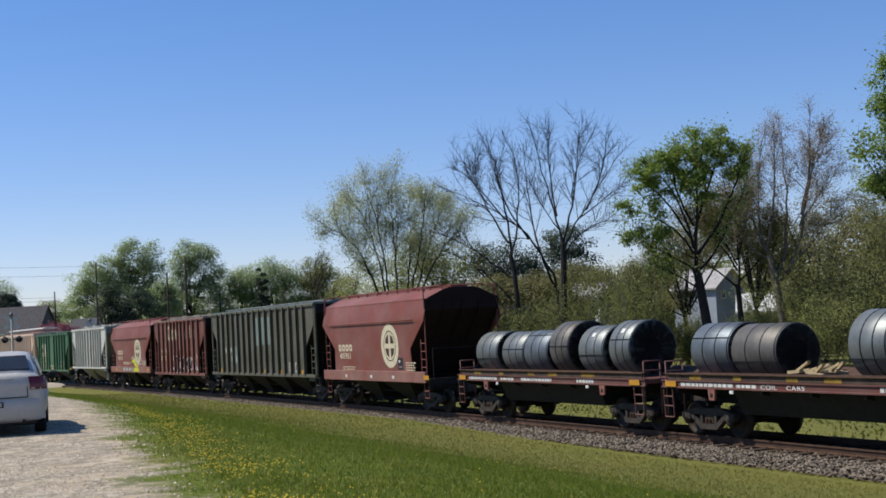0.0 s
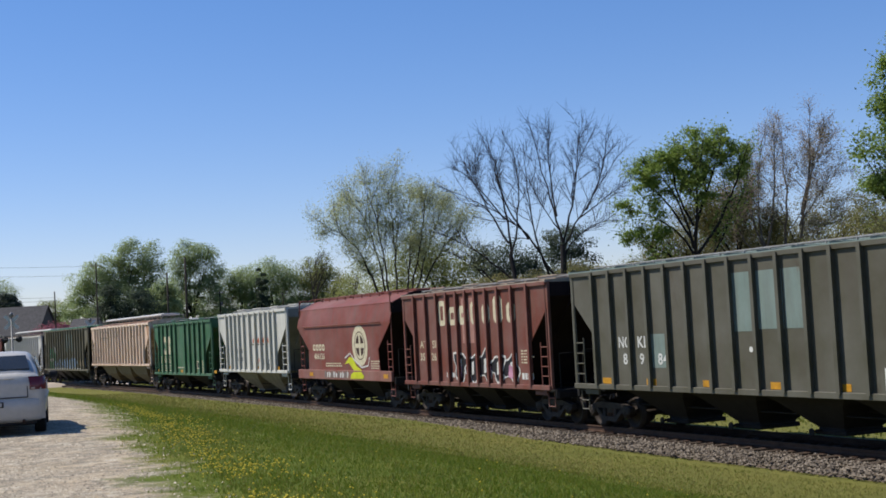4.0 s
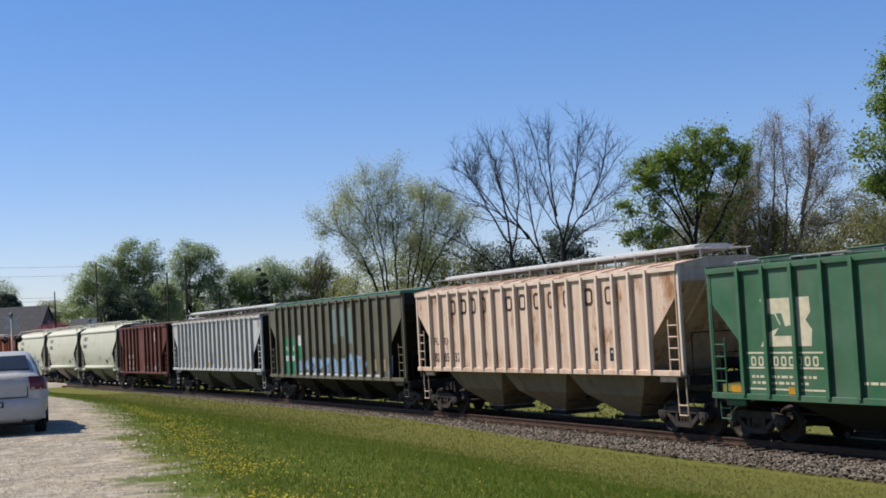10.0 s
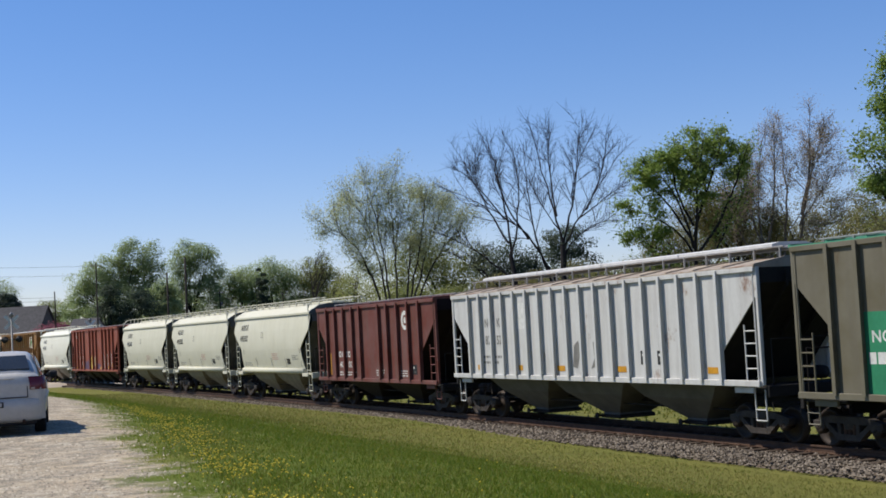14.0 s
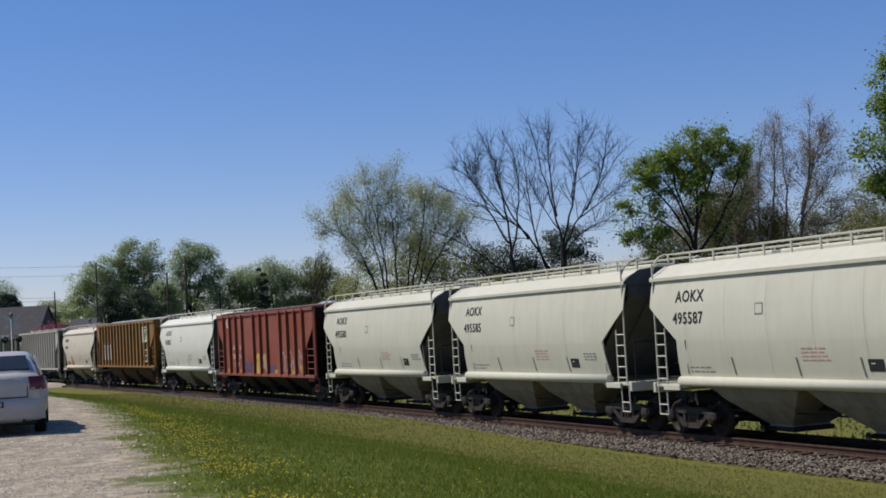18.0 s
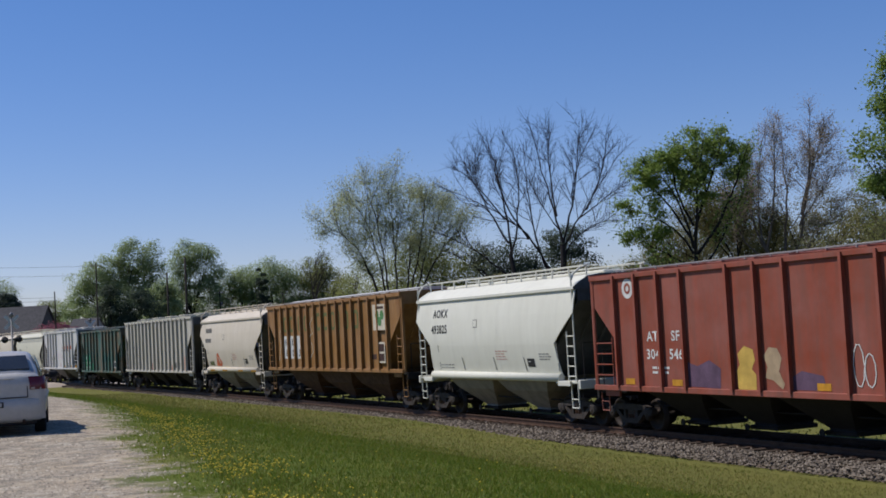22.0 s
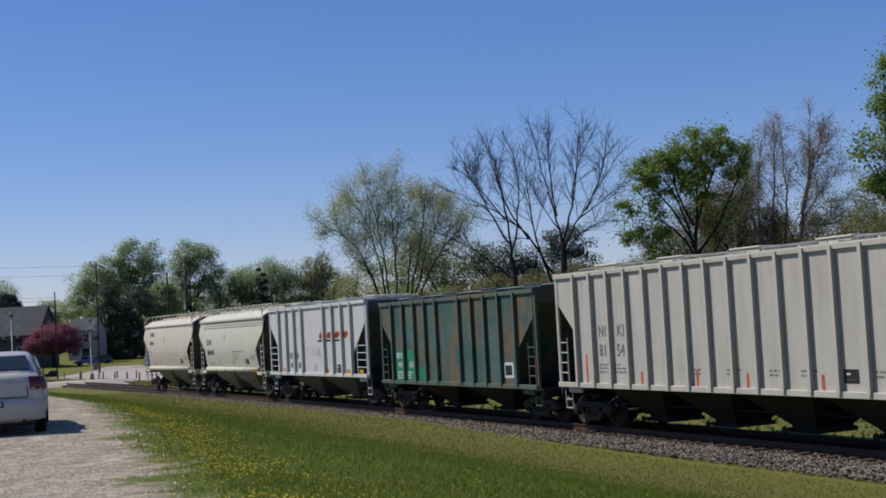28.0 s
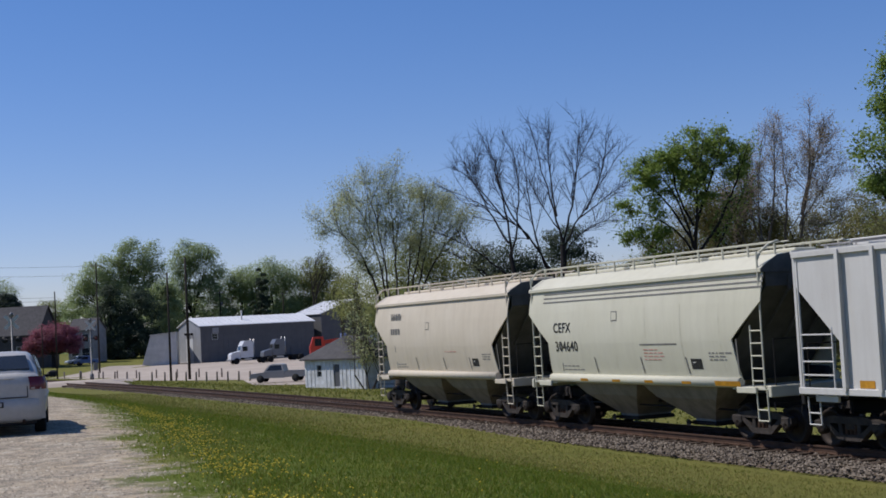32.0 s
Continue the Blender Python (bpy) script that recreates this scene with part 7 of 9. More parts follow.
building("house", "weathered pale house with dark windows beyond the redbud", "house", Matrix.LocRotScale(Vector((-75.0, 262, 0.05)), Euler((0, 0, radians(-12))), None), 5.2, 6.0, 6.0, 2.2, SIDING_GREY, SHINGLE, [("front", 0.6, 2.2, 0.9, 2.5, "window"), ("front", 2.8, 4.6, 0.3, 2.5, "window"), ("front", 0.8, 2.0, 3.6, 5.2, "window"), ("front", 3.0, 4.4, 3.6, 5.2, "window")])
building("house", "small white porch house among dark trees", "house", Matrix.LocRotScale(Vector((-70.08, 276, 0.1)), Euler((0, 0, radians(-5))), None), 4.4, 3.0, 2.4, 1.6, HOUSE_WHITE, SHINGLE2, [("front", 1.6, 2.6, 0, 1.9, "door")])


# ---- far vehicles ----
PICKUP_GREY = plain("grey_pickup_paint", (0.36, 0.35, 0.33), 0.35, 0.0, 0.1, 1.0)
PICKUP_BLUE = plain("silver_blue_pickup_paint", (0.40, 0.45, 0.52), 0.35, 0.0, 0.1, 1.0)


def pickup(at, paint, label, length=5.4):
    root = thing("pickup_truck", label, "pickup truck", at)
    k = length / 5.4
    bm = bmesh.new()
    prism(bm, [(0, 0.45), (0, 0.95), (0.05, 1.02), (2.05 * k, 1.04), (2.05 * k, 0.62), (2.1 * k, 0.45)], -0.92, -0.86)
    prism(bm, [(0, 0.45), (0, 0.95), (0.05, 1.02), (2.05 * k, 1.04), (2.05 * k, 0.62), (2.1 * k, 0.45)], 0.86, 0.92)
    box(bm, 0, 2.1 * k, -0.86, 0.86, 0.45, 0.62)
    box(bm, 0.0, 0.06, -0.86, 0.86, 0.62, 1.0)
    part("bed", bm, paint, root)
    bm = bmesh.new()
    prism(bm, [(2.08 * k, 0.4), (2.08 * k, 1.05), (3.7 * k, 1.03), (4.1 * k, 0.98), (5.2 * k, 0.88), (5.38 * k, 0.75), (5.4 * k, 0.42)], -0.92, 0.92)
    part("cab_body", bm, paint, root)
    bm = bmesh.new()
    ringed(bm, [[(2.1 * k, s * 0.86, 1.04), (2.25 * k, s * 0.72, 1.66), (2.5 * k, s * 0.68, 1.72), (3.3 * k, s * 0.68, 1.72), (3.55 * k, s * 0.7, 1.62), (4.1 * k, s * 0.84, 1.0)] for s in (-1, 1)], closed=True, smooth=False)
    bmesh.ops.recalc_face_normals(bm, faces=bm.faces)
    part("cab", bm, paint, root)
    for s in (-1, 1):
        bm = bmesh.new()
        bm.faces.new([bm.verts.new(p) for p in ((2.3 * k, s * 0.845, 1.12), (2.4 * k, s * 0.735, 1.60), (3.4 * k, s * 0.735, 1.60), (3.85 * k, s * 0.845, 1.12))])
        part("side_window", bm, GLASS, root)
    bm = bmesh.new()
    bm.faces.new([bm.verts.new(p) for p in ((3.62 * k, -0.64, 1.6), (3.62 * k, 0.64, 1.6), (4.08 * k, 0.78, 1.06), (4.08 * k, -0.78, 1.06))])
    part("windscreen", bm, GLASS, root)
    bm = bmesh.new()
    bevelled(bm, 5.34 * k, 5.5 * k, -0.9, 0.9, 0.42, 0.6, 0.03)
    part("bumper", bm, CHROME, root)
    for x in (1.0 * k, 4.4 * k):
        for s in (-1, 1):
            bm = bmesh.new()
            turned(bm, [(s * 0.72, 0.0), (s * 0.72, 0.36), (s * 0.94, 0.36), (s * 0.94, 0.0)], 18, "y", (x, 0, 0.36))
            part("wheel", bm, TYRE, root)
    return root


pickup(Matrix.LocRotScale(Vector((-13.51, 127, -1.40)), Euler((0, 0, radians(172))), None), PICKUP_GREY, "silver pickup truck parked beside the small shed", 5.5)
pickup(Matrix.LocRotScale(Vector((-63.2, 240, -0.60)), Euler((0, 0, radians(184))), None), CAR_BLUE, "small blue pickup truck parked by the road", 4.3)
ROAD_PICKUP = pickup(Matrix.Identity(4), PICKUP_BLUE, "silver-blue pickup truck driving along the far road", 6.0)


def wagon():
    """A dark family car: x points ahead."""
    root = thing("estate_car", "dark green estate car driving along the far road", "car")
    paint = plain("dark_green_car_paint", (0.02, 0.035, 0.03), 0.25, 0.2, 0.1, 1.0)
    bm = bmesh.new()
    prism(bm, [(0, 0.35), (0.0, 0.9), (0.1, 1.0), (3.3, 0.98), (4.5, 0.85), (4.65, 0.65), (4.65, 0.35)], -0.88, 0.88)
    part("body", bm, paint, root)
    bm = bmesh.new()
    ringed(bm, [[(0.05, s * 0.84, 0.98), (0.3, s * 0.7, 1.55), (0.6, s * 0.68, 1.62), (2.3, s * 0.68, 1.62), (2.6, s * 0.7, 1.55), (3.4, s * 0.82, 0.96)] for s in (-1, 1)], closed=True, smooth=False)
    bmesh.ops.recalc_face_normals(bm, faces=bm.faces)
    part("cabin", bm, paint, root)
    for s in (-1, 1):
        bm = bmesh.new()
        bm.faces.new([bm.verts.new(p) for p in ((0.4, s * 0.835, 1.05), (0.55, s * 0.725, 1.5), (2.45, s * 0.725, 1.5), (3.05, s * 0.835, 1.05))])
        part("side_window", bm, GLASS, root)
        for x in (0.85, 3.75):
            bm = bmesh.new()
            turned(bm, [(s * 0.7, 0.0), (s * 0.7, 0.32), (s * 0.9, 0.32), (s * 0.9, 0.0)], 18, "y", (x, 0, 0.32))
            part("wheel", bm, TYRE, root)
    bm = bmesh.new()
    bm.faces.new([bm.verts.new(p) for p in ((2.68, -0.62, 1.5), (2.68, 0.62, 1.5), (3.36, 0.74, 1.03), (3.36, -0.74, 1.03))])
    part("windscreen", bm, GLASS, root)
    return root


ROAD_WAGON = wagon()

SEMI_WHITE = plain("white_truck_paint", (0.72, 0.73, 0.74), 0.35, 0.0, 0.1, 1.0)
SEMI_GREY = plain("grey_truck_paint", (0.17, 0.18, 0.20), 0.35, 0.2, 0.1, 1.0)
MACHINE_RED = plain("red_machine_paint", (0.60, 0.045, 0.02), 0.4, 0.0, 0.15, 1.0)


def tractor(at, paint, label):
    """A semi tractor: x points ahead."""
    root = thing("semi_tractor", label, "truck", at)
    bm = bmesh.new()
    bevelled(bm, -4.2, 2.4, -0.45, 0.45, 0.7, 1.0, 0.03)
    part("chassis", bm, BLACK, root)
    bm = bmesh.new()
    prism(bm, [(-0.6, 1.0), (-0.6, 3.5), (-0.2, 3.8), (0.9, 3.75), (1.35, 3.0), (1.6, 2.15), (1.6, 1.0)], -1.15, 1.15)
    part("cab", bm, paint, root)
    bm = bmesh.new()
    prism(bm, [(1.6, 0.75), (1.6, 2.1), (2.9, 1.85), (3.2, 1.6), (3.25, 0.75)], -0.95, 0.95)
    part("bonnet", bm, paint, root)
    bm = bmesh.new()
    bevelled(bm, 3.2, 3.45, -1.15, 1.15, 0.5, 0.85, 0.04)
    part("bumper", bm, CHROME, root)
    bm = bmesh.new()
    bm.faces.new([bm.verts.new(p) for p in ((1.60, -1.0, 2.2), (1.60, 1.0, 2.2), (1.37, 0.95, 2.95), (1.37, -0.95, 2.95))])
    part("windscreen", bm, GLASS, root)
    for s in (-1, 1):
        bm = bmesh.new()
        box(bm, 0.4, 1.25, *sorted((s * 1.15, s * 1.16)), 2.1, 2.85)
        part("side_window", bm, GLASS, root)
        bm = bmesh.new()
        tube(bm, (-0.75, s * 0.95, 0.9), (-0.75, s * 0.95, 4.1), 0.08, n=8)
        part("exhaust_stack", bm, CHROME, root)
        bm = bmesh.new()
        bevelled(bm, -0.4, 0.9, *sorted((s * 0.6, s * 1.1)), 0.5, 0.95, 0.08)
        part("fuel_tank", bm, CHROME, root)
        for x in (2.3, -2.3, -3.6):
            bm = bmesh.new()
            turned(bm, [(s * 0.7, 0.0), (s * 0.7, 0.5), (s * 1.15, 0.5), (s * 1.15, 0.3), (s * 1.0, 0.0)], 18, "y", (x, 0, 0.5))
            part("wheel", bm, TYRE, root)
    return root


tractor(Matrix.LocRotScale(Vector((-33.51, 222, -1.42)), Euler((0, 0, radians(205))), None), SEMI_WHITE, "white semi tractor parked before the workshop")
tractor(Matrix.LocRotScale(Vector((-29.48, 232, -1.42)), Euler((0, 0, radians(205))), None), SEMI_GREY, "grey semi tractor with tall stacks before the workshop")

red = thing("red_machine", "bright red wheeled machine with an arm behind the shed", "machine", Matrix.LocRotScale(Vector((-19.44, 200, -1.42)), Euler((0, 0, radians(10))), None))
bm = bmesh.new()
prism(bm, [(-1.4, 0.7), (-1.4, 2.4), (-0.9, 3.9), (0.6, 3.9), (0.9, 2.2), (1.2, 0.7)], -0.9, 0.9)
part("cab", bm, MACHINE_RED, red)
bm = bmesh.new()
box(bm, -0.7, 0.3, -0.93, -0.905, 2.5, 3.6)
part("window", bm, GLASS, red)
bm = bmesh.new()
prism(bm, [(0.6, 3.3), (3.6, 3.6), (3.6, 3.2), (0.6, 2.7)], -0.2, 0.2)
part("arm", bm, MACHINE_RED, red)
bm = bmesh.new()
bevelled(bm, 3.3, 4.2, -0.8, 0.8, 2.6, 4.2, 0.08)
part("bucket", bm, plain("blue_bucket", (0.16, 0.22, 0.42), 0.5, 0, 0.2, 1.0), red)
for x in (-1.0, 0.9):
    for s in (-1, 1):
        bm = bmesh.new()
        turned(bm, [(s * 0.8, 0.0), (s * 0.8, 0.55), (s * 1.2, 0.55), (s * 1.2, 0.0)], 16, "y", (x, 0, 0.55))
        part("wheel", bm, TYRE, red)


# ---- trees and plants ----
def leaf_material(name, a, b, c, thin=0.35):
    """Leaves that let some light through, each of its own shade."""
    a, b, c = (tuple(0.85 * q for q in k) for k in (a, b, c))
    m, t, p = nodes_of(name, 0.6)
    g = t.nodes.new("ShaderNodeNewGeometry")
    cr = t.nodes.new("ShaderNodeValToRGB")
    cr.color_ramp.elements[0].color, cr.color_ramp.elements[1].color = (*a, 1), (*c, 1)
    cr.color_ramp.elements.new(0.5).color = (*b, 1)
    t.links.new(g.outputs["Random Per Island"], cr.inputs[0])
    tr = t.nodes.new("ShaderNodeBsdfTranslucent")
    mx = t.nodes.new("ShaderNodeMixShader")
    mx.inputs[0].default_value = thin
    t.links.new(cr.outputs[0], p.inputs["Base Color"])
    t.links.new(cr.outputs[0], tr.inputs[0])
    t.links.new(p.outputs[0], mx.inputs[1])
    t.links.new(tr.outputs[0], mx.inputs[2])
    t.links.new(mx.outputs[0], t.nodes["Material Output"].inputs[0])
    return m


BARK = plain("grey_brown_bark", (0.085, 0.07, 0.058), 0.95, 0.0, 0.4, 3.0)
BARK_PALE = plain("pale_grey_bark", (0.15, 0.13, 0.11), 0.95, 0.0, 0.4, 3.0)
BARK_DARK = plain("dark_bark", (0.034, 0.03, 0.03), 0.95, 0.0, 0.4, 3.0)
LEAF_MAPLE = leaf_material("fresh_maple_leaf", (0.17, 0.26, 0.06), (0.24, 0.33, 0.075), (0.32, 0.40, 0.10), 0.5)
LEAF_WILLOW = leaf_material("young_willow_leaf", (0.34, 0.40, 0.19), (0.44, 0.47, 0.24), (0.54, 0.53, 0.28), 0.55)
LEAF_BUD = leaf_material("reddish_bud", (0.36, 0.27, 0.20), (0.42, 0.33, 0.25), (0.38, 0.36, 0.20), 0.5)
LEAF_SHRUB = leaf_material("yellow_green_leaf", (0.18, 0.21, 0.055), (0.235, 0.26, 0.075), (0.31, 0.31, 0.10))
LEAF_DARK = leaf_material("dark_green_leaf", (0.055, 0.08, 0.05), (0.07, 0.095, 0.055), (0.085, 0.11, 0.06), 0.35)
LEAF_MID = leaf_material("mid_green_leaf", (0.28, 0.35, 0.17), (0.33, 0.40, 0.185), (0.38, 0.45, 0.20), 0.6)
LEAF_OLIVE = leaf_material("olive_leaf", (0.20, 0.23, 0.075), (0.25, 0.275, 0.085), (0.30, 0.31, 0.105), 0.5)
LEAF_THICKET = leaf_material("olive_brown_leaf", (0.15, 0.14, 0.055), (0.19, 0.175, 0.065), (0.23, 0.215, 0.08), 0.45)
LEAF_RED = leaf_material("redbud_blossom", (0.24, 0.07, 0.10), (0.29, 0.09, 0.125), (0.33, 0.12, 0.15), 0.4)


def mesh_from(name, verts, faces, material):
    """A mesh from arrays; faces all have the same number of corners."""
    v, f = np.asarray(verts, dtype=np.float32), np.asarray(faces, dtype=np.int32)
    me = bpy.data.meshes.new(name)
    n, k = f.shape
    me.vertices.add(len(v))
    me.vertices.foreach_set("co", v.ravel())
    me.loops.add(n * k)
    me.loops.foreach_set("vertex_index", f.ravel())
    me.polygons.add(n)
    me.polygons.foreach_set("loop_start", np.arange(0, n * k, k, dtype=np.int32))
    me.polygons.foreach_set("loop_total", np.full(n, k, dtype=np.int32))
    me.update(calc_edges=True)
    me.materials.append(material)
    return me


def frames_for(d):
    """Two unit vectors across each way d."""
    ref = np.where(np.abs(d[:, 2:3]) < 0.9, np.array([[0.0, 0.0, 1.0]]), np.array([[1.0, 0.0, 0.0]]))
    u = np.cross(d, ref)
    u /= np.linalg.norm(u, axis=1, keepdims=True) + 1e-9
    return u, np.cross(d, u)


def limbs_mesh(name, a, b, ra, rb, material, sides=5):
    """Tapered limbs from a to b, all in one mesh."""
    d = b - a
    d = d / (np.linalg.norm(d, axis=1, keepdims=True) + 1e-9)
    u, v = frames_for(d)
    n = len(a)
    ring = []
    for p, r in ((a, ra), (b, rb)):
        for k in range(sides):
            c, s = math.cos(k * math.tau / sides), math.sin(k * math.tau / sides)
            ring.append(p + r[:, None] * (c * u + s * v))
    verts = np.stack(ring, axis=1).reshape(-1, 3)
    base = (np.arange(n) * 2 * sides)[:, None]
    quads = []
    for k in range(sides):
        q = (k + 1) % sides
        quads.append(np.concatenate([base + k, base + q, base + sides + q, base + sides + k], axis=1))
    return mesh_from(name, verts, np.concatenate(quads), material)


def leaves_mesh(name, centres, size, rng, material, droop=0.0, faces_to=None, wide=0.38):
    """A small folded blade at each centre."""
    n = len(centres)
    d = rng.normal(size=(n, 3))
    d[:, 2] -= droop
    d /= np.linalg.norm(d, axis=1, keepdims=True)
    if faces_to is not None:
        v = faces_to / (np.linalg.norm(faces_to, axis=1, keepdims=True) + 1e-9)
        d = np.cross(v, d)
        d /= np.linalg.norm(d, axis=1, keepdims=True) + 1e-9
        u = np.cross(d, v)
    else:
        u, v = frames_for(d)
    s = (size * rng.uniform(0.6, 1.4, n))[:, None]
    q = [centres - d * s * 0.5, centres + u * s * wide + v * s * 0.1, centres + d * s * 0.5, centres - u * s * wide + v * s * 0.1]
    verts = np.stack(q, axis=1).reshape(-1, 3)
    faces = np.arange(4 * n, dtype=np.int32).reshape(-1, 4)
    return mesh_from(name, verts, faces, material)


def in_crowns(crowns, n, rng, shell=0.35):
    """Points spread through ellipsoids."""
    vol = np.array([(r[0] * r[1] * r[2]) ** 0.75 for c, r in crowns])
    pick = rng.choice(len(crowns), n, p=vol / vol.sum())
    d = rng.normal(size=(n, 3))
    d /= np.linalg.norm(d, axis=1, keepdims=True)
    rad = rng.uniform(0, 1, n) ** shell
    c = np.array([crowns[k][0] for k in pick])
    r = np.array([crowns[k][1] for k in pick])
    return c + d * r * rad[:, None]


def bezier(a, b, c, n):
    f = np.linspace(0, 1, n + 1)[:, None]
    return a * (1 - f) ** 2 + 2 * b * f * (1 - f) + c * f * f


def limbs(base, crowns, rng, fork, mains, stems, lean, trunk_r, sides, tip, rise, girth=0.022, reach=0.36, boughs=()):
    """Main limbs that sweep up from the trunk into the crowns, and three orders of branches on them.
    Returns the pieces (from, to, radius, radius) and the twig ends that carry leaves."""
    A, B, RA, RB = [], [], [], []

    def run(pts, r0, r1):
        n = len(pts) - 1
        for i in range(n):
            A.append(pts[i]), B.append(pts[i + 1])
            RA.append(r0 + (r1 - r0) * i / n), RB.append(r0 + (r1 - r0) * (i + 1) / n)
    base = np.array(base, float)
    feet = []
    for k in range(stems):
        a = math.tau * k / max(1, stems) + rng.uniform(0, 1)
        foot = base + (np.array([math.cos(a), math.sin(a), 0]) * rng.uniform(0.1, 0.5) if stems > 1 else 0)
        head = foot + np.array([lean[0] + (math.cos(a) * 0.8 if stems > 1 else 0), lean[1] + (math.sin(a) * 0.8 if stems > 1 else 0), fork * (1.0 if boughs else rng.uniform(0.85, 1.15))])
        pts = bezier(foot, (foot + head) / 2 + np.array([0, 0, fork * 0.1]) + rng.normal(size=3) * 0.08 * fork * np.array([1, 1, 0]), head, 5)
        r = trunk_r / math.sqrt(stems)
        run(pts, r * 1.15, r * 0.8)
        feet.append((pts, r * 0.8))
    goal = in_crowns(crowns, mains * 6, rng, 0.12)
    goal = goal[goal[:, 2] > base[2] + fork + 0.5][:mains]
    ends = []

    def inside(p):
        return any((((p - np.array(c)) / np.array(r)) ** 2).sum() < 1.25 for c, r in crowns)
    ways = []
    if boughs:
        # shaped limbs: from, by way of and to (x, z), swinging out of the tree's plane as they rise
        for x0, z0, xm, zm, x1, z1 in boughs:
            swing = rng.uniform(-1, 1) * 0.28 * math.hypot(x1 - x0, z1 - z0)
            ways.append((np.array([x0, base[1], z0]), np.array([2 * xm - 0.5 * (x0 + x1), base[1] + swing * 0.4, 2 * zm - 0.5 * (z0 + z1)]), np.array([x1, base[1] + swing, z1]), feet[0][1]))
    else:
        for g in goal:
            pts, r = feet[int(rng.integers(0, len(feet)))]
            s = pts[-1 - int(rng.integers(0, 3))] if len(feet) == 1 else pts[-1 - int(rng.integers(0, 2))]
            ways.append((s, s + (g - s) * np.array([0.38, 0.38, rise - 0.05]) + rng.normal(size=3) * 0.05 * np.linalg.norm(g - s), g, r))
    for s, ctrl, g, r in ways:
        span = np.linalg.norm(g - s)
        m = max(5, int(span / 0.8))
        limb = bezier(s, ctrl, g, m)
        limb[1:-1] += rng.normal(size=(m - 1, 3)) * 0.02 * span / 4
        r0 = min(r * 0.75, girth * span ** 0.85 + 0.01)
        run(limb, r0, tip)
        for j in range(sides[0]):
            f = 0.36 + 0.62 * (j + rng.uniform(0, 1)) / sides[0]
            q = f * m
            i = min(m - 1, int(q))
            p = limb[i] + (limb[i + 1] - limb[i]) * (q - i)
            d = limb[i + 1] - limb[i]
            d = d / np.linalg.norm(d) + rng.normal(size=3) * 0.55 + np.array([0, 0, 0.25])
            d /= np.linalg.norm(d)
            le = span * reach * (1.1 - 0.6 * f) * rng.uniform(0.6, 1.2)
            e = p + d * le
            if not inside(e):
                e = p + d * le * 0.5
            le = np.linalg.norm(e - p)
            sec = bezier(p, (p + e) / 2 + rng.normal(size=3) * 0.07 * le, e + np.array([0, 0, 0.08 * le]), 4)
            r2 = max(tip, (r0 + (tip - r0) * f) * 0.55)
            run(sec, r2, tip * 0.8)
            for k in range(sides[1]):
                f2 = 0.15 + 0.85 * (k + rng.uniform(0, 1)) / sides[1]
                q = min(3.999, f2 * 4)
                i = int(q)
                p2 = sec[i] + (sec[i + 1] - sec[i]) * (q - i)
                d2 = sec[i + 1] - sec[i]
                d2 = d2 / (np.linalg.norm(d2) + 1e-9) + rng.normal(size=3) * 0.5 + np.array([0, 0, 0.2])
                d2 /= np.linalg.norm(d2)
                l2 = max(0.5, le * 0.42 * (1.15 - 0.6 * f2)) * rng.uniform(0.6, 1.2)
                e2 = p2 + d2 * l2
                mid = (p2 + e2) / 2 + rng.normal(size=3) * 0.05 * l2
                run([p2, mid, e2], tip * 0.85, tip * 0.5)
                ends.append((mid, e2))
    return np.array(A), np.array(B), np.array(RA), np.array(RB), np.array([e[0] for e in ends]), np.array([e[1] for e in ends])


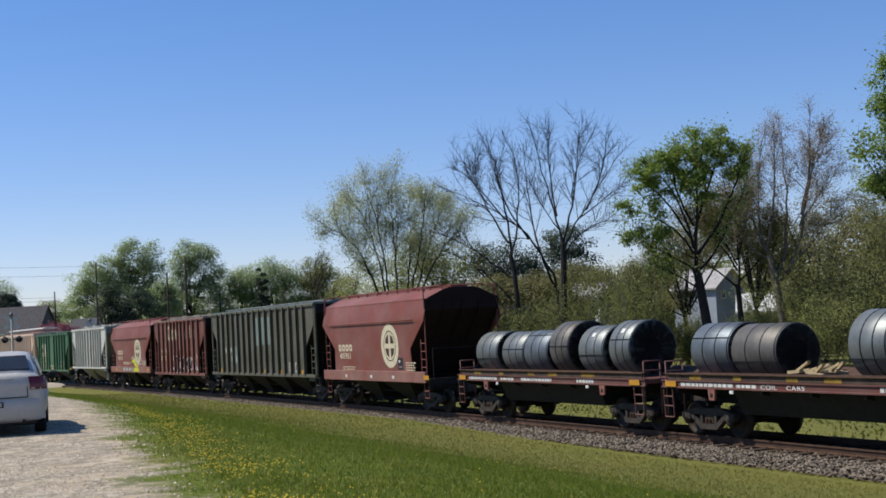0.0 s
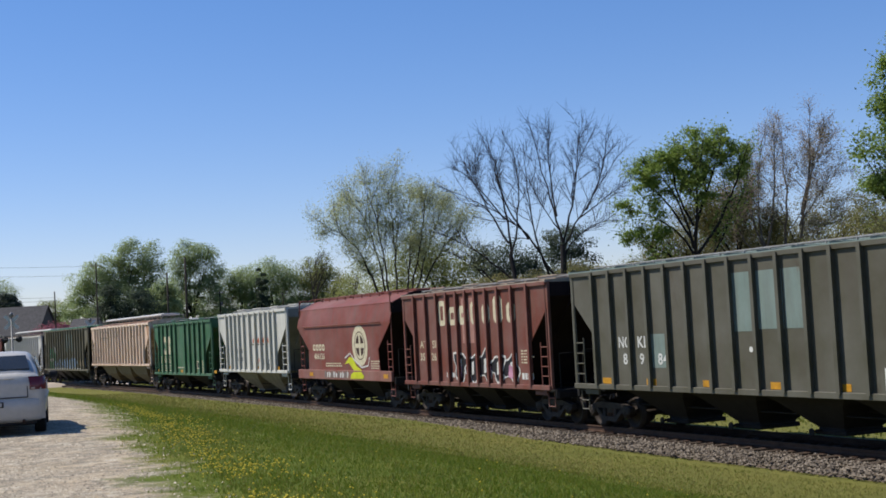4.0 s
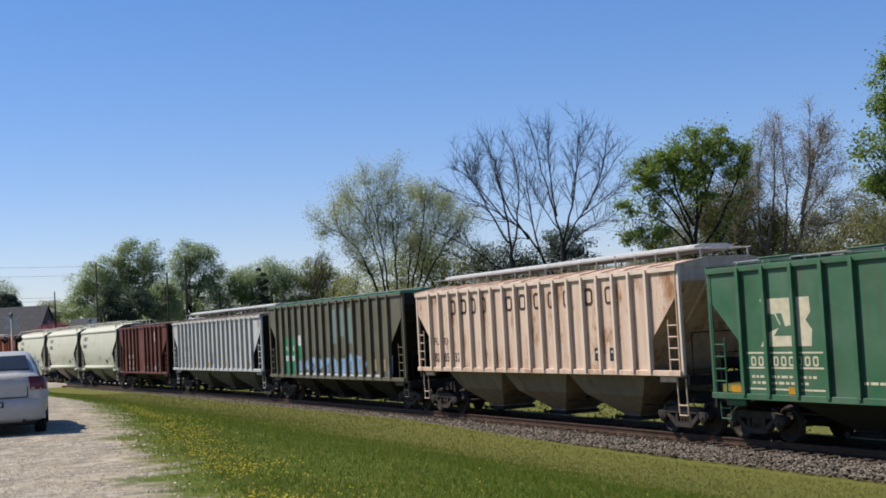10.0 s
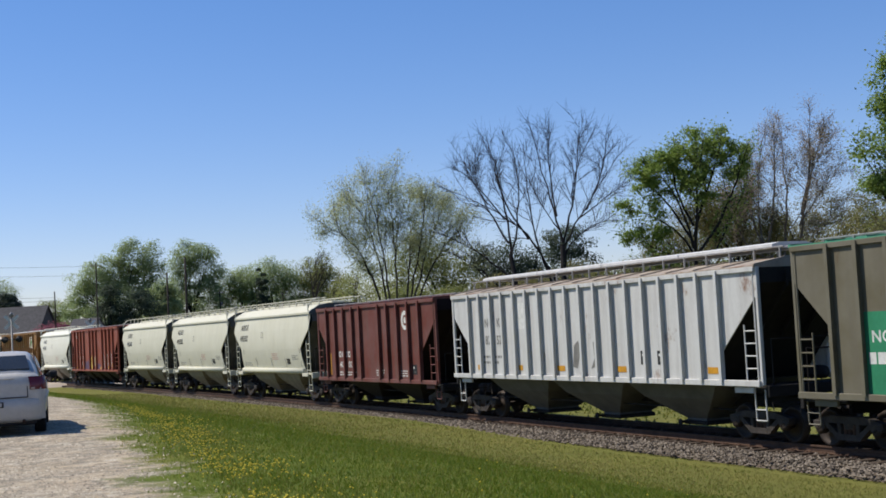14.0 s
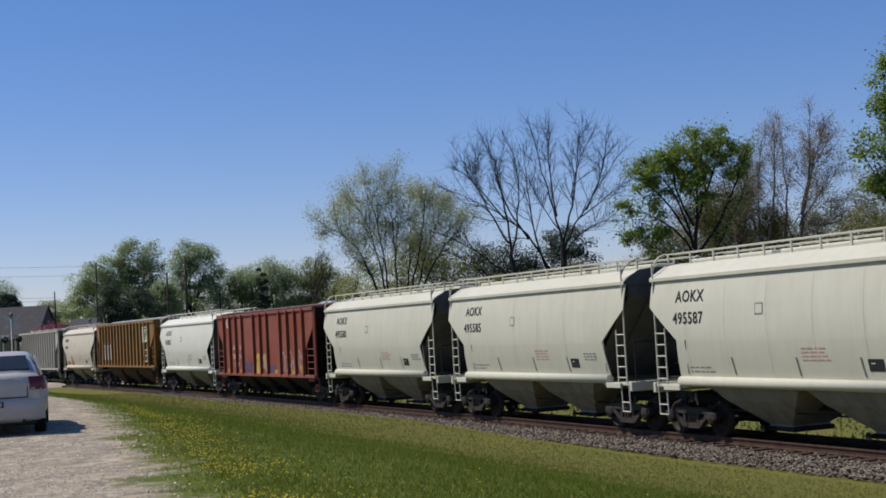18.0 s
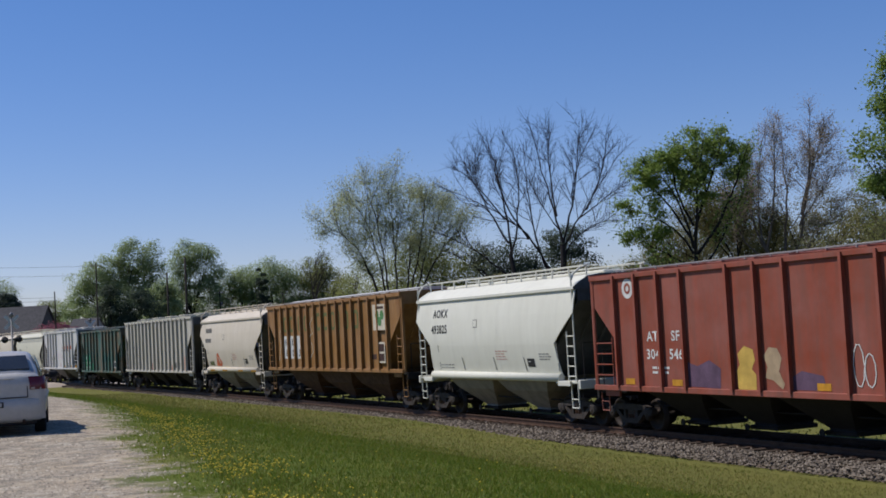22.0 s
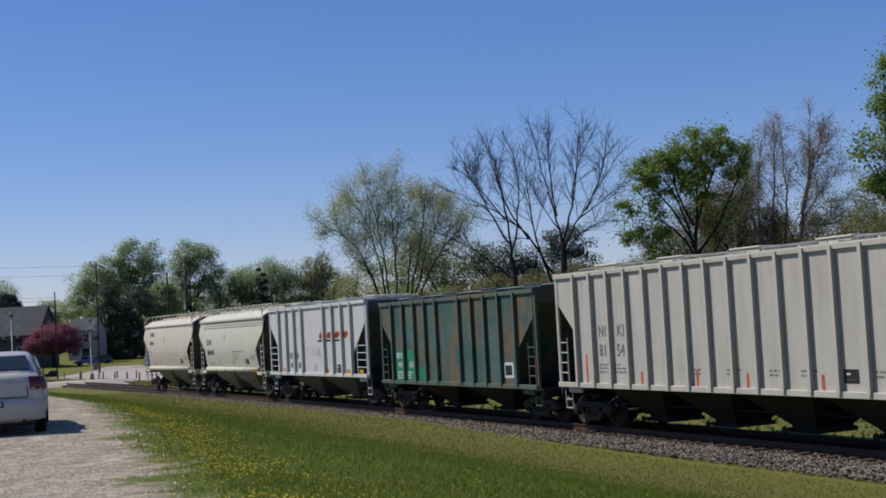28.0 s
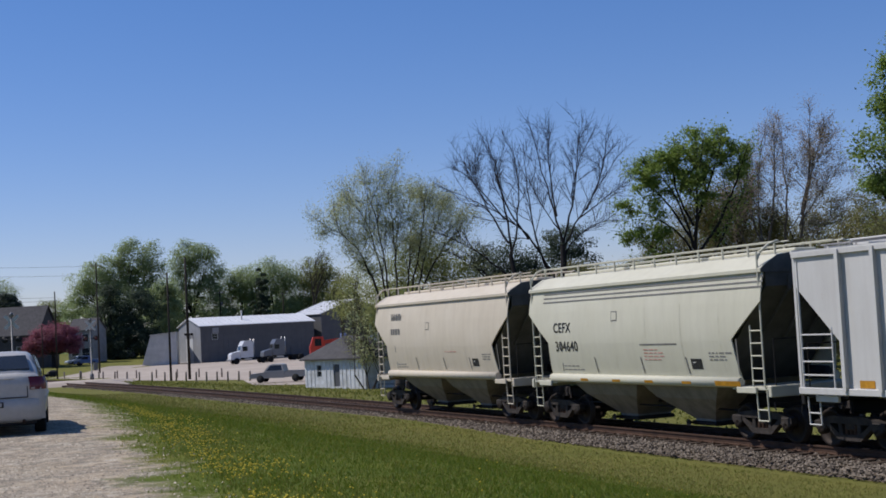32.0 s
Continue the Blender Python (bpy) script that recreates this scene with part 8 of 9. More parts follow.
def tree(name, label, base, crowns, seed, leaf=None, leaf_n=0, leaf_size=0.2, fork=4.0, lean=(0, 0), stems=1, bark=BARK, tip=0.014, mains=14, sides=(8, 5), twigs=2,
         twig_len=0.7, scatter=0.3, droop=0.0, category="tree", trunk_r=0.28, rise=0.7, clumps=0, girth=0.022, reach=0.36, boughs=()):
    """A tree: limbs that sweep into its crowns, twigs at their ends, leaves about the twigs."""
    rng = np.random.default_rng(seed)
    base = (base[0], base[1], ground_z(base[0], base[1]) - 0.1)
    A, B, RA, RB, m, e = limbs(base, crowns, rng, fork, mains, stems, lean, trunk_r, sides, tip, rise, girth, reach, boughs)
    root = thing(name, label, category)
    thick = RA > 0.045
    if thick.any():
        part("trunk", limbs_mesh("trunk", A[thick], B[thick], RA[thick], RB[thick], bark, 6), bark, root)
    src = np.repeat(np.arange(len(e)), twigs)
    start = m[src] + (e[src] - m[src]) * rng.uniform(0, 1, len(src))[:, None]
    way = e[src] - m[src]
    way /= np.linalg.norm(way, axis=1, keepdims=True) + 1e-9
    way = way + rng.normal(size=way.shape) * 0.5
    way[:, 2] += 0.15 - droop
    way /= np.linalg.norm(way, axis=1, keepdims=True)
    ends = start + way * (twig_len * rng.uniform(0.4, 1.3, len(src)))[:, None]
    thin = ~thick
    a2, b2 = np.concatenate([A[thin], start]), np.concatenate([B[thin], ends])
    r02, r12 = np.concatenate([RA[thin], np.full(len(src), tip * 0.6)]), np.concatenate([RB[thin], np.full(len(src), tip * 0.3)])
    part("branchwork", limbs_mesh("branchwork", a2, b2, r02, r12, bark, 3), bark, root, "fine branches and twigs")["kind"] = "stuff"
    if leaf and leaf_n:
        pick = rng.integers(0, len(src), leaf_n)
        along = rng.uniform(0.1, 1.05, leaf_n)[:, None]
        c = start[pick] + (ends[pick] - start[pick]) * along + rng.normal(size=(leaf_n, 3)) * scatter
        if clumps:
            heart = in_crowns(crowns, clumps, rng, 0.3)
            some = rng.uniform(0, 1, leaf_n) < 0.72
            c[some] = (heart[rng.integers(0, clumps, leaf_n)] + rng.normal(size=(leaf_n, 3)) * np.array([0.5, 0.5, 0.38]) * scatter * 1.4)[some]
        mid = np.mean([k[0] for k in crowns], axis=0)
        out = (c - mid) / (np.abs(c - mid).max() + 1e-9) * 0.4 + np.array([-0.2, 0, 0.6]) + rng.normal(size=(leaf_n, 3)) * 0.6
        part("crown", leaves_mesh("crown", c, leaf_size, rng, leaf, droop, out), leaf, root, "leafy crown")
    return root


def far_tree(name, label, base, crowns, seed, leaf, n=4200, size=0.75, bark=BARK_DARK, category="tree"):
    """A tree far off: a forked trunk and a crown of many clumps."""
    rng = np.random.default_rng(seed)
    root = thing(name, label, category)
    z0 = ground_z(base[0], base[1])
    top = np.mean([c for c, r in crowns], axis=0)
    a = [np.array([base[0], base[1], z0 - 0.2])]
    b = [np.array([base[0], base[1], z0 + (top[2] - z0) * 0.5])]
    ra, rb = [0.45], [0.3]
    for c, r in crowns:
        for k in range(5):
            e = np.array(c) + rng.normal(size=3) * np.array(r) * 0.45
            a.append(b[0]), b.append(e), ra.append(0.2), rb.append(0.05)
    if category == "thicket":
        part("stems", limbs_mesh("stems", np.array(a), np.array(b), np.array(ra) * 0.45, np.array(rb) * 0.6, bark, 5), bark, root, "thin young stems")["kind"] = "stuff"
    else:
        part("trunk", limbs_mesh("trunk", np.array(a), np.array(b), np.array(ra), np.array(rb), bark, 6), bark, root)
    # clumps: leaves gather round points on the crown's uneven skin
    n, size = int(n * 1.05), size * 0.66
    k = max(70, n // 130)
    seeds = in_crowns(crowns, k, rng, 0.33)
    pick = rng.integers(0, k, n)
    spread = np.mean([r[0] for c, r in crowns]) * 0.19
    off = np.clip(rng.normal(size=(n, 3)), -1.5, 1.5) * np.array([1, 1, 0.62]) * spread
    c = seeds[pick] + off
    out = off / spread * 0.5 + (seeds[pick] - top) / (np.abs(seeds[pick] - top).max() + 1e-9) * 0.5 + np.array([-0.2, 0, 0.7]) + rng.normal(size=(n, 3)) * 0.3
    part("crown", leaves_mesh("crown", c, size, rng, leaf, 0.0, out, 0.5), leaf, root, "dense leafy crown")
    return root


# the willow, the bare tree, the maple and their neighbours, along the far side of the line
tree("willow_tree", "multi-stemmed willow with thin yellow-green spring leaves", (-3.7, 96), [((-6.0, 96, 12.4), (2.8, 2.3, 2.3)), ((-3.2, 96, 13.2), (2.1, 2.0, 1.8)), ((-0.7, 97, 11.4), (2.0, 2.0, 1.8)), ((1.3, 97, 9.8), (1.9, 1.8, 1.4)), ((-7.9, 96, 11.6), (1.5, 1.4, 1.5)), ((-3.2, 96, 10.0), (3.2, 2.4, 2.4)), ((-2.0, 96, 7.6), (2.4, 2.0, 1.5))], 11, LEAF_WILLOW, 52000, 0.09, fork=3.8, stems=1, twigs=3, twig_len=0.9, scatter=0.3, tip=0.013, bark=BARK, sides=(12, 6), trunk_r=0.38, girth=0.0115, reach=0.3,
     boughs=((-4.1, 2.2, -5.5, 7.5, -8.2, 11.7), (-4.2, 2.2, -5.8, 8.3, -8.6, 10.8), (-4, 2.2, -4.8, 8.6, -6.7, 13.0), (-3.9, 2.2, -4.4, 9.0, -5.4, 13.4), (-3.7, 2.2, -3.47, 9.0, -3.84, 13.1), (-3.5, 2.2, -2.47, 8.2, -2.6, 13.5), (-3.3, 2.2, -1.65, 9.0, -1.2, 12.4), (-3.2, 2.2, -1.2, 8.4, -0.1, 11.6), (-3.1, 2.2, -0.47, 8.1, 1.6, 9.9)))
tree("bare_tree", "tall bare tree with a wide fan of dark branches", (7.5, 88), [((9.2, 88, 12.0), (3.7, 3.0, 5.0)), ((9.2, 88, 9.6), (3.0, 2.4, 3.0))], 23, fork=9.7, lean=(0.5, 0), twigs=2, twig_len=1.0, tip=0.0145, bark=BARK_DARK, sides=(12, 5), trunk_r=0.24, girth=0.0135, reach=0.32,
     boughs=((8, 8.2, 7.33, 11.18, 6.19, 16.5), (7.7, 10, 7.42, 13.27, 7.61, 15.74), (8, 8.2, 8.85, 11.37, 9.51, 16.21), (8.8, 10.8, 9.13, 12.89, 10.37, 15.46), (8, 7.9, 9.51, 10.23, 12.08, 13.94), (9.7, 10.3, 10.74, 12.61, 11.22, 14.79), (8, 7.2, 9.51, 8.99, 11.7, 9.56), (7.9, 9, 6.85, 10.51, 6.09, 12.13), (9.2, 9.8, 10.74, 10.89, 12.55, 12.13)))
tree("bare_tree", "spreading bare tree with long leaning limbs", (4.7, 92), [((3.5, 92, 12.4), (4.1, 3.0, 4.6)), ((3.0, 92, 9.4), (3.6, 2.6, 2.6))], 30, fork=9.4, lean=(0.0, 0), twigs=2, twig_len=1.0, tip=0.0145, bark=BARK_DARK, sides=(12, 5), trunk_r=0.2, girth=0.013, reach=0.32,
     boughs=((4.7, 7.6, 4.4, 12.11, 3.5, 16.41), (4.6, 8.6, 3.1, 11.54, 1.5, 15.26), (4.7, 7.6, 5.4, 11.35, 5.1, 15.55), (4.6, 6.2, 2.3, 8.2, -0.4, 9.82), (3.3, 11.4, 2.6, 13.07, 2.7, 15.17), (4.6, 4.6, 2.8, 6.57, 0.6, 8.1)))
tree("bare_tree", "bare tree leaning far over towards the willow", (8.1, 92), [((3.6, 92, 11.2), (4.4, 3.0, 3.4)), ((6.2, 92, 11.5), (2.2, 2.0, 4.4))], 33, fork=7.0, lean=(-0.3, 0), twigs=2, twig_len=1.0, tip=0.0145, bark=BARK_DARK, sides=(12, 5), trunk_r=0.18, girth=0.0125, reach=0.32,
     boughs=((7.8, 5.4, 5.2, 9.7, 0.4, 12.4), (4.4, 10.3, 2.6, 12.8, 1.1, 14.2), (7.7, 5.4, 6.4, 9.6, 6.0, 15.6), (6.0, 8.8, 4.3, 12.2, 4.2, 14.8)))
tree("maple_tree", "maple with bright fresh green leaves over open dark limbs", (14.81, 74), [((14.35, 74, 13.12), (0.70, 0.59, 0.44)), ((15.92, 74, 12.81), (0.79, 0.67, 0.51)), ((16.81, 74, 11.81), (0.70, 0.59, 0.89)), ((14.91, 74, 11.91), (1.26, 1.07, 0.79)), ((13.15, 74, 11.84), (1.01, 0.86, 0.70)), ((11.84, 74, 11.27), (0.95, 0.81, 0.63)), ((11.48, 74, 10.49), (0.79, 0.67, 0.57)), ((13.88, 74, 10.84), (1.42, 1.21, 0.63)), ((15.95, 74, 10.89), (1.11, 0.94, 0.57)), ((10.44, 74, 9.05), (0.76, 0.64, 0.57)), ((12.02, 74, 9.03), (0.79, 0.67, 0.44)), ((10.51, 74, 7.68), (0.70, 0.59, 0.47)), ((12.10, 74, 7.75), (0.79, 0.67, 0.47)), ((13.19, 74, 9.92), (0.79, 0.67, 0.47)), ((14.60, 74, 9.69), (0.95, 0.81, 0.47))], 31, LEAF_MAPLE, 30000, 0.125, fork=7.2, lean=(-0.71, 0), twigs=2, twig_len=0.7, scatter=0.27, tip=0.013, bark=BARK_DARK, sides=(9, 5), trunk_r=0.3, clumps=120, girth=0.019, reach=0.3,
     boughs=((14.10, 5.74, 14.15, 8.60, 14.64, 12.72), (14.03, 6.69, 13.33, 9.60, 11.86, 11.59), (14.01, 6.38, 12.75, 8.03, 10.44, 9.11), (14.08, 5.42, 12.50, 6.46, 10.51, 7.68), (14.10, 7.33, 14.95, 10.15, 15.75, 12.66), (14.23, 6.37, 15.82, 8.83, 16.98, 11.96), (14.11, 7.96, 13.23, 10.56, 13.51, 12.46), (14.05, 7.01, 12.39, 9.81, 10.87, 11.00), (14.20, 5.42, 15.54, 6.93, 17.17, 10.03), (14.41, 4.14, 13.05, 5.16, 11.52, 6.04)))
tree("budding_tree", "tall budding tree with reddish-brown haze of twigs", (20.33, 78), [((20.93, 78, 12.61), (1.50, 1.27, 2.00)), ((22.55, 78, 11.85), (1.50, 1.27, 1.83)), ((19.17, 78, 11.35), (1.17, 0.99, 1.67)), ((23.48, 78, 10.79), (1.00, 0.85, 1.67)), ((20.72, 78, 9.59), (2.33, 1.98, 1.33)), ((18.27, 78, 8.04), (1.67, 1.42, 1.33))], 37, LEAF_BUD, 22000, 0.075, fork=7.8, lean=(-1.10, 0), twigs=3, twig_len=0.7, scatter=0.2, tip=0.012, bark=BARK_PALE, sides=(12, 6), trunk_r=0.26, girth=0.015, reach=0.3,
     boughs=((19.23, 6.32, 18.82, 8.68, 19.28, 13.04), (19.16, 6.32, 18.34, 9.04, 18.56, 12.40), (19.57, 4.96, 20.65, 8.59, 20.89, 14.47), (19.71, 4.62, 21.11, 7.89, 21.90, 14.59), (21.14, 7.89, 21.79, 10.54, 22.68, 13.70), (21.23, 8.22, 22.39, 9.50, 24.03, 11.43), (19.71, 4.62, 21.51, 6.53, 23.70, 9.10), (21.25, 8.55, 22.17, 11.19, 23.65, 13.14), (19.12, 6.66, 19.76, 10.31, 19.81, 13.51), (19.31, 5.98, 17.56, 7.41, 17.07, 10.12)))
tree("budding_tree", "leaning budding tree among the undergrowth", (17.67, 80), [((17.38, 80, 8.24), (2.05, 1.74, 1.71)), ((15.11, 80, 7.67), (1.71, 1.45, 1.44)), ((19.02, 80, 7.12), (1.71, 1.45, 1.44)), ((13.35, 80, 6.91), (1.44, 1.22, 1.09)), ((16.24, 80, 6.58), (2.05, 1.74, 1.03))], 41, LEAF_THICKET, 34000, 0.085, fork=6.3, twigs=3, twig_len=0.8, scatter=0.3, tip=0.012, bark=BARK_DARK, sides=(11, 6), trunk_r=0.2, girth=0.016, reach=0.34,
     boughs=((17.65, 4.11, 17.75, 7.19, 17.16, 10.15), (17.72, 6.16, 18.40, 8.19, 18.93, 10.91), (17.71, 5.48, 16.48, 7.60, 14.84, 8.72), (17.70, 4.79, 19.31, 6.42, 20.13, 8.44), (17.68, 4.45, 15.85, 5.92, 13.53, 7.07), (17.73, 5.82, 16.99, 7.57, 16.10, 9.69)))
tree("maple_tree", "leafy green maple reaching in over the line", (19.91, 52), [((17.80, 52, 12.63), (0.40, 0.34, 0.49)), ((18.01, 52, 11.48), (0.89, 0.76, 0.67)), ((17.29, 52, 10.73), (0.62, 0.53, 0.27)), ((17.78, 52, 9.80), (0.93, 0.79, 0.53)), ((16.61, 52, 9.03), (0.40, 0.34, 0.31)), ((17.75, 52, 8.79), (0.80, 0.68, 0.62)), ((16.85, 52, 7.83), (0.49, 0.42, 0.36)), ((18.29, 52, 7.64), (1.11, 0.94, 0.89)), ((18.92, 52, 10.08), (1.33, 1.13, 2.00))], 43, LEAF_MAPLE, 21000, 0.115, fork=4.5, twigs=2, twig_len=0.6, scatter=0.3, tip=0.013, bark=BARK_DARK, mains=24, sides=(6, 3), trunk_r=0.26, clumps=130)
# saplings and undergrowth
tree("sapling", "leaning sapling with sparse yellow leaves beside the shed", (-6.1, 101, -1.35), [((-6.47, 101, 4.17), (0.95, 0.81, 2.59)), ((-7.03, 101, 5.93), (0.95, 0.81, 1.73)), ((-5.91, 101, 2.42), (1.08, 0.92, 2.16))], 47, LEAF_WILLOW, 1400, 0.16, fork=1.2, stems=4, twigs=2, twig_len=0.5, tip=0.012, mains=10, sides=(6, 4), trunk_r=0.12)
shrubs = [((9.65, 84, 3.2), (3.05, 2.59, 2.69)), ((13.21, 86, 3.57), (2.94, 2.5, 3.12)), ((15.82, 88, 1.4), (1.5, 1.28, 1.32)), ((19.89, 82, 2.64), (2.1, 1.79, 2.1)), ((21.48, 76, 4.46), (2.6, 2.21, 3.08)), ((23.15, 72, 4.86), (2.77, 2.35, 3.38)), ((24.8, 70, 3.49), (2.99, 2.54, 3.59)), ((4.23, 92, 2.37), (2.36, 2, 1.96)), ((12.64, 92, 5.06), (3.14, 2.67, 2.36)), ((6.82, 90, 2.24), (2.31, 1.96, 1.92)), ((-6.75, 104, 2.44), (1.33, 1.13, 2.67)), ((21.1, 70, 1.9), (2.99, 2.54, 1.79)), ((17.93, 80, 1.03), (2.05, 1.74, 1.03)), ((-0.53, 100, 2.15), (3.84, 3.27, 2.56))]
for k, (c, r) in enumerate(shrubs):
    tree("shrub", "tall shrub with thin stems and sparse yellow-green leaves", (c[0], c[1]), [(c, r)], 60 + k, LEAF_SHRUB if k % 3 else LEAF_OLIVE, 9500 if k not in (10,) else 2500, 0.09, fork=1.0, stems=4, twigs=3, twig_len=0.6, scatter=0.3, tip=0.011, category="shrub", mains=16, sides=(6, 4), trunk_r=0.1, rise=0.5)
# dark evergreens and round trees behind
far_tree("evergreen_tree", "dark round evergreen behind the bare tree", (13.74, 150), [((14.0, 150, 11.6), (2.7, 2.3, 2.3)), ((14.6, 150, 7.4), (3.4, 2.9, 4.0))], 71, LEAF_DARK, 12000, 0.3)
far_tree("round_tree", "dark green tree behind the bare tree", (8.92, 155), [((6.4, 155, 10.6), (3.4, 2.8, 2.6)), ((10.3, 156, 9.8), (2.6, 2.3, 2.3)), ((8.0, 155, 5.4), (4.9, 4.2, 4.0))], 72, LEAF_DARK, 20000, 0.3)
far_tree("round_tree", "olive-green tree behind the willow", (0.37, 160), [((1.67, 160, 10.6), (4.1, 3.49, 3.42)), ((-3.0, 160, 9.6), (4.6, 3.9, 4.1)), ((-9.0, 160, 6.8), (5.2, 4.4, 4.6)), ((3.5, 160, 6.5), (5.0, 4.3, 4.0))], 73, LEAF_OLIVE, 30000, 0.3)
far_tree("round_tree", "green tree behind the maple", (20.75, 150), [((19.22, 150, 4.44), (4.49, 3.81, 3.84)), ((24.97, 150, 4.13), (5.13, 4.36, 4.49))], 74, LEAF_OLIVE, 14000, 0.3)
far_tree("round_tree", "green tree deep among the undergrowth", (33.41, 120), [((31.35, 120, 5.37), (4.1, 3.49, 4.1)), ((37.56, 120, 6.07), (5.13, 4.36, 5.64)), ((42.71, 120, 6.31), (5.64, 4.79, 6.66))], 75, LEAF_OLIVE, 20000, 0.27)
for k, (label, at, cr) in enumerate((
        ("brownish thicket of young trees beyond the line", (16.98, 140), [((16.08, 140, 3.25), (4.19, 3.56, 3.59)), ((20.9, 140, 3.89), (3.59, 3.05, 4.19)), ((18.21, 141, 6.76), (3.01, 2.56, 2.11))]),
        ("brownish thicket of young trees beyond the line", (26.5, 140), [((25.84, 140, 6.32), (4.19, 3.56, 3.29)), ((22.46, 141, 7.14), (3.31, 2.82, 2.71))]),
        ("dense thicket of young trees beyond the line", (26.43, 110), [((27.04, 112, 7.74), (3.35, 2.85, 2.87)), ((29.68, 110, 5.14), (3.76, 3.2, 4.23)), ((31.36, 110, 2.23), (3.76, 3.2, 2.82))]),
        ("dense thicket of young trees beyond the line", (30.08, 95), [((29.82, 95, 6.67), (3.45, 2.93, 3.25)), ((32.97, 95, 5.28), (3.65, 3.1, 4.46)), ((30.31, 95, 2.18), (4.46, 3.79, 2.43))]))):
    far_tree("thicket", label, at, cr, 140 + k, LEAF_THICKET, 24000, 0.24, category="thicket")
for k, (at, cr) in enumerate((
        ((18.0, 100), [((16.91, 100, 8.06), (2.14, 1.82, 1.92)), ((19.96, 100, 8.76), (2.4, 2.1, 2.2)), ((17.6, 101, 4.6), (1.5, 1.4, 1.6))]),
        ((23.6, 101), [((22.6, 101, 9.0), (2.3, 2.1, 2.3)), ((25.2, 101, 8.3), (2.3, 2.1, 2.4)), ((24.6, 102, 5.6), (1.6, 1.4, 1.4))]),
        ((28.4, 100), [((27.4, 100, 8.6), (2.3, 2.1, 2.7)), ((30.0, 100, 9.6), (2.4, 2.1, 2.7)), ((27.6, 101, 5.0), (3.0, 2.2, 2.4))]),
        ((33.0, 99), [((32.6, 99, 10.2), (2.4, 2.0, 2.8)), ((34.2, 99, 7.0), (2.6, 2.0, 3.0))]))):
    far_tree("thicket", "brown budding thicket behind the maple", at, cr, 160 + k, LEAF_THICKET, 15000, 0.17, category="thicket")
for k, (label, at, cr) in enumerate((
        ("olive undergrowth closing the view behind the willow", (-4.0, 118), [((-3.4, 118, 3.9), (3.6, 2.8, 2.9)), ((0.6, 119, 3.7), (3.0, 2.6, 2.9))]),
        ("olive undergrowth closing the view behind the bare trees", (7.0, 118), [((4.4, 118, 4.6), (3.2, 2.6, 2.6)), ((8.6, 118, 5.0), (3.2, 2.6, 2.6)), ((12.6, 119, 5.2), (3.4, 2.8, 2.8))]))):
    far_tree("thicket", label, at, cr, 150 + k, LEAF_THICKET if k else LEAF_OLIVE, 26000, 0.24, category="thicket")
# the woods beyond the town
far_tree("oak_tree", "big leafy oak standing over the houses", (-78.24, 320), [((-74.51, 320, 23.71), (6.15, 5.23, 4.37)), ((-81.54, 320, 19.28), (6.15, 5.23, 4.78)), ((-71.28, 320, 18.74), (4.78, 4.07, 5.47)), ((-87.63, 322, 17.61), (4.81, 4.09, 4.81)), ((-89.92, 322, 11.54), (4.13, 3.51, 6.19)), ((-78.39, 320, 12.27), (8.2, 6.97, 8.2))], 81, LEAF_MID, 46000, 0.5)
far_tree("oak_tree", "leafy oak beside the metal building", (-64.07, 335), [((-62.93, 335, 24.59), (5.44, 4.62, 4.01)), ((-59.59, 335, 18.67), (4.58, 3.89, 7.16)), ((-66.81, 335, 17.62), (4.58, 3.89, 8.59)), ((-63.59, 335, 8.85), (9.3, 7.91, 8.59))], 82, LEAF_MID, 38000, 0.5)
far_tree("fir_tree", "dark broad fir in front of the oaks", (-70.18, 275), [((-69.67, 275, 12.28), (2.58, 2.2, 4.11)), ((-69.89, 275, 6.42), (4.7, 3.99, 6.46)), ((-63.35, 275, 8.42), (3.76, 3.2, 7.05)), ((-64.75, 275, 2.63), (5.29, 4.49, 4.7)), ((-71.83, 275, 1.83), (5.29, 4.49, 4.11))], 83, LEAF_DARK, 36000, 0.45)
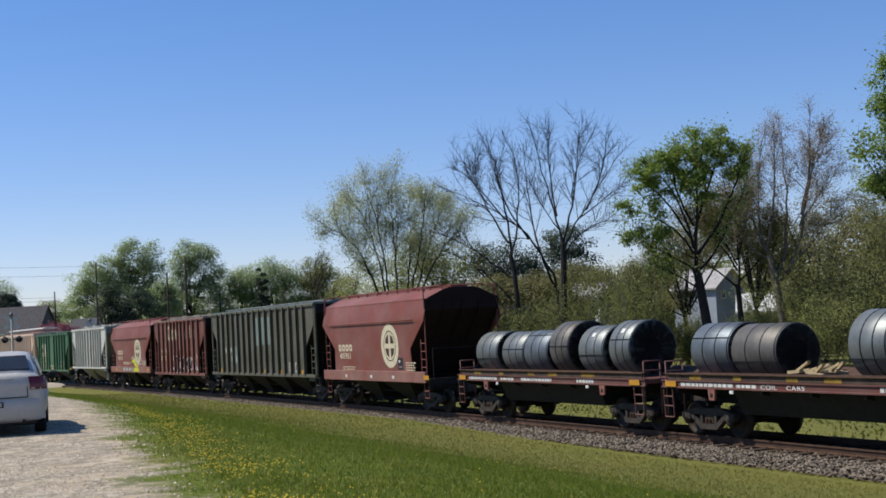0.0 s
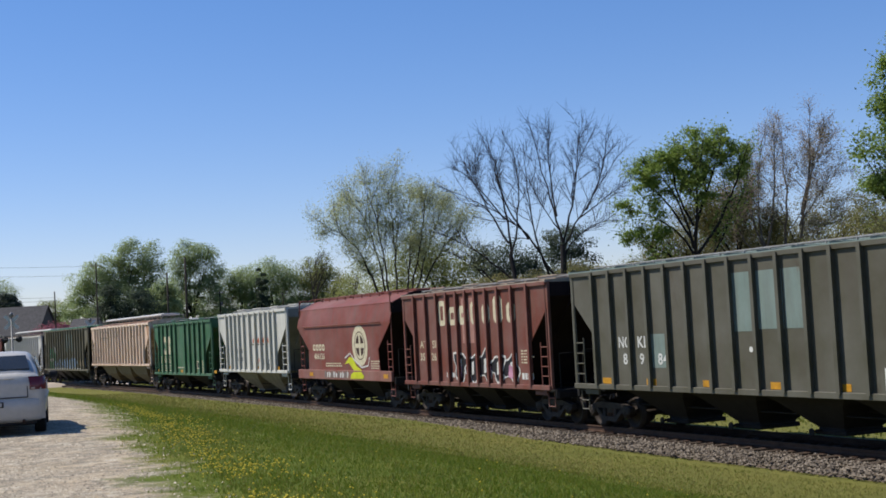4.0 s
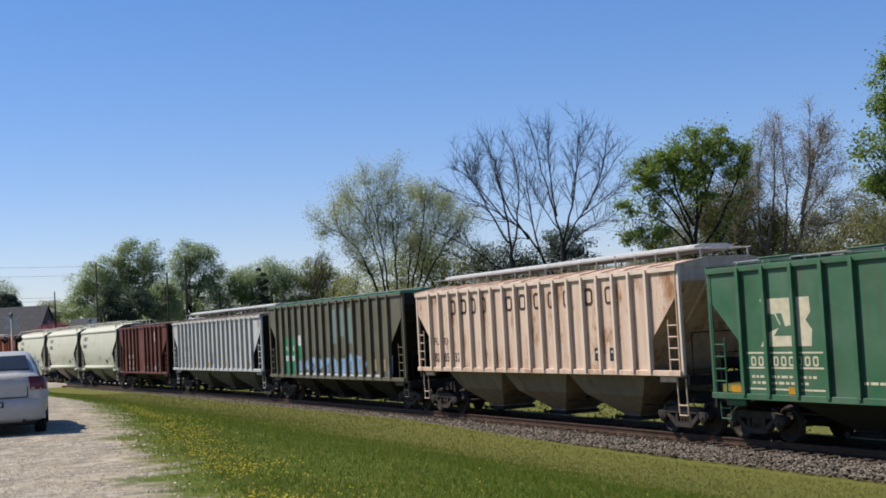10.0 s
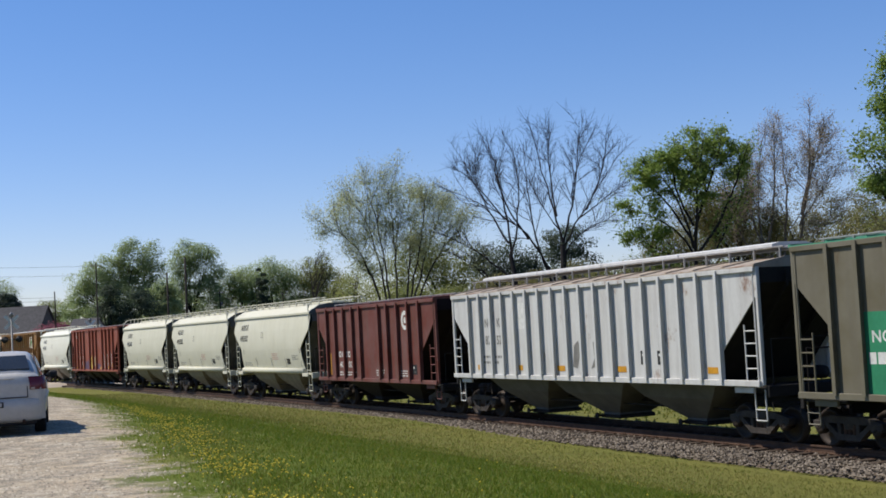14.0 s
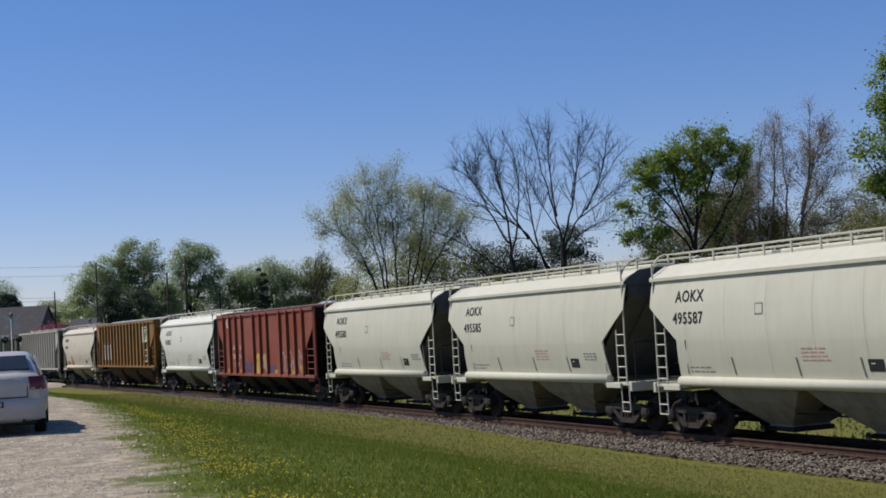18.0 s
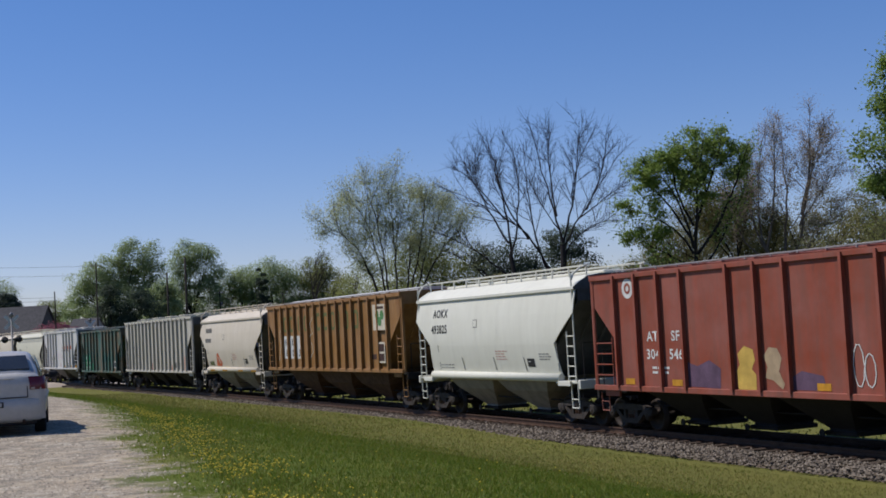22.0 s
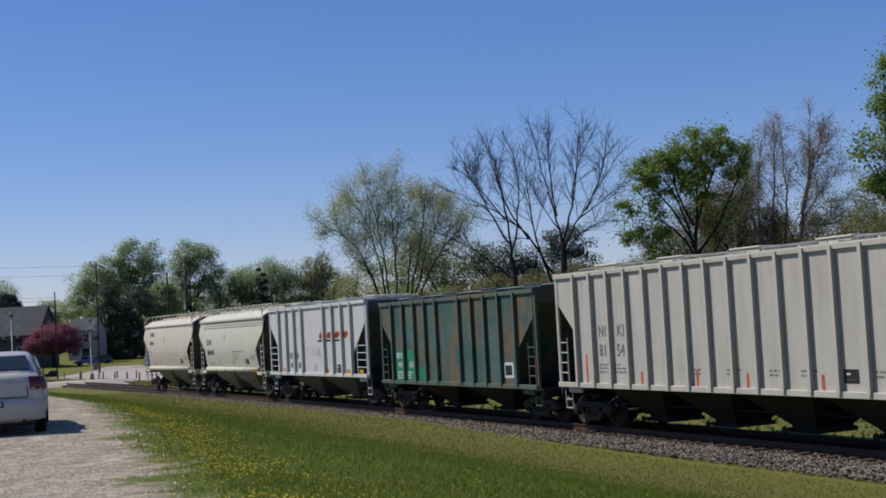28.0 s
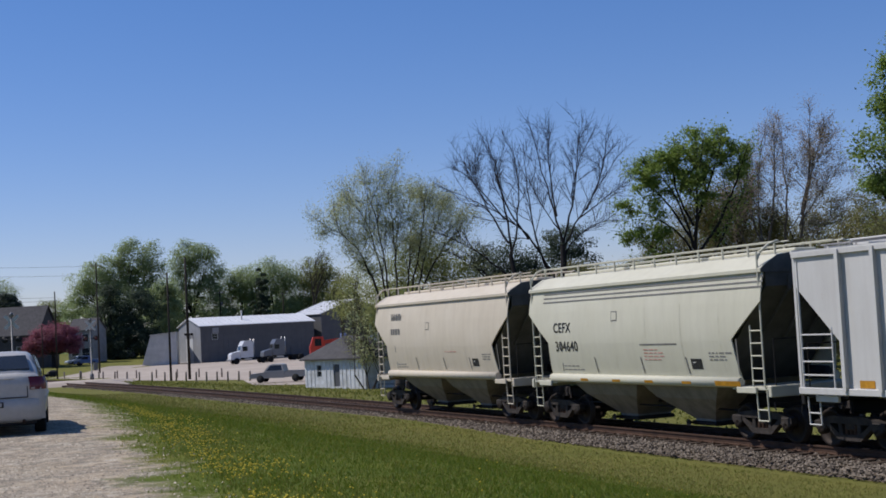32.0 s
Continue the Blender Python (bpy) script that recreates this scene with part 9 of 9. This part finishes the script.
for k, (name, label, at, cr, lf) in enumerate((
        ("round_tree", "green tree in the wood behind the workshop", (-52.73, 340), [((-51.83, 340, 16.99), (5.81, 4.94, 4.65)), ((-52.22, 340, 8.29), (7.26, 6.17, 8.71))], LEAF_MID),
        ("round_tree", "green tree in the wood behind the workshop", (-44.7, 345), [((-44.42, 345, 18.23), (6.19, 5.26, 5.01)), ((-44.09, 345, 9.36), (8.11, 6.89, 8.84))], LEAF_MID),
        ("round_tree", "light green tree in the wood behind the workshop", (-35.66, 350), [((-34.6, 350, 17.9), (5.98, 5.08, 4.78)), ((-34.28, 350, 8.9), (7.48, 6.35, 8.97))], LEAF_OLIVE),
        ("round_tree", "olive tree in the wood behind the workshop", (-27.47, 350), [((-27.35, 350, 13.02), (5.23, 4.45, 5.98)), ((-27.04, 350, 4.03), (7.48, 6.35, 7.48))], LEAF_OLIVE),
        ("spruce_tree", "narrow dark spruce in the wood", (-45.84, 325), [((-44.97, 325, 16.13), (1.25, 1.06, 4.16)), ((-45.28, 325, 9.2), (2.22, 1.89, 6.94))], LEAF_DARK),
        ("round_tree", "green tree behind the dark house", (-115.82, 330), [((-113.9, 330, 15.72), (6.34, 5.39, 5.64)), ((-116.95, 330, 8.83), (8.46, 7.19, 7.05))], LEAF_MID),
        ("round_tree", "hazy tree behind the white house", (-126.83, 420), [((-125.42, 420, 12.73), (4.49, 3.81, 5.38)), ((-128.3, 420, 7.51), (7.18, 6.1, 5.38))], LEAF_OLIVE),
        ("redbud_tree", "redbud in full crimson blossom beside the houses", (-69.96, 235), [((-69.81, 235, 4.77), (4.22, 3.58, 2.41)), ((-72.36, 235, 3.6), (2.51, 2.13, 1.81)), ((-67.33, 235, 3.84), (2.51, 2.13, 2.21))], LEAF_RED),
        ("round_tree", "dark tree between the houses", (-95.6, 290), [((-96.51, 290, 10.28), (3.1, 2.63, 4.96))], LEAF_DARK),
        ("round_tree", "dark tree beside the lean-to", (-62.87, 290), [((-61.85, 290, 8.44), (3.72, 3.16, 8.67))], LEAF_MID))):
    far_tree(name, label, at, cr, 90 + k, lf, 26000 if k != 4 else 9000, 0.5 if k != 7 else 0.3)
tree("bare_tree", "thin bare tree at the wood's edge", (-14.28, 180, -0.99), [((-13.76, 180, 11.28), (0.92, 0.78, 3.08)), ((-14.07, 180, 8.21), (1.38, 1.18, 3.08))], 120, LEAF_OLIVE, 300, 0.2, fork=5, tip=0.02, mains=8, sides=(5, 4), trunk_r=0.14)
tree("bare_tree", "bare crowns above the wood", (-32.92, 330, -4.06), [((-31.82, 330, 19.13), (3.95, 3.35, 3.95))], 121, LEAF_OLIVE, 900, 0.35, fork=16, tip=0.04, twig_len=1.6, mains=10, sides=(6, 4), trunk_r=0.3)


def woods():
    """The far rim of trees that closes the horizon, joined."""
    rng = np.random.default_rng(5)
    n = 60000
    ang = rng.uniform(-math.pi, math.pi, n)
    dist = rng.uniform(480, 620, n)
    tall = 13 + 5 * np.sin(ang * 37) + 4 * np.sin(ang * 91 + 1) + 3 * np.sin(ang * 211 + 2)
    z = -1.5 + tall * rng.uniform(0, 1, n) ** 0.7
    c = np.stack([np.sin(ang) * dist, np.cos(ang) * dist, z], axis=1)
    me = leaves_mesh("woods", c, 3.2, rng, LEAF_MID)
    tagged(new("woods", me), "distant line of spring woods along the horizon", "woods", kind="stuff")


woods()


def grass():
    """Blades and dandelions on the near lawn, joined."""
    rng = np.random.default_rng(9)
    n = 430000
    y = 9 + 80 * rng.uniform(0, 1, n) ** 1.45
    x = y * rng.uniform(-0.37, 0.37, n)
    keep, zs = [], []
    patch = rng.uniform(0, 1, n)
    for k in range(n):
        d = math.hypot(x[k] - HUB.x, y[k] - HUB.y) - RADIUS
        if d > -0.2 - 0.4 * ease(-2.0, 12.0, beside(x[k], y[k])[1]) or d < -24:
            continue
        e = x[k] - lot_edge(y[k])
        if e < 0.55 and patch[k] > 0.8 * (e + 0.25) + 0.5 * noise.noise((x[k] * 1.3, y[k] * 1.3, 2.0)):
            continue
        keep.append(k)
        zs.append(ground_z(x[k], y[k]))
    keep = np.array(keep)
    m = len(keep)
    p = np.stack([x[keep], y[keep], np.array(zs) - 0.01], axis=1)
    far = np.clip(y[keep] / 25, 0.7, 3.5)
    h = (0.03 + 0.045 * rng.uniform(0, 1, m) ** 2) * (0.85 + 0.12 * far)
    w = 0.009 * far
    a = rng.uniform(0, math.tau, m)
    side = np.stack([np.cos(a), np.sin(a), np.zeros(m)], axis=1) * w[:, None]
    tilt = rng.normal(size=(m, 3)) * 0.45
    tilt[:, 2] = 1
    top = p + tilt * h[:, None]
    verts = np.stack([p - side, p + side, top], axis=1).reshape(-1, 3)
    lush = np.array([lushness(q[0], q[1]) for q in p])
    gap = np.hypot(p[:, 0] - HUB.x, p[:, 1] - HUB.y) - RADIUS
    pick = rng.uniform(0, 1, m)
    dry = pick < np.clip((gap + 8.0) / 6.0, 0, 1) * 0.58 + 0.1 - 0.1 * lush
    deep = ~dry & (rng.uniform(0, 1, m) < lush * 0.45 + 0.04)
    gm = leaf_material("grass_blade", (0.105, 0.16, 0.012), (0.18, 0.215, 0.02), (0.27, 0.245, 0.05), 0.4)
    deep_m = leaf_material("deep_green_grass_blade", (0.09, 0.16, 0.012), (0.135, 0.20, 0.017), (0.195, 0.235, 0.027), 0.4)
    hay = leaf_material("half_dry_grass_blade", (0.13, 0.145, 0.025), (0.195, 0.175, 0.045), (0.28, 0.235, 0.085), 0.4)
    tri = verts.reshape(-1, 3, 3)
    for mask, mat, name, label in ((~dry & ~deep, gm, "grass", "short spring grass blades on the lawn"), (deep, deep_m, "thick_grass", "thick dark green grass in the middle of the lawn"), (dry, hay, "dry_grass", "half-dry grass blades along the railway")):
        v = tri[mask].reshape(-1, 3)
        tagged(new(name, mesh_from(name, v, np.arange(len(v), dtype=np.int32).reshape(-1, 3), mat)), label, "grass", kind="stuff")
    # rougher tufts beyond the line
    q = []
    while len(q) < 26000:
        s, o = rng.uniform(-110, 30), 4.2 + 17 * rng.uniform(0, 1) ** 1.3
        c, _ = on_line(s, o)
        if c.y < 150:
            q.append((c.x, c.y, ground_z(c.x, c.y) - 0.02))
    q = np.array(q)
    m = len(q)
    a = rng.uniform(0, math.tau, m)
    side = np.stack([np.cos(a), np.sin(a), np.zeros(m)], axis=1) * rng.uniform(0.03, 0.09, m)[:, None]
    tilt = rng.normal(size=(m, 3)) * 0.5
    tilt[:, 2] = 1
    top = q + tilt * (0.04 + 0.16 * rng.uniform(0, 1, m) ** 3)[:, None]
    verts = np.stack([q - side, q + side, top], axis=1).reshape(-1, 3)
    rm = leaf_material("rough_grass", (0.13, 0.165, 0.025), (0.18, 0.19, 0.035), (0.24, 0.22, 0.06), 0.45)
    me = mesh_from("rough_grass", verts, np.arange(3 * m, dtype=np.int32).reshape(-1, 3), rm)
    tagged(new("rough_grass", me), "rough half-dry grass tufts beyond the track", "grass", kind="stuff")
    # dandelions gather along the lot's border
    heads = []
    hearts = []
    for k in range(110):
        yy = 10 + 26 * rng.uniform(0, 1) ** 1.3
        hearts.append((lot_edge(yy) + 0.55 + abs(rng.normal()) * 0.42 * (0.6 + yy / 40), yy))
    for k in range(1500):
        q = hearts[int(rng.integers(0, len(hearts)))]
        xx, yy = q[0] + rng.normal() * 0.12, q[1] + rng.normal() * 0.26
        if k > 1430:
            yy = 10 + 35 * rng.uniform(0, 1) ** 1.4
            xx = yy * rng.uniform(-0.3, 0.2)
        d = math.hypot(xx - HUB.x, yy - HUB.y) - RADIUS
        if d > -1.5 or xx < lot_edge(yy):
            continue
        heads.append((xx, yy, ground_z(xx, yy) + rng.uniform(0.05, 0.13)))
    heads = np.array(heads)
    dm = plain("dandelion_yellow", (0.66, 0.52, 0.05), 0.7, 0.0, 0.2, 5.0)
    verts, faces = [], []
    for q in heads:
        r = rng.uniform(0.009, 0.016)
        b = len(verts)
        verts += [(q[0] + r * math.cos(t * math.tau / 6), q[1] + r * math.sin(t * math.tau / 6), q[2]) for t in range(6)] + [(q[0], q[1], q[2] + r * 0.7), (q[0], q[1], q[2] - 0.012)]
        for t in range(6):
            faces.append((b + t, b + (t + 1) % 6, b + 6))
            faces.append((b + (t + 1) % 6, b + t, b + 7))
    me = mesh_from("dandelions", verts, faces, dm)
    tagged(new("dandelions", me), "yellow dandelions scattered along the gravel's edge", "flowers", kind="stuff")


grass()


def gravel():
    """Loose stones on the lot, joined."""
    rng = np.random.default_rng(12)
    verts, faces = [], []
    for k in range(12000):
        y = 9 + 40 * rng.uniform(0, 1) ** 1.5
        x = rng.uniform(-0.36 * y, min(lot_edge(y) + 0.7, 0.37 * y))
        if x > lot_edge(y) + rng.normal() * 0.4:
            continue
        z, r = ground_z(x, y), rng.uniform(0.006, 0.019)
        b = len(verts)
        q = rng.uniform(0.7, 1.3, 5)
        verts += [(x + r * q[0], y, z), (x, y + r * q[1], z), (x - r * q[2], y, z), (x, y - r * q[3], z), (x, y, z + r * 0.8 * q[4])]
        faces += [(b, b + 1, b + 4), (b + 1, b + 2, b + 4), (b + 2, b + 3, b + 4), (b + 3, b, b + 4)]
    gm, t, b = nodes_of("gravel_stone", 0.9)
    g = t.nodes.new("ShaderNodeNewGeometry")
    cr = t.nodes.new("ShaderNodeValToRGB")
    cr.color_ramp.elements[0].color, cr.color_ramp.elements[1].color = (0.13, 0.105, 0.08, 1), (0.57, 0.49, 0.37, 1)
    t.links.new(g.outputs["Random Per Island"], cr.inputs[0])
    t.links.new(cr.outputs[0], b.inputs["Base Color"])
    me = mesh_from("gravel", verts, faces, gm)
    tagged(new("gravel", me), "pale crushed limestone gravel on the lot", "gravel", kind="stuff")


gravel()


# ---- what moves: the train runs along the line at an even speed, its wheels turn ----
def motions():
    for root, middle in TRAIN:
        rows = []
        for k in range(33):
            p, a = on_line(middle + SPEED * (k - 16))
            rows.append((float(k), Matrix.LocRotScale(p, Euler((0, 0, a)), None)))
        walk(root, rows)
    for load, middle, x, z in LOADS:
        rows = []
        for k in range(33):
            p, a = on_line(middle + SPEED * (k - 16))
            rows.append((float(k), Matrix.LocRotScale(p, Euler((0, 0, a)), None) @ pose(x, 0, z)))
        walk(load, rows)
    # two vehicles on the far road, one after the other, towards the crossing
    def drive(thing_, stops):
        rows = []
        for t, x, y in stops:
            rows.append((t, Matrix.LocRotScale(Vector((x, y, ground_z(x, y) + 0.06)), Euler((0, 0, radians(212))), None)))
        walk(thing_, rows)
    hid, mid, last = Vector((-54.11, 268)), Vector((-59.43, 256)), Vector((-66.68, 252))
    step = (last - mid) / 1.6
    drive(ROAD_PICKUP, [(0.0, *hid), (28.3, *hid)] + [(30.4 + 0.4 * k, *(mid + step * 0.4 * k)) for k in range(5)])
    hid, mid, last = Vector((-59.59, 268)), Vector((-61.35, 250)), Vector((-71.33, 244))
    step = (last - mid) / 2.0
    drive(ROAD_WAGON, [(0.0, *hid), (26.0, *hid)] + [(27.6 + 0.55 * k, *(mid + step * 0.55 * k)) for k in range(9)])
    turn = SPEED / 0.42 / FPS
    first = WHEELSETS[0]
    walk(first, [(k / FPS, Matrix.Rotation(turn * k, 4, "Y")) for k in range(32 * FPS + 1)])
    for w in WHEELSETS[1:]:
        w.rotation_mode = "QUATERNION"
        w.animation_data_create()
        w.animation_data.action = first.animation_data.action
        w.animation_data.action_slot = first.animation_data.action_slot


motions()
